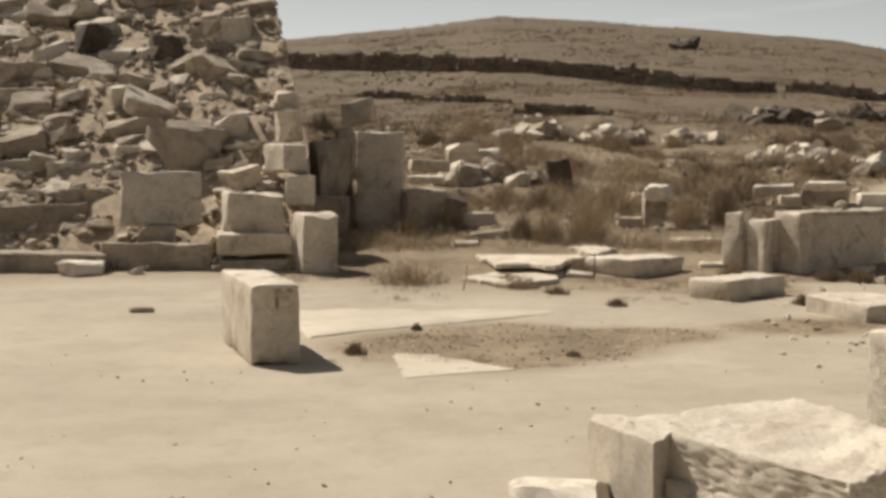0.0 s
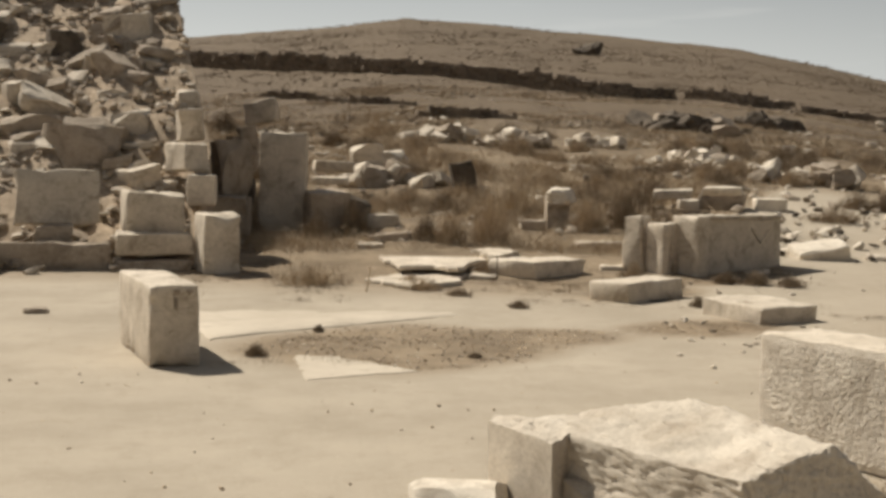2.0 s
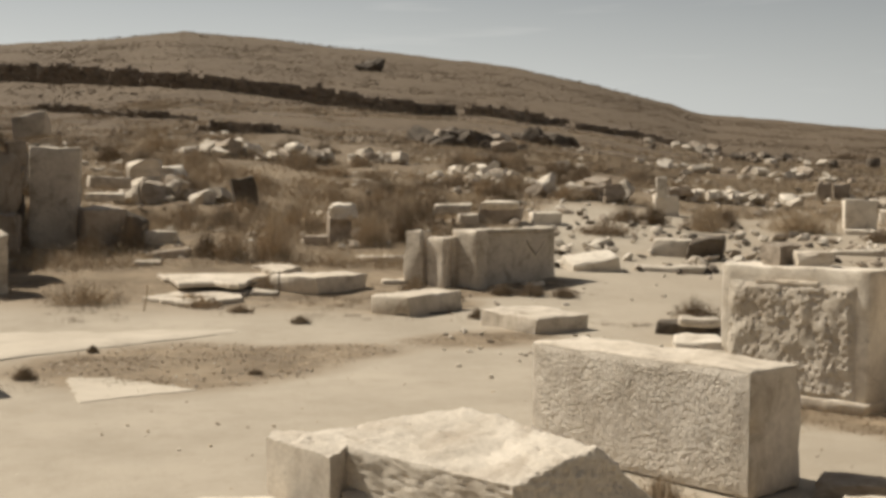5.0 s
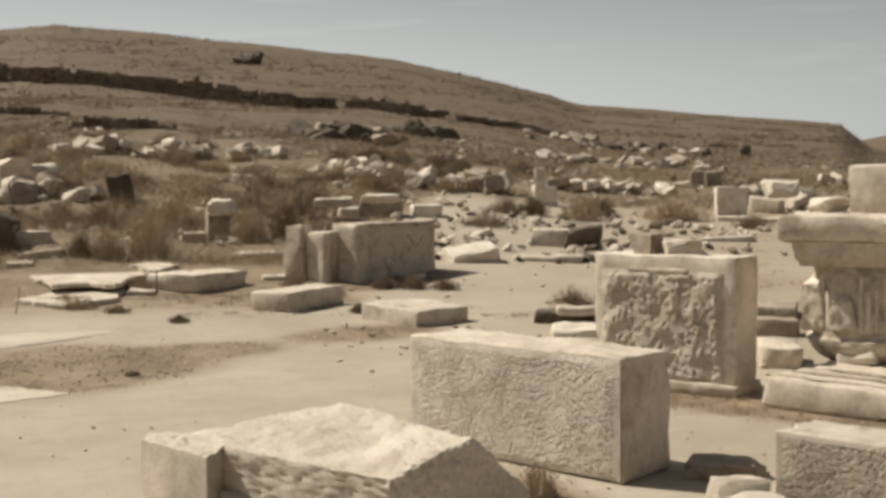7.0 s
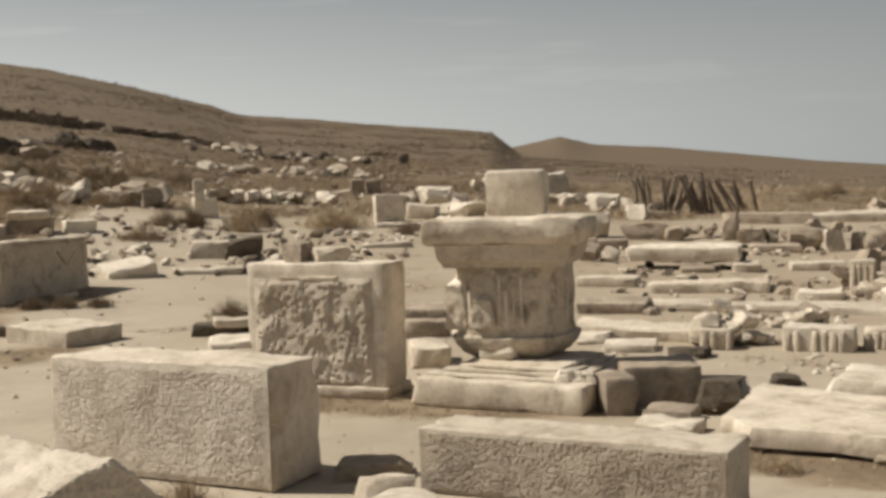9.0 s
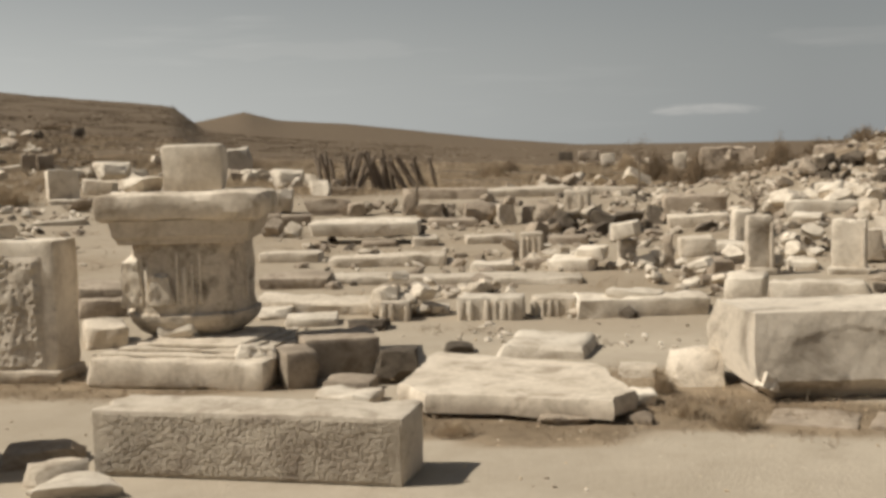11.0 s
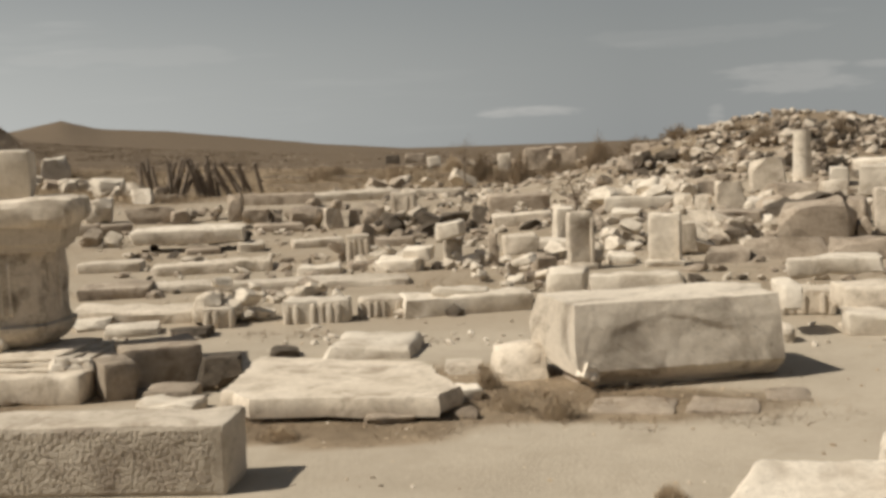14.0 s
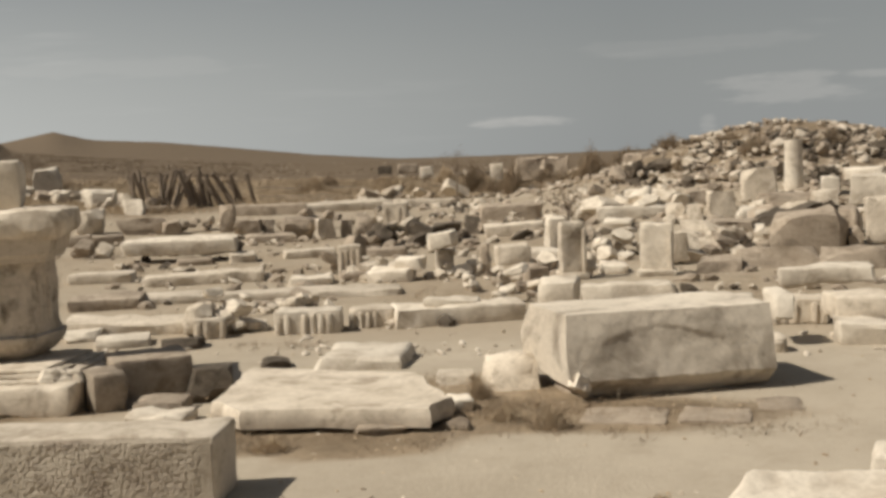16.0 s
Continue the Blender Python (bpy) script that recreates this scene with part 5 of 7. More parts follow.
block(16.63, 12.52, -0.02, 0.86, 0.80, 0.17, -49.5, MARBLE, 'flat foundation block on the dusty ground', group='foundation stones', name='foundation_block', cat='foundation stone')
block(13.06, 9.74, -0.04, 0.60, 0.60, 0.14, -56.6, PALE, 'flat white block on the dusty ground', group='foundation stones', name='foundation_block', cat='foundation stone')
block(31.49, 22.30, 0.06, 2.72, 1.60, 0.29, -51.4, MARBLE, 'distant row of foundation stones', group='foundation stones', name='foundation_block', cat='foundation stone')
block(28.79, 23.30, 0.09, 2.37, 1.20, 0.34, -49.7, GREY, 'distant row of foundation stones', group='foundation stones', name='foundation_block', cat='foundation stone')
block(33.41, 20.66, 0.06, 1.88, 1.60, 0.25, -55.0, MARBLE, 'distant row of foundation stones', group='foundation stones', name='foundation_block', cat='foundation stone')
block(34.30, 24.72, 0.08, 1.83, 1.60, 0.19, -53.0, GREY, 'distant row of foundation stones', group='foundation stones', name='foundation_block', cat='foundation stone')
block(19.97, 13.01, -0.01, 0.61, 0.80, 0.22, -53.5, MARBLE, 'foundation block on the dusty ground', group='foundation stones', name='foundation_block', cat='foundation stone')
block(21.70, 14.01, -0.01, 0.95, 0.60, 0.25, -55.7, GREY, 'foundation block on the dusty ground', group='foundation stones', name='foundation_block', cat='foundation stone')
block(16.99, 11.16, -0.03, 0.74, 0.80, 0.17, -55.2, GREY, 'foundation block on the dusty ground', group='foundation stones', name='foundation_block', cat='foundation stone')
block(15.66, 13.14, -0.01, 0.45, 0.70, 0.19, -46.5, MARBLE, 'low marble stone on the dusty ground', group='foundation stones', name='foundation_block', cat='foundation stone')
block(15.11, 13.68, -0.00, 0.61, 0.60, 0.13, -46.3, GREY, 'flat grey stone on the dusty ground', group='foundation stones', name='foundation_block', cat='foundation stone')
block(17.69, 18.39, 0.07, 0.65, 0.70, 0.27, -42.5, GREY, 'low grey block on the dusty ground', group='foundation stones', name='foundation_block', cat='foundation stone')
block(17.44, 19.14, 0.09, 0.71, 0.70, 0.25, -40.9, GREY, 'low grey block on the dusty ground', group='foundation stones', name='foundation_block', cat='foundation stone')
block(19.56, 15.71, 0.01, 1.03, 0.80, 0.18, -49.8, GREY, 'low grey block on the dusty ground', group='foundation stones', name='foundation_block', cat='foundation stone')
block(13.60, 9.37, -0.04, 0.45, 0.50, 0.15, -53.8, GREY, 'small grey stone on the dusty ground', group='foundation stones', name='foundation_block', cat='foundation stone')
block(15.44, 14.25, 0.20, 1.95, 0.90, 0.23, -49.8, PALE, 'long white slab resting on small stones', name='long_slab', cat='slab')
rock(16.62, 16.18, 0.03, 0.59, 0.50, 0.21, -45.3, DARK, 'dark stone under a slab')
rock(15.98, 13.89, 0.14, 0.73, 0.50, 0.23, -48.5, DARK, 'dark stone under a slab')
# the row of field stones
rock(20.36, 21.73, 0.13, 0.64, 0.70, 0.61, -42.8, MARBLE, 'upright field stone in a row', group='row of field stones')
rock(20.76, 20.55, 0.10, 0.99, 0.70, 0.42, -44.9, GREY, 'upright field stone in a row', group='row of field stones')
rock(20.96, 19.74, 0.08, 0.44, 0.70, 0.36, -46.3, GREY, 'upright field stone in a row', group='row of field stones')
rock(21.93, 18.91, 0.05, 0.37, 0.70, 0.68, -48.8, GREY, 'upright field stone in a row', group='row of field stones')
rock(21.40, 17.82, 0.04, 0.59, 0.70, 0.40, -49.8, GREY, 'upright field stone in a row', group='row of field stones')
rock(21.82, 17.59, 0.03, 0.26, 0.70, 0.36, -50.7, GREY, 'upright field stone in a row', group='row of field stones')
rock(20.42, 15.70, 0.01, 0.63, 0.70, 0.51, -52.0, GREY, 'upright field stone in a row', group='row of field stones')
rock(20.48, 14.97, 0.00, 0.39, 0.70, 0.47, -53.4, MARBLE, 'upright field stone in a row', group='row of field stones')
rock(20.28, 13.81, -0.01, 0.48, 0.70, 0.53, -55.3, GREY, 'upright field stone in a row', group='row of field stones')
rock(21.24, 14.99, 0.00, 0.26, 0.70, 0.43, -54.4, GREY, 'upright field stone in a row', group='row of field stones')
rock(30.39, 32.02, 0.32, 1.02, 0.70, 0.73, -43.2, PALE, 'white broken stone on the dusty ground', group='row of field stones')
rock(27.43, 27.43, 0.21, 0.61, 0.70, 0.58, -44.7, PALE, 'white broken stone on the dusty ground', group='row of field stones')
rock(32.01, 32.94, 0.32, 0.95, 0.70, 0.51, -43.9, MARBLE, 'upright field stone in a row', group='row of field stones')
rock(29.26, 28.56, 0.22, 1.41, 0.70, 0.23, -45.4, GREY, 'upright field stone in a row', group='row of field stones')
rock(39.76, 45.37, 0.68, 1.25, 0.70, 1.29, -41.0, PALE, 'white broken stone on the dusty ground', group='row of field stones')
# pieces round the stelae
block(15.42, 10.76, -0.03, 0.41, 0.35, 0.52, -19.5, GREY, 'broken triangular marble piece standing on edge', name='broken_slab', cat='carved stone', side=14, taper=0.35)
block(13.52, 8.76, -0.04, 0.62, 0.60, 0.21, -66.4, PALE, 'white broken block on the dusty ground', side=-3)
block(13.67, 8.56, 0.14, 0.38, 0.50, 0.16, -69.3, PALE, 'white broken block among the ruins')
block(14.25, 8.37, -0.04, 0.26, 0.35, 0.43, -53.9, MARBLE, 'short marble post on the dusty ground', name='stone_post', cat='stone post')
block(13.98, 8.21, 0.41, 0.32, 0.45, 0.19, -70.9, PALE, 'tilted marble capital on a post', name='capital', cat='carved stone', side=-8)
block(14.28, 7.74, -0.03, 0.13, 0.30, 0.47, -60.9, GREY, 'thin stone post on the dusty ground', name='stone_post', cat='stone post')
block(15.90, 8.21, 0.00, 0.54, 0.60, 0.28, -56.1, MARBLE, 'squared marble block among the ruins')
block(13.89, 6.89, -0.03, 0.32, 0.60, 0.22, -39.0, GREY, 'squared block with a dark side')
block(17.44, 8.25, 0.02, 0.29, 0.40, 0.57, -52.1, PALE, 'white upright marble block')
block(16.78, 8.05, -0.03, 0.64, 0.60, 0.18, -71.8, PALE, 'white broken slab among the ruins')
block(24.46, 12.75, -0.08, 1.38, 1.00, 0.57, -60.1, GREY, 'large dark-sided sarcophagus block')
block(20.87, 10.80, -0.05, 1.14, 0.80, 0.34, -59.2, MARBLE, 'pale block below the sarcophagus')
rock(21.57, 12.08, -0.00, 0.32, 0.70, 0.42, -60.3, DARK, 'dark boulder on the dusty ground')
rock(20.17, 11.88, 0.15, 0.56, 0.70, 0.23, -59.0, DARK, 'dark low bush-like stone')
block(14.79, 6.14, -0.02, 0.36, 0.60, 0.16, -62.8, PALE, 'white low block between the stelae')
block(15.73, 5.62, 0.07, 0.35, 0.40, 0.41, -65.7, MARBLE, 'pale squared block beside the stele')
block(20.89, 8.63, 0.15, 0.51, 1.00, 0.18, -73.1, PALE, 'white flat slab among the ruins')
block(22.94, 9.19, 0.17, 1.45, 1.20, 0.30, -65.8, PALE, 'pale flat slab among the ruins')
block(26.36, 11.35, 0.22, 1.30, 1.20, 0.25, -64.3, MARBLE, 'pale flat slab among the ruins')
block(26.95, 10.00, 0.27, 1.78, 1.20, 0.40, -73.3, PALE, 'bright white broken slabs in the sun')
block(28.33, 10.09, 0.54, 0.97, 0.90, 0.29, -66.1, PALE, 'bright white block among the ruins')
# the row behind the sarcophagus lid
block(10.07, 4.66, 0.19, 0.37, 0.40, 0.26, -70.2, PALE, 'pale squared marble block')
block(10.87, 4.30, 0.17, 0.89, 0.40, 0.17, -68.6, PALE, 'long pale architrave among the ruins')
block(10.25, 5.90, 0.07, 0.54, 0.30, 0.16, -64.2, PALE, 'broken moulded piece on a cornice', chips=12, rough=0.03)
block(12.96, 6.26, -0.02, 0.65, 0.60, 0.12, -60.5, GREY, 'grey foundation block among the ruins')
block(12.27, 2.80, 0.21, 0.89, 0.50, 0.17, -72.4, PALE, 'white slab lying on a fluted piece')
block(10.66, 2.13, 0.11, 0.54, 0.60, 0.21, -63.9, MARBLE, 'squared marble block among the ruins')
block(10.13, 1.87, -0.04, 0.70, 0.60, 0.19, -70.7, PALE, 'white slab sloping out of the ground', side=4)
block(9.82, 2.60, 0.21, 0.15, 0.50, 0.20, -62.2, PALE, 'pale broken end of a block')
block(9.43, 2.50, -0.04, 0.10, 0.30, 0.16, -62.2, MARBLE, 'small pale stone on the dusty ground')
# the eastern rubble slope
rock(15.00, 4.80, -0.18, 0.61, 0.90, 0.40, -71.6, GREY, 'large rough block on the rubble slope', group='boulders of the rubble slope')
rock(15.58, 4.25, -0.20, 0.87, 0.90, 0.52, -74.2, GREY, 'large rough boulder on the rubble slope', group='boulders of the rubble slope')
rock(17.05, 4.20, 0.01, 1.03, 0.90, 0.70, -75.6, GREY, 'great rounded boulder on the rubble slope', group='boulders of the rubble slope')
rock(15.71, 3.34, -0.10, 0.78, 0.90, 0.39, -77.4, GREY, 'large rough boulder on the rubble slope', group='boulders of the rubble slope')
rock(18.67, 5.78, 0.03, 0.79, 0.90, 0.46, -72.3, GREY, 'rough block over a dark gap on the rubble slope', group='boulders of the rubble slope')
rock(23.25, 6.18, 0.22, 0.95, 0.90, 0.47, -74.7, GREY, 'rough block on the rubble slope', group='boulders of the rubble slope')
rock(24.41, 7.04, 0.42, 0.74, 0.60, 0.73, -73.5, MARBLE, 'tall rounded boulder on the rubble slope', group='boulders of the rubble slope')
rock(21.81, 6.95, 0.20, 0.54, 0.60, 0.60, -71.9, MARBLE, 'squared rough block on the rubble slope', group='boulders of the rubble slope')
rock(21.66, 7.42, 0.22, 0.31, 0.60, 0.35, -70.7, MARBLE, 'small rough block on the rubble slope', group='boulders of the rubble slope')
rock(20.98, 6.26, 0.19, 0.35, 0.60, 0.32, -72.9, PALE, 'pale rough block on the rubble slope', group='boulders of the rubble slope')
rock(19.64, 5.54, 0.05, 0.31, 0.60, 0.53, -73.8, MARBLE, 'pale rough block on the rubble slope', group='boulders of the rubble slope')
rock(18.64, 5.39, 0.04, 0.30, 0.60, 0.38, -73.4, PALE, 'white rough block on the rubble slope', group='boulders of the rubble slope')
rock(23.27, 5.48, 0.30, 0.55, 0.60, 0.43, -76.4, MARBLE, 'rough block on the rubble slope', group='boulders of the rubble slope')
rock(18.83, 6.40, 0.14, 0.56, 0.60, 0.32, -70.7, MARBLE, 'rough block on the rubble slope', group='boulders of the rubble slope')
rock(17.02, 5.82, 0.08, 0.33, 0.60, 0.33, -70.6, MARBLE, 'rough block on the rubble slope', group='boulders of the rubble slope')
rock(18.48, 3.99, 0.14, 0.28, 0.60, 0.53, -77.3, GREY, 'rough block on the rubble slope', group='boulders of the rubble slope')
rock(17.24, 3.60, 0.06, 0.18, 0.60, 0.37, -77.7, GREY, 'small rough block on the rubble slope', group='boulders of the rubble slope')
rock(23.45, 8.34, 0.41, 0.32, 0.60, 0.28, -70.0, PALE, 'white rough block on the rubble slope', group='boulders of the rubble slope')
rock(24.04, 8.18, 0.35, 0.41, 0.60, 0.40, -70.8, GREY, 'rough block on the rubble slope', group='boulders of the rubble slope')
rock(22.01, 7.92, 0.20, 0.37, 0.60, 0.39, -69.8, MARBLE, 'rough block on the rubble slope', group='boulders of the rubble slope')
block(17.64, 3.28, 0.18, 0.51, 0.60, 0.64, -73.0, MARBLE, 'tall squared block on the slope')
block(23.62, 4.59, 0.40, 1.01, 0.80, 0.54, -84.6, PALE, 'white squared block on the slope')
block(26.95, 5.53, 0.78, 0.85, 0.80, 0.24, -78.1, PALE, 'white slab on the slope')
block(25.25, 5.82, 0.51, 0.36, 0.60, 0.40, -76.7, PALE, 'pale block beside the column')
block(28.03, 8.87, 0.81, 0.47, 0.60, 0.28, -72.1, PALE, 'white block on the slope')
block(31.65, 10.99, 0.71, 0.64, 0.80, 0.59, -68.6, MARBLE, 'squared pale block on the skyline')
block(31.81, 10.53, 0.72, 0.37, 0.80, 0.59, -75.4, MARBLE, 'squared pale block on the skyline')
block(36.55, 13.93, 0.66, 0.64, 2.00, 0.82, -74.9, GREY, 'stub of a rubble wall on the skyline', rough=0.08)
block(36.48, 14.63, 0.71, 0.48, 1.40, 0.72, -61.9, GREY, 'stub of a rubble wall on the skyline', rough=0.08)
block(46.39, 24.93, 0.46, 0.56, 1.20, 0.81, -61.5, MARBLE, 'pale stub of masonry on the skyline')
block(33.47, 14.52, 0.23, 0.38, 0.80, 0.66, -66.3, GREY, 'stone door jamb among low walls')
block(43.89, 21.62, 0.54, 2.04, 1.60, 0.87, -60.6, GREY, 'remains of a house wall on the skyline', rough=0.1)
block(64.52, 39.69, 0.44, 0.87, 1.40, 0.67, -58.3, PALE, 'pale distant masonry among the ruins')
block(63.11, 41.89, 0.76, 0.87, 1.40, 0.53, -56.3, DARK, 'dark distant masonry among the ruins')
block(66.40, 42.33, 0.74, 1.27, 1.40, 0.55, -57.3, GREY, 'distant masonry among the ruins')
# round the fallen sarcophagus lid and the flat slab
block(10.27, 5.85, -0.03, 1.28, 0.50, 0.21, -48.0, PALE, 'long pale cornice block with broken mouldings', name='cornice_block', cat='carved stone', chips=14, rough=0.02, askew=0.06)
block(6.46, 6.20, -0.02, 0.56, 0.50, 0.30, -36.0, GREY, 'squared grey block beside the altar base')
block(5.92, 6.08, -0.02, 0.24, 0.40, 0.28, -30.0, GREY, 'low squared block beside the altar base')
block(6.01, 5.63, -0.02, 0.34, 0.30, 0.10, -58.0, GREY, 'flat grey stone beside the altar base')
block(5.73, 5.38, -0.02, 0.42, 0.30, 0.08, -70.0, PALE, 'flat white stone beside the altar base', rough=0.02, chips=9)
block(6.85, 2.69, -0.05, 0.52, 0.42, 0.06, -73.2, GREY, 'flat paving stone at the edge of the path', name='paving_slab', cat='slab')
block(7.07, 2.20, -0.05, 0.42, 0.42, 0.06, -73.4, GREY, 'flat paving stone at the edge of the path', name='paving_slab', cat='slab')
block(7.49, 1.94, -0.05, 0.28, 0.35, 0.06, -70.2, GREY, 'flat paving stone at the edge of the path', name='paving_slab', cat='slab')
rock(7.60, 3.86, -0.06, 0.42, 0.55, 0.30, -61.4, MARBLE, 'rounded marble boulder on the dusty ground', pick=4)
rock(7.52, 4.26, -0.04, 0.27, 0.30, 0.12, -59.2, MARBLE, 'small stone in the grass')
block(6.72, 3.76, -0.04, 0.16, 0.22, 0.12, -51.4, PALE, 'small white socketed stone', chips=6)
block(6.25, 3.46, -0.04, 0.16, 0.10, 0.11, -89.6, GREY, 'small broken slab tilted in the grass', lean=30)
rock(3.67, 5.70, -0.04, 0.43, 0.30, 0.14, -31.9, GREY, 'dark-sided flat stone on the path')
rock(3.46, 5.25, -0.04, 0.34, 0.25, 0.16, -32.5, MARBLE, 'broken stone on the path')
rock(3.36, 4.95, -0.04, 0.41, 0.25, 0.14, -33.2, PALE, 'pale broken stone on the path')
rock(7.63, 5.97, -0.04, 0.23, 0.30, 0.12, -51.3, DARK, 'dark stone on the dust')
rock(8.14, 7.46, -0.04, 0.35, 0.40, 0.14, -47.0, DARK, 'dark broken stone on the dusty ground')
rock(8.29, 8.85, -0.04, 0.34, 0.50, 0.16, -42.7, PALE, 'white broken stone on the dusty ground')
block(8.13, 8.16, -0.04, 0.50, 0.50, 0.12, -44.4, PALE, 'flat white stone behind the altar base')
rock(8.80, 7.85, 0.03, 0.27, 0.40, 0.27, -47.8, MARBLE, 'broken marble piece among the ruins')
rock(9.35, 7.59, -0.04, 0.17, 0.30, 0.13, -50.4, PALE, 'white broken stone on the dusty ground')
# along the near edge of the court
rock(0.42, 5.76, -0.04, 0.42, 0.42, 0.20, -5.4, PALE, 'bright white broken stone')
def white_boulders():
    ob = part("broken_block", hewn_solid([(-0.62, 0.34, 0.0), (0.12, -0.50, 0.0), (0.50, -0.30, 0.0), (-0.10, 0.52, 0.0), (-0.56, 0.28, 0.22), (0.10, -0.44, 0.41), (0.42, -0.30, 0.38), (-0.02, 0.24, 0.43)],
                                         ((0, 1, 2, 3), (4, 5, 6, 7), (0, 1, 5, 4), (1, 2, 6, 5), (2, 3, 7, 6), (3, 0, 4, 7)), 26, 0.007, 71), CRUMBLED, None)
    ob.matrix_world = pose(4.50, 0.97, -0.03)
    tagged(ob, "pale broken block with a crumbled top beside the path", "stone block", "large squared blocks")


white_boulders()
block(5.12, 0.70, -0.03, 0.40, 0.36, 0.40, -78, PALE, 'bright white broken block beside the path', chips=6, rough=0.012, r=0.03, askew=0.1)
# piles of rubble in the field
pile(3.9, 45.4, 2.1, 1.3, -5, 26, 0.5, (MARBLE, GREY, PALE, MARBLE,), 'low pile of white broken stones in dry grass', 2, high=0.4)
pile(6.1, 44.4, 1.5, 0.9, -8, 20, 0.42, (MARBLE, GREY, PALE,), 'low pile of white broken stones in dry grass', 3, high=0.4)
pile(8.9, 44.8, 1.7, 1.0, -11, 22, 0.45, (MARBLE, GREY, PALE, MARBLE,), 'low pile of white broken stones in dry grass', 4, high=0.4)
pile(0.8, 29.8, 1.2, 0.7, -2, 24, 0.5, (MARBLE, PALE, GREY,), 'pile of pale boulders in dry grass', 5, high=0.4)
pile(11.6, 38.0, 2.0, 1.2, -17, 30, 0.4, (MARBLE, GREY, PALE, MARBLE,), 'low pile of pale broken stones', 6, high=0.4)
pile(11.7, 39.6, 1.9, 1.2, -17, 24, 0.4, (MARBLE, GREY, PALE, MARBLE,), 'low pile of pale broken stones', 7, high=0.4)
pile(12.2, 33.9, 1.0, 0.6, -20, 16, 0.4, (MARBLE, GREY, PALE, MARBLE,), 'low pile of pale broken stones', 8, high=0.4)
pile(13.6, 33.7, 1.1, 0.7, -22, 20, 0.5, (MARBLE, GREY,), 'pile of pale broken stones', 9, high=0.4)
pile(19.5, 35.9, 1.5, 0.9, -29, 18, 0.4, (MARBLE, PALE,), 'scatter of pale broken stones', 10, high=0.4)
pile(31.7, 54.3, 5.1, 3.0, -30, 26, 0.45, (MARBLE, GREY, PALE,), 'scatter of pale broken stones', 11, high=0.4)
pile(28.9, 58.0, 2.8, 1.7, -27, 16, 0.5, (MARBLE, PALE,), 'scatter of pale broken stones', 12, high=0.4)
pile(21.2, 29.5, 1.0, 0.6, -36, 14, 0.5, (MARBLE, GREY, PALE, MARBLE,), 'pile of broken marble', 13, high=0.4)
pile(16.9, 59.6, 2.7, 1.6, -16, 36, 0.8, (DARK, DARK, GREY,), 'outcrop of dark rocks on the slope', 14, high=0.4)
pile(23.2, 68.0, 2.2, 1.3, -19, 14, 0.9, (DARK,), 'outcrop of dark rocks on the slope', 15, high=0.4)
pile(33.5, 169.8, 2.1, 1.3, -11, 9, 1.5, (DARK,), "dark rocks below the hill's crest", 16, high=0.4)
pile(42.0, 84.1, 4.7, 2.8, -27, 16, 0.6, (GREY, MARBLE,), 'line of stones on the slope', 17, high=0.4)
pile(40.5, 74.7, 7.9, 4.7, -28, 34, 0.5, (GREY, MARBLE, DARK,), 'line of stones on the slope', 18, high=0.4)
pile(19.8, 36.4, 2.1, 1.2, -28, 20, 0.4, (MARBLE, PALE,), 'scatter of pale broken stones', 19, high=0.4)
pile(24.4, 34.3, 1.6, 0.9, -35, 18, 0.5, (MARBLE, GREY, PALE, MARBLE,), 'pile of broken marble', 20, high=0.4)
pile(32.5, 36.2, 1.5, 0.9, -42, 16, 0.4, (MARBLE, GREY, PALE, MARBLE,), 'pile of broken marble', 21, high=0.4)
pile(30.0, 31.0, 1.3, 0.8, -44, 14, 0.4, (MARBLE, GREY, PALE,), 'pile of broken marble', 22, high=0.4)
pile(56.4, 26.0, 2.9, 1.7, -65, 60, 0.26, (GREY, GREY, DARK, MARBLE,), 'heap of rubble below a ruined house', 23, high=0.4)
pile(29.7, 11.7, 1.6, 0.9, -68, 60, 0.26, (GREY, DARK, MARBLE,), 'heap of rubble on the skyline', 24, high=0.4)
pile(31.1, 10.2, 1.4, 0.8, -72, 80, 0.15, (GREY, GREY, DARK, MARBLE,), 'heap of rubble on the mound', 25, high=0.4)
pile(31.9, 8.6, 1.5, 0.9, -75, 90, 0.15, (GREY, GREY, DARK, MARBLE,), 'heap of rubble on the mound', 26, high=0.4)
pile(32.7, 7.2, 1.6, 0.9, -77, 90, 0.15, (GREY, GREY, DARK, MARBLE,), 'heap of rubble on the mound', 27, high=0.4)
pile(27.3, 8.0, 1.8, 1.1, -73, 80, 0.2, (GREY, GREY, DARK, MARBLE,), 'heap of rubble on the mound', 28, high=0.4)
pile(26.9, 5.9, 1.2, 0.7, -77, 50, 0.15, (GREY, GREY, DARK, MARBLE,), 'heap of rubble on the mound', 29, high=0.4)
pile(16.6, 5.1, 1.0, 0.6, -72, 60, 0.25, (MARBLE, GREY,), 'heap of rubble at the foot of the mound', 30, high=0.4)
pile(19.6, 4.7, 1.1, 0.6, -76, 34, 0.4, (MARBLE, GREY, DARK,), 'heap of rubble at the foot of the mound', 31, high=0.4)
pile(14.3, 10.0, 0.6, 0.4, -55, 16, 0.16, (MARBLE, PALE, GREY,), 'scatter of small broken stones', 32, high=0.4)
pile(12.8, 6.7, 0.7, 0.4, -61, 18, 0.16, (MARBLE, PALE,), 'scatter of small broken stones', 33, high=0.4)
pile(19.0, 12.2, 1.0, 0.6, -57, 20, 0.24, (GREY, GREY, DARK, MARBLE,), 'low heap of broken stones', 34, high=0.4)
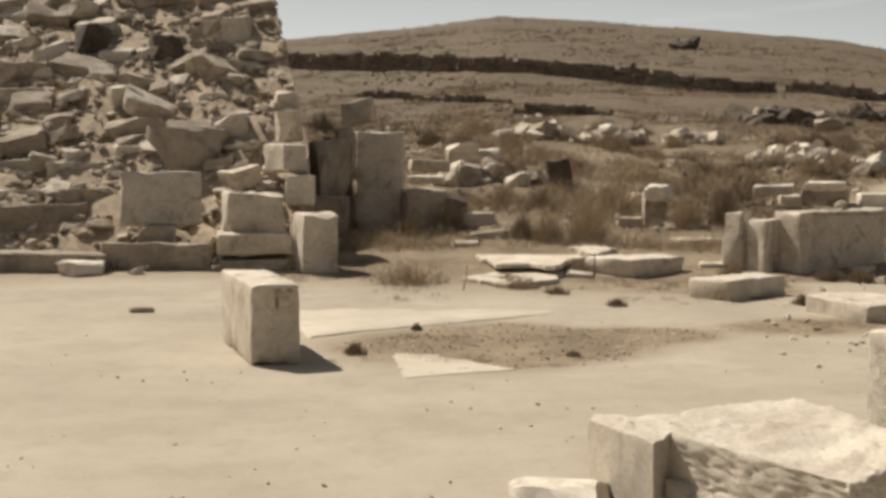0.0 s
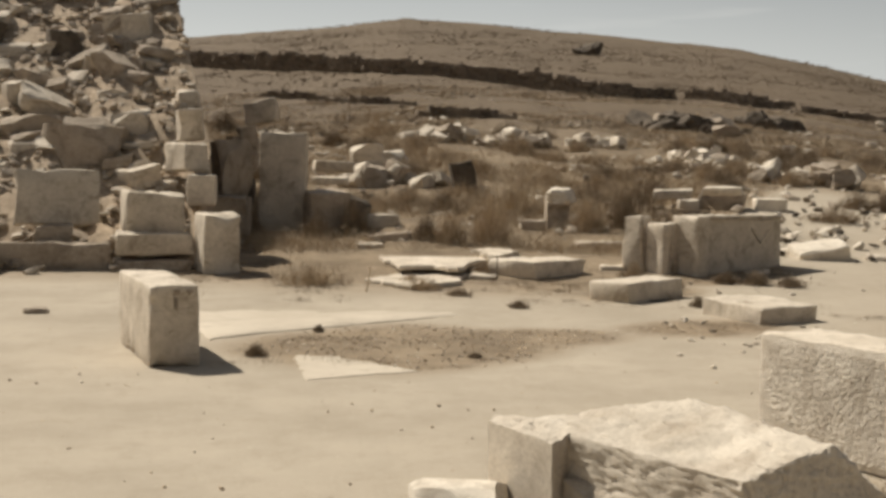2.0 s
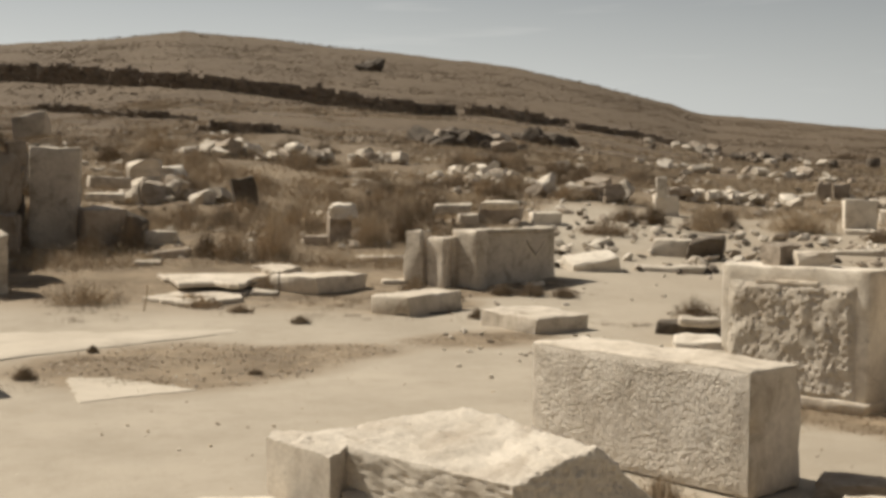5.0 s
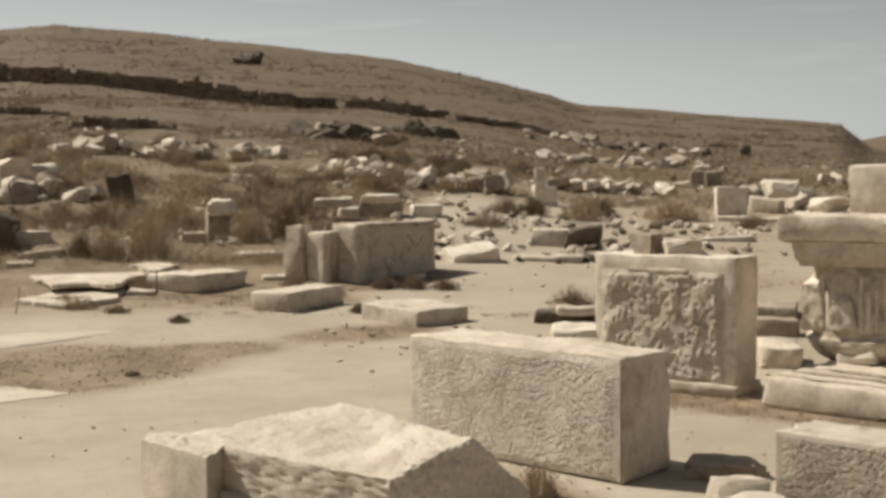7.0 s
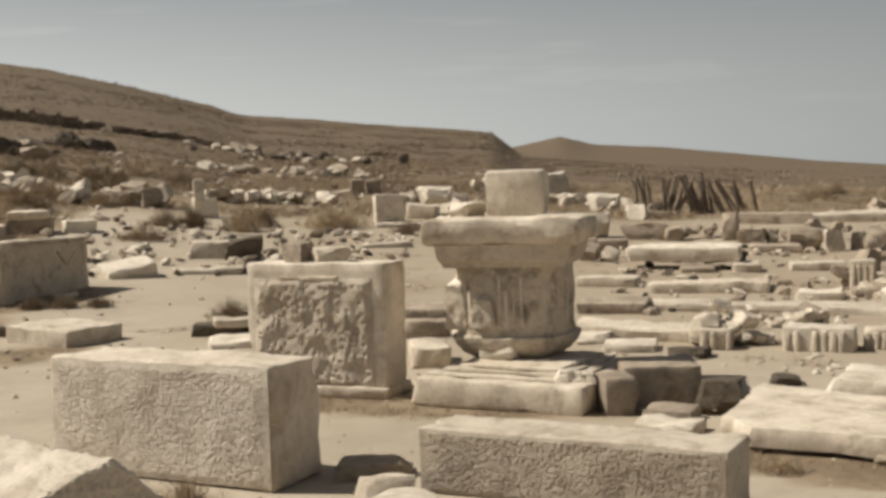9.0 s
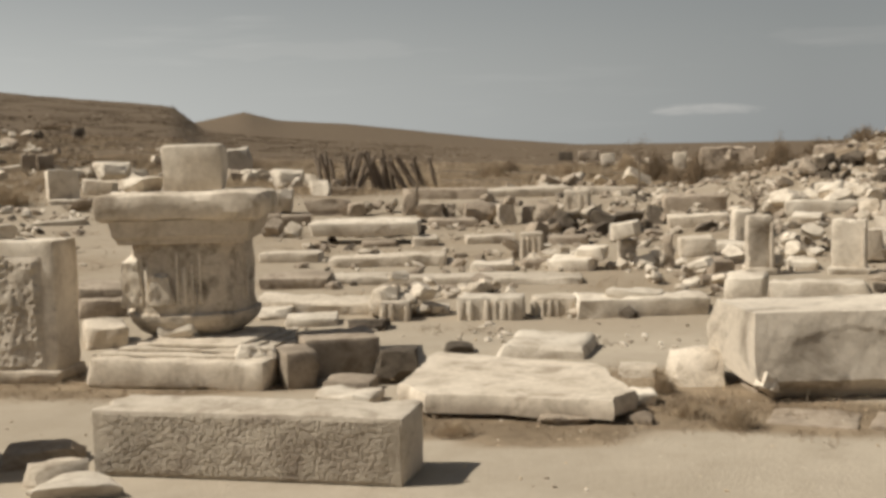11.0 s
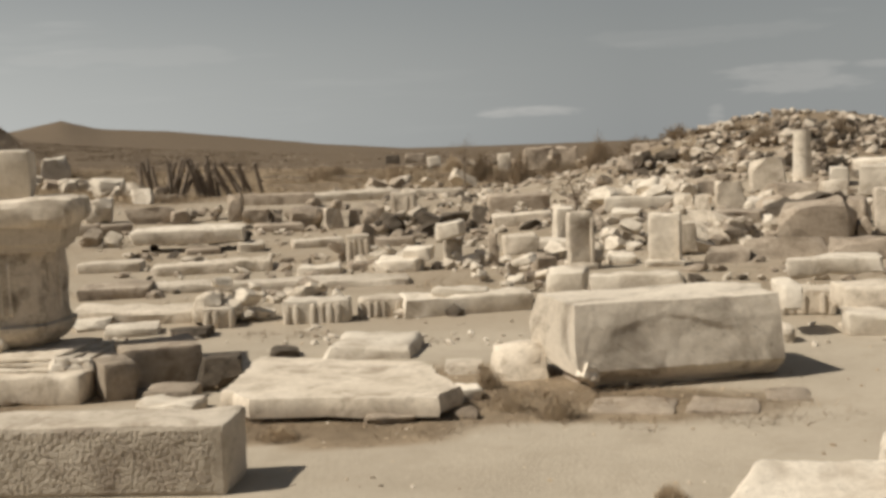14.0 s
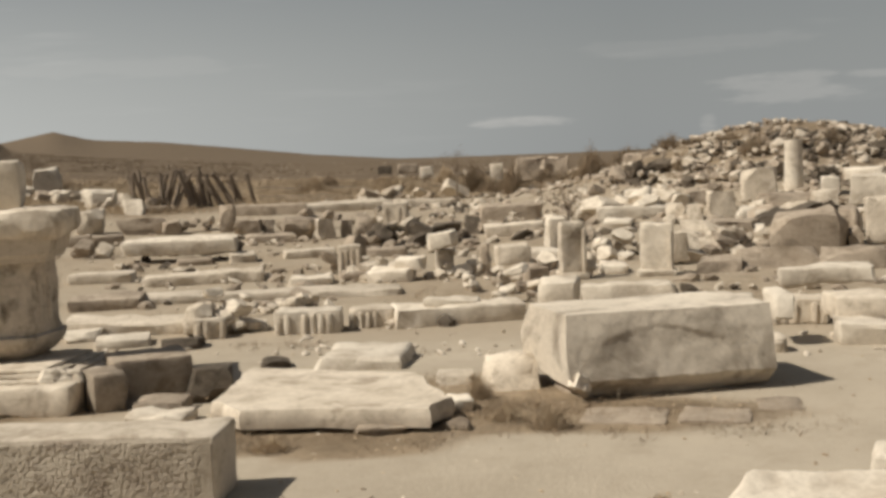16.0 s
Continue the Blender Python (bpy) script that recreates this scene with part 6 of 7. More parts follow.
pile(23.1, 17.1, 1.2, 0.7, -53, 16, 0.26, (GREY, GREY, DARK, MARBLE,), 'low heap of broken stones', 35, high=0.4)
pile(14.0, 7.9, 0.6, 0.4, -60, 16, 0.15, (MARBLE, PALE,), 'scatter of small broken stones', 36, high=0.4)
pile(14.3, 6.5, 0.6, 0.4, -65, 16, 0.16, (PALE, MARBLE,), 'scatter of small broken stones', 37, high=0.4)
pile(16.8, 6.9, 0.8, 0.5, -67, 22, 0.2, (PALE, MARBLE,), 'low heap of broken stones', 38, high=0.4)
pile(21.3, 11.1, 1.2, 0.7, -62, 20, 0.15, (GREY, GREY, DARK, MARBLE,), 'low heap of broken stones', 39, high=0.4)
pile(23.3, 9.5, 1.4, 0.8, -67, 24, 0.32, (PALE, MARBLE,), 'low heap of white broken stones', 40, high=0.4)
pile(21.9, 20.1, 1.5, 0.9, -47, 16, 0.2, (GREY, MARBLE,), 'low heap of field stones', 41, high=0.4)
pile(10.4, 8.2, 0.7, 0.4, -51, 14, 0.12, (MARBLE, PALE,), 'scatter of small broken stones', 42, high=0.4)
pile(28.1, 9.6, 1.4, 0.8, -71, 40, 0.2, (GREY, GREY, DARK, MARBLE,), 'heap of rubble on the mound', 43, high=0.4)
pile(30.4, 7.7, 1.9, 1.2, -76, 80, 0.2, (GREY, GREY, DARK, MARBLE,), 'heap of rubble on the mound', 44, high=0.4)
pile(31.4, 6.3, 1.2, 0.7, -78, 40, 0.2, (GREY, GREY, DARK, MARBLE,), 'heap of rubble on the mound', 45, high=0.4)
pile(74.9, 41.6, 5.3, 3.2, -61, 30, 0.45, (GREY, GREY, DARK, MARBLE,), 'distant line of rubble', 46, high=0.4)
pile(34.3, 42.0, 2.0, 1.2, -39, 16, 0.4, (PALE, MARBLE,), 'pile of broken marble', 47, high=0.4)
pile(17.6, 36.3, 2.0, 1.2, -26, 24, 0.42, (MARBLE, PALE, GREY,), 'scatter of pale broken stones', 48, high=0.4)
pile(36.0, 23.3, 2.7, 1.6, -57, 18, 0.5, (MARBLE, GREY,), 'scatter of grey broken stones', 49, high=0.4)
pile(13.7, 9.3, 0.5, 0.3, -55, 12, 0.15, (MARBLE, PALE,), 'scatter of small broken stones', 50, high=0.4)
pile(9.0, 7.8, 0.4, 0.3, -48, 14, 0.14, (MARBLE, PALE,), 'scatter of small broken stones', 51, high=0.4)
pile(16.0, 15.8, 1.4, 0.8, -45, 16, 0.2, (MARBLE, GREY,), 'scatter of small broken stones', 52, high=0.4)
pile(-4.1, 18.0, 1.7, 1.0, 13, 40, 0.14, (GREY, MARBLE,), "scatter of small stones at the heap's foot", 53, high=0.4)
stick(0.13, 15.30, 0.33, 0.06, 0.012, STRAW, 'pale bent dry stalk standing at the court edge', 'bent_stalk')
stick(11.29, 26.35, 0.91, 0.0, 0.014, WOOD, 'thin dark wooden stake in the ground')
stick(1.97, 16.79, 0.35, 0.0, 0.014, WOOD, 'thin dark wooden stake in the ground')
stick(16.74, 9.12, 0.31, 0.0, 0.014, WOOD, 'thin dark wooden stake in the ground')
stick(14.22, 7.68, 0.34, 0.0, 0.014, WOOD, 'thin dark wooden stake in the ground')
# its dark colour also stands in for the shadow in the hole
rock(6.58, 5.72, -0.04, 0.34, 0.40, 0.24, -48.3, DARK, 'dark stone deepening the shade of a hollow')
# broken paving along the edge of the field
flat_stone([(0.3, 19.32), (0.7, 20.66), (1.32, 21.09), (1.98, 20.5), (2.18, 18.58), (1.71, 17.69), (1.43, 16.61), (1.04, 17.09), (0.64, 16.9)], 0.19, 0.07, MARBLE, 'large flat broken slab with a layered edge', 290, 'paving_slab', 0.05)
flat_stone([(0.14, 16.37), (0.82, 17.42), (1.61, 17.23), (1.38, 16.04), (0.71, 15.43)], 0.06, 0.07, MARBLE, 'thin broken slab on the ground', 292, 'paving_slab', 0.05)
flat_stone([(1.89, 19.13), (2.3, 19.94), (2.56, 18.86), (2.06, 17.67)], 0.24, 0.1, MARBLE, 'small broken slab in the grass', 293, 'paving_slab', 0.05)

# ---- dry plants ----


def blades(name, spots, mat, label, seed, cat="dry grass", lift=ground_z):
    """Thin dry blades in tufts, one mesh. Each spot: x, y, blade height, spread, number of blades."""
    rnd = random.Random(seed)
    verts, faces = [], []
    for x, y, high, wide, count in spots:
        z = lift(x, y) - 0.03
        thick = max(0.0022, 0.00019 * math.hypot(x, y))
        for _ in range(count):
            a, q = rnd.uniform(0, 6.283), rnd.random() ** 0.5
            bx, by = x + wide * q * math.cos(a), y + wide * q * math.sin(a)
            h = high * rnd.uniform(0.35, 1.1) * (1.15 - 0.5 * q)
            t, lean = rnd.uniform(0, 6.283), h * rnd.uniform(0.3, 1.6)
            lx, ly = lean * math.cos(t), lean * math.sin(t)
            c = rnd.uniform(0, 3.142)
            dx, dy = thick * math.cos(c), thick * math.sin(c)
            n = len(verts)
            verts += [(bx - dx, by - dy, z), (bx + dx, by + dy, z), (bx + dx * 0.7 + lx * 0.35, by + dy * 0.7 + ly * 0.35, z + h * 0.6),
                      (bx - dx * 0.7 + lx * 0.35, by - dy * 0.7 + ly * 0.35, z + h * 0.6), (bx + lx, by + ly, z + h)]
            faces += [(n, n + 1, n + 2, n + 3), (n + 3, n + 2, n + 4)]
    mesh = bpy.data.meshes.new(name)
    mesh.from_pydata(verts, [], faces)
    mesh.materials.append(mat)
    return tagged(new(name, mesh), label, cat, kind="stuff")


def meadow(count):
    rnd = random.Random(9)
    straw, brush = [], []
    while len(straw) < count:
        r = 9.0 * (90 / 9.0) ** rnd.random()
        a = rnd.uniform(-24, 88)
        x, y = r * math.sin(radians(a)), r * math.cos(radians(a))
        g = turf_at(x, y)
        if g < 0.3 or rnd.random() > g * g or (x < heap_edge(y) and 16 < y < 29) or (a > 66 and r < 70):
            continue
        clump = noise.noise((x * 0.3, y * 0.3, 0.0)) + 0.5 * noise.noise((x * 0.9, y * 0.9, 5.0))
        if clump < 0.0 and rnd.random() < 0.8:
            continue
        court = r < 19.5 or (a > 20 and r < 34)
        high = rnd.uniform(0.03, 0.09) if court else rnd.uniform(0.12, 0.30) * (1 + 1.5 * max(0.0, clump))
        if 20 < r < 48 and a < 14:
            high *= 1.2
        spot = (x, y, high, 0.16 if court else 0.30 + 0.008 * r, 14 if court else 26)
        (brush if rnd.random() < 0.18 and not court else straw).append(spot)
    return straw, brush


STRAW_SPOTS, BRUSH_SPOTS = meadow(14500)
rnd = random.Random(77)
while len(STRAW_SPOTS) < 16100:
    r, a = 6.0 * (36 / 6.0) ** rnd.random(), rnd.uniform(16, 86)
    x, y = r * math.sin(radians(a)), r * math.cos(radians(a))
    if turf_at(x, y) > 0.2 and noise.noise((x * 0.7, y * 0.7, 3.0)) + rnd.uniform(-0.35, 0.25) > 0:
        (BRUSH_SPOTS if rnd.random() < 0.3 else STRAW_SPOTS).append((x, y, rnd.uniform(0.04, 0.13), 0.12, 12))
blades("dry_grass", STRAW_SPOTS, STRAW, "dry straw-coloured grass over the field and hillside", 1)
blades("dry_brush", BRUSH_SPOTS, BRUSH, "dark dry brush among the grass", 2, "brush")


def scrub(name, count, r0, r1, small, large, mat, seed, label):
    """Low cushions of thorny scrub over the hillside: uneven domes in one mesh."""
    rnd = random.Random(seed)
    verts, faces = [], []
    for _ in range(count):
        r = (r0 * r0 + (r1 * r1 - r0 * r0) * rnd.random()) ** 0.5
        a = rnd.uniform(-22, 62)
        x, y = r * math.sin(radians(a)), r * math.cos(radians(a))
        if noise.noise((x * 0.03, y * 0.03, 2.0)) + rnd.uniform(-0.4, 0.4) < 0:
            continue
        z, s, n = ground_z(x, y), rnd.uniform(small, large), len(verts)
        for ring, (f, up) in enumerate(((1.0, -0.1), (0.85, 0.3), (0.45, 0.6))):
            for k in range(7):
                t = 6.283 * k / 7 + ring * 0.4
                q = s * f * rnd.uniform(0.7, 1.25)
                verts.append((x + q * math.cos(t), y + q * math.sin(t), z + s * up * rnd.uniform(0.7, 1.3)))
        verts.append((x, y, z + s * 0.66))
        for ring in range(2):
            for k in range(7):
                p, q = n + ring * 7 + k, n + ring * 7 + (k + 1) % 7
                faces.append((p, q, q + 7, p + 7))
        for k in range(7):
            faces.append((n + 14 + k, n + 14 + (k + 1) % 7, n + 21))
    mesh = bpy.data.meshes.new(name)
    mesh.from_pydata(verts, [], faces)
    mesh.materials.append(mat)
    return tagged(new(name, mesh), label, "scrub", kind="stuff")


rnd = random.Random(14)
HILL_GRASS = []
while len(HILL_GRASS) < 7000:
    r, a = (50 ** 2 + (220 ** 2 - 50 ** 2) * rnd.random() ** 1.6) ** 0.5, rnd.uniform(-14, 50)
    x, y = r * math.sin(radians(a)), r * math.cos(radians(a))
    if noise.noise((x * 0.08, y * 0.08, 6.0)) + rnd.uniform(-0.3, 0.4) > 0:
        HILL_GRASS.append((x, y, rnd.uniform(0.15, 0.4), 0.5 + 0.004 * r, 14))
blades("hill_grass", HILL_GRASS, HILL_BRUSH, "dry brown grass over the upper hillside", 3)
scrub("hill_scrub", 16000, 55, 268, 0.06, 0.24, HILL_BRUSH, 5, "low dark scrub dotted over the brown hillside")
scrub("hill_stones", 1500, 60, 265, 0.08, 0.22, GREY, 6, "grey stones dotted over the brown hillside")


def shrub(x, y, w, h, mat, seed, label="dry brown tussock among the stones", name="dry_tussock", leaves=0):
    """A dry tussock: a fan of thin stalks with seed heads, and a dense tangle at its foot."""
    rnd = random.Random(seed)
    base = empty(name, x, y, ground_z(x, y))
    tagged(base, label, "tussock", "dry tussocks")
    far = math.hypot(x, y)
    thick = max(0.0018, 0.00020 * far)

    def stalk(bm, foot, tip, t):
        mid = foot.lerp(tip, 0.55) + Vector((0, 0, 0.10 * (tip - foot).length))
        c = rnd.uniform(0, 3.14)
        d = Vector((math.cos(c), math.sin(c), 0)) * t
        v = [bm.verts.new(q) for q in (foot - d, foot + d, mid + d * 0.8, mid - d * 0.8, tip)]
        bm.faces.new(v[:4])
        bm.faces.new((v[3], v[2], v[4]))

    bm = bmesh.new()
    for _ in range(420):
        a, q = rnd.uniform(0, 6.283), rnd.random() ** 0.6
        foot = Vector((math.cos(a) * q * w * 0.3, math.sin(a) * q * w * 0.3, -0.02))
        b = a + rnd.uniform(-0.8, 0.8)
        out = q * w * rnd.uniform(0.3, 0.6)
        lump = 1 + 0.3 * noise.noise((math.cos(b) * 1.7 + seed, math.sin(b) * 1.7, q * 2))
        tip = Vector((math.cos(b) * out, math.sin(b) * out, h * lump * rnd.uniform(0.35, 0.95) * (1.08 - 0.75 * q * q)))
        stalk(bm, foot, tip, thick)
    tagged(part("stalk_fan", bm, mat, base), kind="stuff")
    bm = bmesh.new()
    for _ in range(640):
        a, q, e = rnd.uniform(0, 6.283), rnd.random() ** 0.5, rnd.random()
        lump = 1 + 0.3 * noise.noise((math.cos(a) * 1.7 + seed, math.sin(a) * 1.7, q * 2))
        p = Vector((math.cos(a) * q * w * 0.5 * lump, math.sin(a) * q * w * 0.5 * lump, h * 0.78 * lump * e * (1 - 0.8 * q * q)))
        u = Vector((rnd.gauss(0, 1), rnd.gauss(0, 1), rnd.gauss(0.4, 0.8))).normalized() * rnd.uniform(0.03, 0.09) * (w + h)
        stalk(bm, p, p + u, thick * 1.1)
    tagged(part("tangle", bm, BRUSH if seed % 3 else mat, base), kind="stuff")
    return base


def small_tree(x, y, high, wide, seed):
    """A thin dry tree: a bare trunk with limbs and a loose twiggy crown."""
    rnd = random.Random(seed)
    base = empty("small_tree", x, y, ground_z(x, y))
    tagged(base, "thin dry little tree with a sparse brown crown", "tree")

    def limb(bm, p, q, a, b):
        u = (q - p).normalized().orthogonal()
        v = (q - p).normalized().cross(u)
        low = [bm.verts.new(p + (u * math.cos(k * 1.257) + v * math.sin(k * 1.257)) * a) for k in range(5)]
        top = [bm.verts.new(q + (u * math.cos(k * 1.257) + v * math.sin(k * 1.257)) * b) for k in range(5)]
        for k in range(5):
            bm.faces.new((low[k], low[(k + 1) % 5], top[(k + 1) % 5], top[k]))

    bm = bmesh.new()
    fork = Vector((0.02, 0, high * 0.6))
    limb(bm, Vector((0, 0, -0.05)), fork, 0.028, 0.018)
    tips = []
    for _ in range(8):
        tip = fork + Vector((rnd.gauss(0, wide * 0.35), rnd.gauss(0, wide * 0.35), high * rnd.uniform(0.12, 0.4)))
        limb(bm, fork, tip, 0.012, 0.004)
        tips.append(tip)
    part("trunk", bm, WOOD, base)
    bm = bmesh.new()
    for _ in range(420):
        tip = rnd.choice(tips)
        p = tip + Vector((rnd.gauss(0, wide * 0.16), rnd.gauss(0, wide * 0.16), rnd.gauss(0, high * 0.07)))
        u = Vector((rnd.gauss(0, 1), rnd.gauss(0, 1), rnd.gauss(0, 1))).normalized() * rnd.uniform(0.012, 0.03)
        v = Vector((rnd.gauss(0, 1), rnd.gauss(0, 1), rnd.gauss(0, 1))).normalized() * 0.012
        bm.faces.new([bm.verts.new(q) for q in (p - u, p + v, p + u, p - v)])
    tagged(part("crown", bm, BRUSH, base), kind="stuff")
    return base


shrub(1.62, 20.12, 0.75, 0.79, STRAW, 1)
shrub(2.29, 20.25, 0.94, 1.11, STRAW, 2)
shrub(1.23, 20.44, 0.66, 0.61, BRUSH, 3)
shrub(4.28, 21.96, 0.93, 0.88, STRAW, 4)
shrub(5.03, 22.39, 0.85, 1.06, BRUSH, 5)
shrub(3.25, 24.05, 1.01, 0.90, STRAW, 6)
shrub(0.00, 21.30, 0.69, 0.79, BRUSH, 7)
shrub(1.86, 13.90, 0.26, 0.11, BRUSH, 8)
shrub(0.99, 10.44, 0.14, 0.05, BRUSH, 9)
shrub(-0.38, 12.05, 0.12, 0.09, BRUSH, 10)
shrub(-0.88, 10.51, 0.22, 0.14, BRUSH, 11)
shrub(3.99, 13.93, 0.27, 0.17, BRUSH, 12)
shrub(0.86, 15.55, 0.57, 0.18, STRAW, 13)
shrub(1.86, 17.30, 0.48, 0.20, STRAW, 14)
shrub(-0.63, 21.02, 0.78, 0.49, BRUSH, 15)
shrub(-1.71, 21.14, 0.39, 0.59, BRUSH, 16)
shrub(-0.59, 16.21, 1.20, 0.34, STRAW, 17)
shrub(1.31, 48.52, 2.48, 1.01, STRAW, 18)
shrub(1.77, 29.57, 1.10, 0.82, BRUSH, 19)
shrub(4.98, 29.98, 1.41, 0.63, STRAW, 20)
shrub(6.95, 27.62, 0.92, 0.79, BRUSH, 21)
shrub(6.64, 13.56, 0.64, 0.29, BRUSH, 22)
shrub(9.83, 24.34, 1.40, 0.43, BRUSH, 23)
shrub(9.82, 31.47, 1.07, 0.69, BRUSH, 24)
shrub(2.52, 5.64, 0.26, 0.24, STRAW, 25)
shrub(14.33, 27.46, 0.72, 0.58, BRUSH, 26)
shrub(15.56, 26.18, 1.70, 0.66, STRAW, 27)
shrub(5.90, 24.72, 0.94, 0.83, BRUSH, 28)
shrub(13.25, 26.41, 1.37, 0.58, STRAW, 29)
shrub(11.78, 27.66, 1.12, 0.49, BRUSH, 30)
shrub(12.37, 27.34, 0.84, 0.63, BRUSH, 31)
shrub(14.31, 28.25, 1.33, 0.66, STRAW, 32)
shrub(15.71, 26.15, 1.70, 0.64, STRAW, 33)
shrub(16.09, 23.56, 1.06, 0.40, BRUSH, 34)
shrub(6.40, 2.96, 0.29, 0.18, STRAW, 35)
shrub(6.51, 3.31, 0.24, 0.13, STRAW, 36)
shrub(7.06, 3.81, 0.19, 0.19, STRAW, 37)
shrub(5.35, 4.20, 0.28, 0.10, STRAW, 38)
shrub(5.13, 1.80, 0.16, 0.09, STRAW, 39)
shrub(9.23, 7.74, 0.67, 0.14, STRAW, 40)
shrub(44.20, 24.87, 1.65, 1.58, BRUSH, 41)
shrub(61.86, 36.78, 1.67, 1.17, STRAW, 42)
shrub(52.99, 38.73, 1.22, 0.91, BRUSH, 43)
shrub(47.95, 31.74, 2.14, 0.93, STRAW, 44)
shrub(36.14, 18.78, 0.95, 1.23, BRUSH, 45)
shrub(35.84, 15.81, 1.18, 1.18, BRUSH, 46)
shrub(28.53, 10.12, 0.70, 0.70, BRUSH, 47)
shrub(30.34, 8.84, 1.03, 0.66, BRUSH, 48)
shrub(31.49, 7.24, 0.90, 0.67, BRUSH, 49)
shrub(69.21, 35.57, 2.46, 1.27, BRUSH, 50)
shrub(41.12, 47.10, 4.07, 0.87, BRUSH, 51)
shrub(47.03, 35.26, 1.91, 0.96, STRAW, 52)
shrub(55.12, 84.76, 3.76, 0.47, BRUSH, 53)
small_tree(18.46, 8.49, 0.98, 0.5, 3)
small_tree(34.27, 19.86, 1.6, 0.5, 5)
shrub(-1.66, 21.13, 0.49, 0.34, BRUSH, 56)
shrub(-5.53, 55.49, 1.55, 1.16, BRUSH, 57)
shrub(5.06, 16.35, 0.40, 0.21, BRUSH, 58)
shrub(5.43, 16.15, 0.43, 0.25, BRUSH, 59)
shrub(5.81, 15.92, 0.43, 0.19, BRUSH, 60)
shrub(4.09, 15.82, 0.53, 0.19, STRAW, 61)
shrub(3.90, 16.81, 0.48, 0.28, STRAW, 62)
shrub(0.75, 16.15, 0.45, 0.15, STRAW, 63)
shrub(1.28, 15.00, 0.35, 0.11, BRUSH, 64)
shrub(39.34, 19.85, 1.23, 0.27, BRUSH, 65, 'dark dry bush on the rubble mound')
shrub(39.04, 18.20, 1.50, 0.31, BRUSH, 66, 'dark dry bush on the rubble mound')
shrub(38.73, 16.46, 1.46, 0.29, BRUSH, 67, 'dark dry bush on the rubble mound')
shrub(37.39, 14.45, 1.30, 0.28, BRUSH, 68, 'dark dry bush on the rubble mound')
shrub(35.07, 12.07, 1.12, 0.22, BRUSH, 69, 'dark dry bush on the rubble mound')
shrub(33.49, 10.49, 1.14, 0.21, BRUSH, 70, 'dark dry bush on the rubble mound')
shrub(32.84, 9.19, 0.95, 0.17, BRUSH, 71, 'dark dry bush on the rubble mound')
shrub(32.08, 8.17, 0.77, 0.20, BRUSH, 72, 'dark dry bush on the rubble mound')
shrub(32.27, 7.42, 0.92, 0.20, BRUSH, 73, 'dark dry bush on the rubble mound')
shrub(32.46, 6.53, 0.97, 0.18, BRUSH, 74, 'dark dry bush on the rubble mound')
shrub(28.74, 8.93, 0.70, 0.17, BRUSH, 75, 'dark dry bush on the rubble mound')
shrub(28.24, 7.06, 0.67, 0.14, BRUSH, 76, 'dark dry bush on the rubble mound')
shrub(41.41, 22.37, 1.31, 0.65, BRUSH, 77, 'dark dry bush on the skyline')
shrub(40.83, 21.33, 1.28, 0.67, BRUSH, 78, 'dark dry bush on the skyline')
shrub(40.56, 19.66, 1.46, 0.73, BRUSH, 79, 'dark dry bush on the skyline')
shrub(40.28, 17.90, 1.53, 0.69, BRUSH, 80, 'dark dry bush on the skyline')
shrub(39.02, 15.76, 1.46, 0.67, BRUSH, 81, 'dark dry bush on the skyline')
shrub(37.63, 13.82, 1.21, 0.58, BRUSH, 82, 'dark dry bush on the skyline')
rnd = random.Random(21)
HEAP_TUFTS = []
for _ in range(130):
    y = HEAP_FOOT + 0.6 + 6.5 * rnd.random()
    x = heap_edge(y) - 0.2 - 8.0 * rnd.random()
    if noise.noise((x * 0.6, y * 0.6, 12.0)) > -0.05:
        HEAP_TUFTS.append((x, y))
rnd = random.Random(58)
for k in range(70):
    az, r = rnd.uniform(-7, 24), rnd.uniform(20.5, 50)
    if az > 15 and r < 34:
        r += 16
    x, y = r * math.sin(radians(az)), r * math.cos(radians(az))
    if x < 0.4 and y < 27:
        continue
    shrub(x, y, rnd.uniform(0.7, 1.3) * (0.7 + r / 60), rnd.uniform(0.32, 0.62) * (0.7 + r / 70), STRAW if k % 3 else BRUSH, 300 + k, "low dry bush in the brown field")
EDGES = ((5.48, 4.49, 5.91, 3.34), (6.13, 3.47, 6.5, 2.46), (6.82, 3.95, 7.03, 3.32), (6.61, 2.5, 6.95, 1.56), (8.38, 6.94, 8.56, 6.27), (4.52, 7.97, 5.13, 7.29), (4.39, 7.66, 4.84, 7.15), (2.65, 6.48, 3.01, 6.1), (4.47, 8.69, 4.78, 8.33), (5.61, 4.85, 6.47, 3.92), (4.9, 6.69, 5.22, 6.34), (8.42, 5.69, 8.58, 5.12), (4.13, 16.76, 6.32, 16.19), (5.24, 13.13, 6.5, 12.75), (-1.18, 10.15, 0.42, 10.14), (-0.57, 11.47, 1.02, 11.46), (2.88, 14.62, 5.54, 13.86))
rnd = random.Random(12)
WEEDS = []
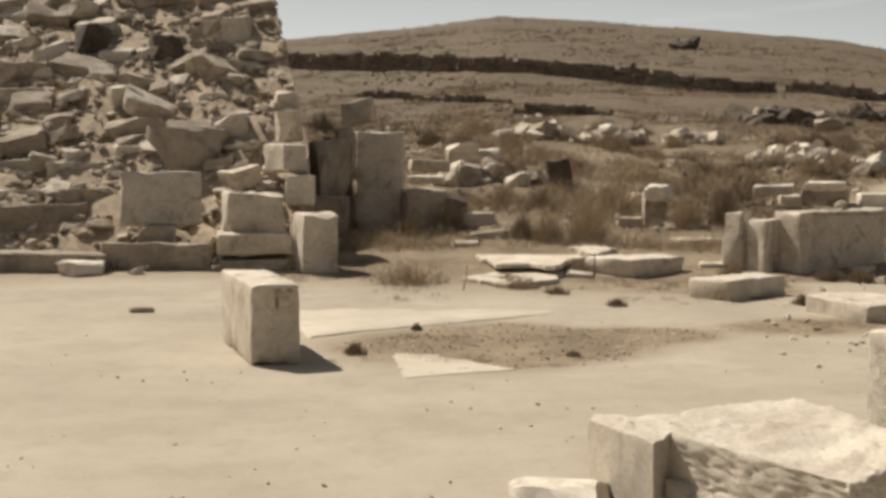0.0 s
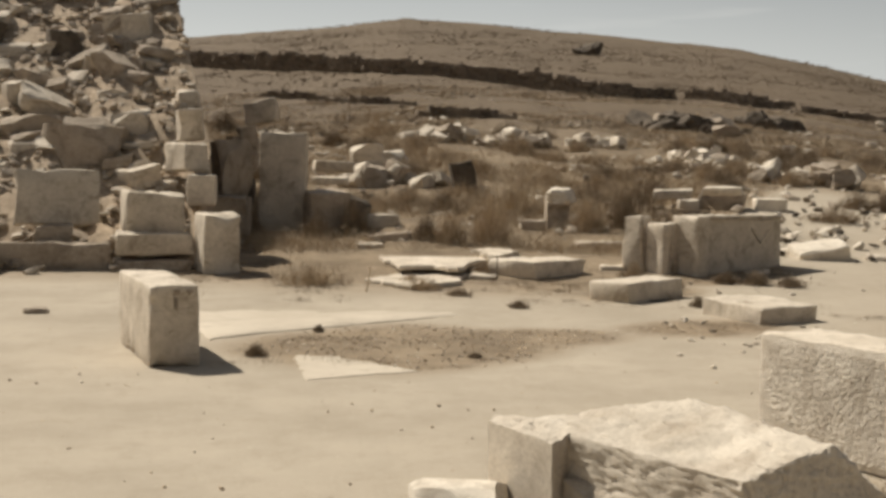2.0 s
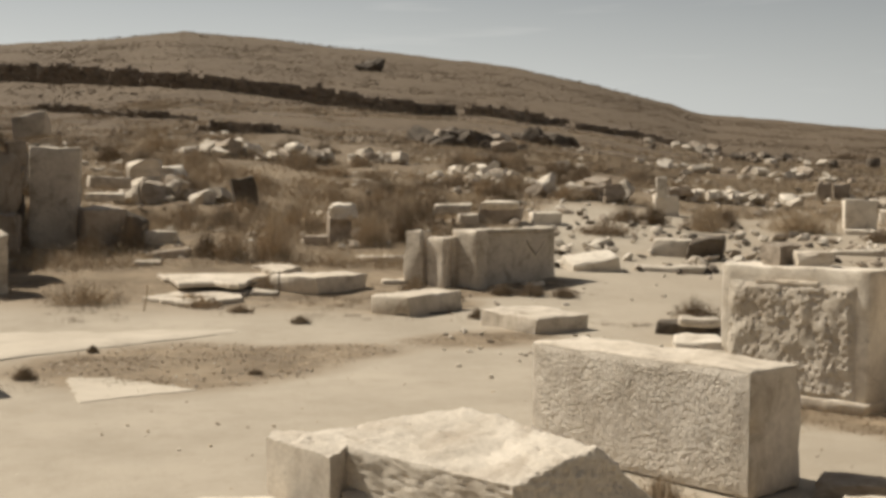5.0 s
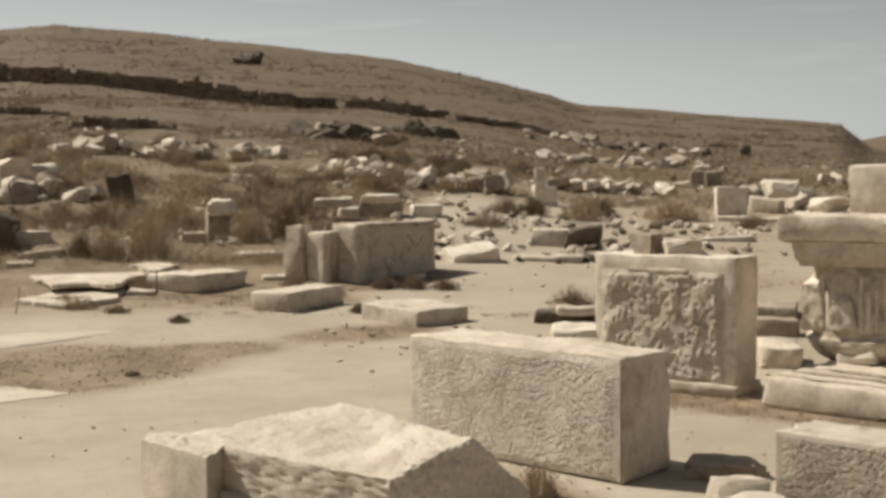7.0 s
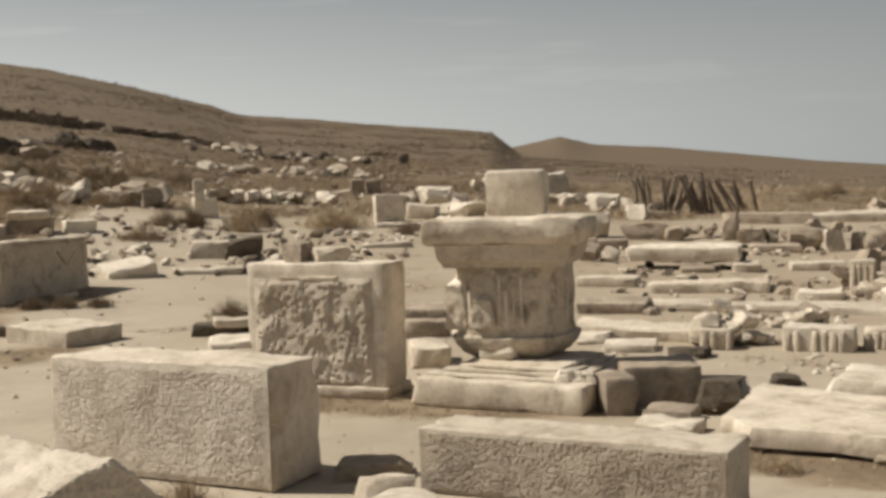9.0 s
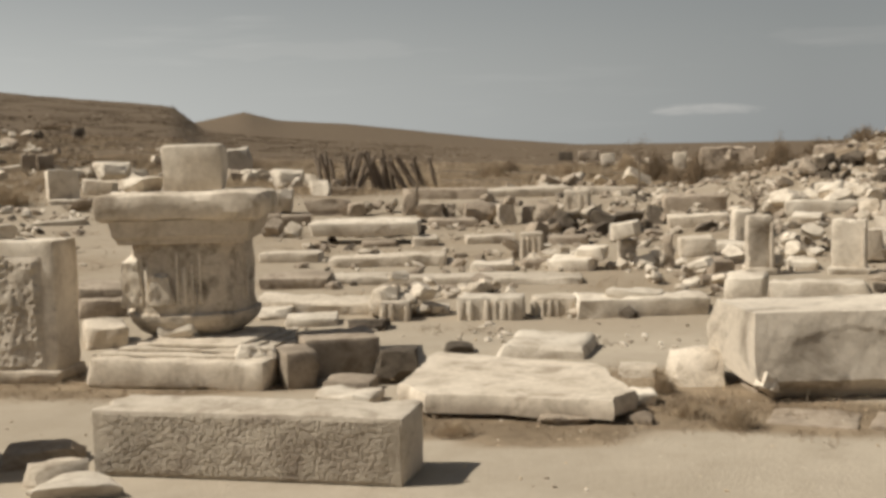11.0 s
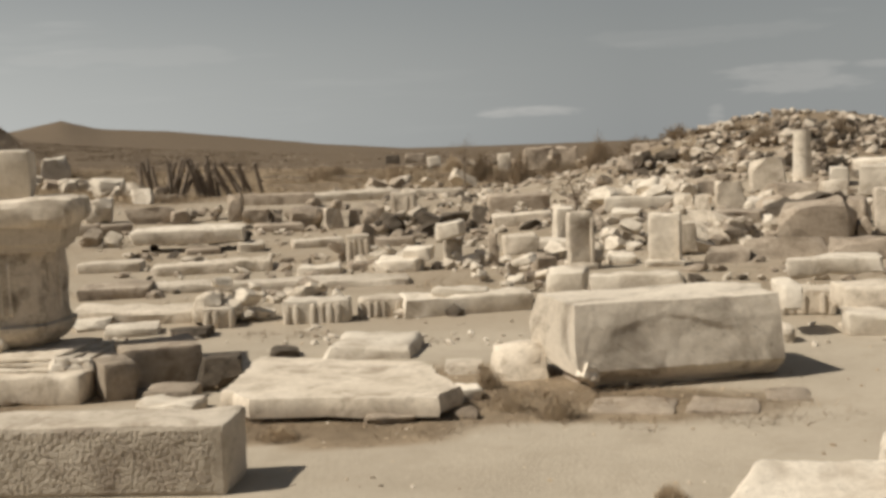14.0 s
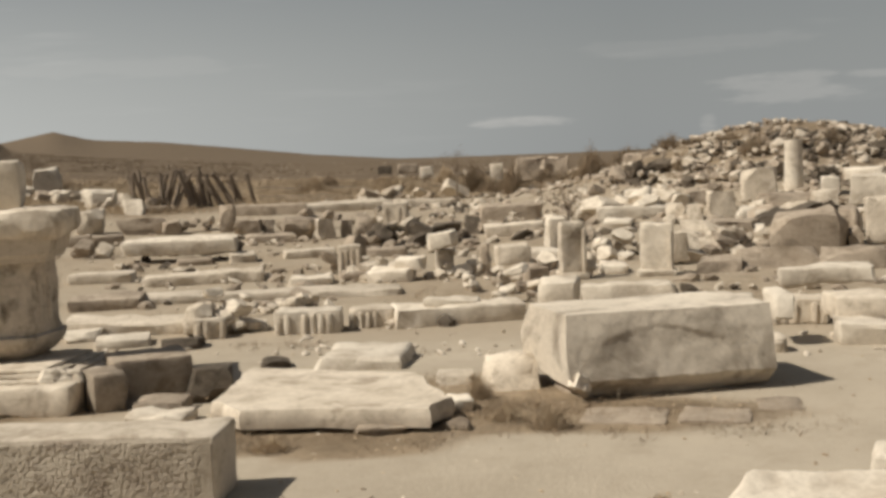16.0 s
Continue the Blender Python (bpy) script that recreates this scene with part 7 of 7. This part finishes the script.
for ax, ay, bx, by in EDGES:
    for _ in range(70):
        u = rnd.random()
        WEEDS.append((ax + (bx - ax) * u + rnd.gauss(0, 0.12), ay + (by - ay) * u + rnd.gauss(0, 0.1), rnd.uniform(0.03, 0.1), rnd.uniform(0.04, 0.12), 16))
for _ in range(900):
    x, y = rnd.uniform(-1.6, 3.2), rnd.uniform(9.4, 13.0)
    if turf_at(x, y) > 0.25 and noise.noise((x * 1.6, y * 1.6, 6.0)) + rnd.uniform(-0.4, 0.4) > 0:
        WEEDS.append((x, y, rnd.uniform(0.015, 0.05), rnd.uniform(0.04, 0.14), 18))
for _ in range(700):
    a, r = rnd.uniform(-9, 16), rnd.uniform(14.2, 18.5)
    x, y = r * math.sin(radians(a)), r * math.cos(radians(a))
    if noise.noise((x * 1.1, y * 1.1, 2.0)) + rnd.uniform(-0.3, 0.3) > 0:
        WEEDS.append((x, y, rnd.uniform(0.03, 0.12), rnd.uniform(0.08, 0.2), 18))
BED = []
for _ in range(2600):
    x, y = rnd.uniform(-1.4, 2.6), rnd.uniform(9.4, 13.0)
    if turf_at(x, y) > 0.22 and noise.noise((x * 2.1, y * 2.1, 1.0)) + rnd.uniform(-0.5, 0.3) > 0:
        BED.append((x, y, rnd.uniform(0.012, 0.035), rnd.uniform(0.04, 0.12), 14))
MAT = []
for _ in range(420):
    u, v = rnd.random(), rnd.gauss(0, 0.16)
    x, y = 6.45 + 0.75 * u + v, 3.75 - 1.15 * u + 0.6 * v
    MAT.append((x, y, rnd.uniform(0.03, 0.10), rnd.uniform(0.05, 0.12), 14))
for _ in range(260):
    u, v = rnd.random(), rnd.gauss(0, 0.10)
    x, y = 5.45 + 0.55 * u + v, 4.62 - 1.2 * u + v
    MAT.append((x, y, rnd.uniform(0.02, 0.07), rnd.uniform(0.05, 0.12), 14))
blades("dry_mat", MAT, BRUSH, "mat of low dry weeds round the fallen stones", 10, "weeds")
blades("straw_litter", BED, STRAW, "pale straw litter on the worn bed of the court", 9, "straw")
blades("heap_grass", [(x, y, 0.22, 0.22, 26) for x, y in HEAP_TUFTS], STRAW, "dry tufts of grass between the fallen stones", 8, lift=heap_z)
blades("low_weeds", WEEDS, BRUSH, "low dry weeds along the stones and the path", 5, "weeds")
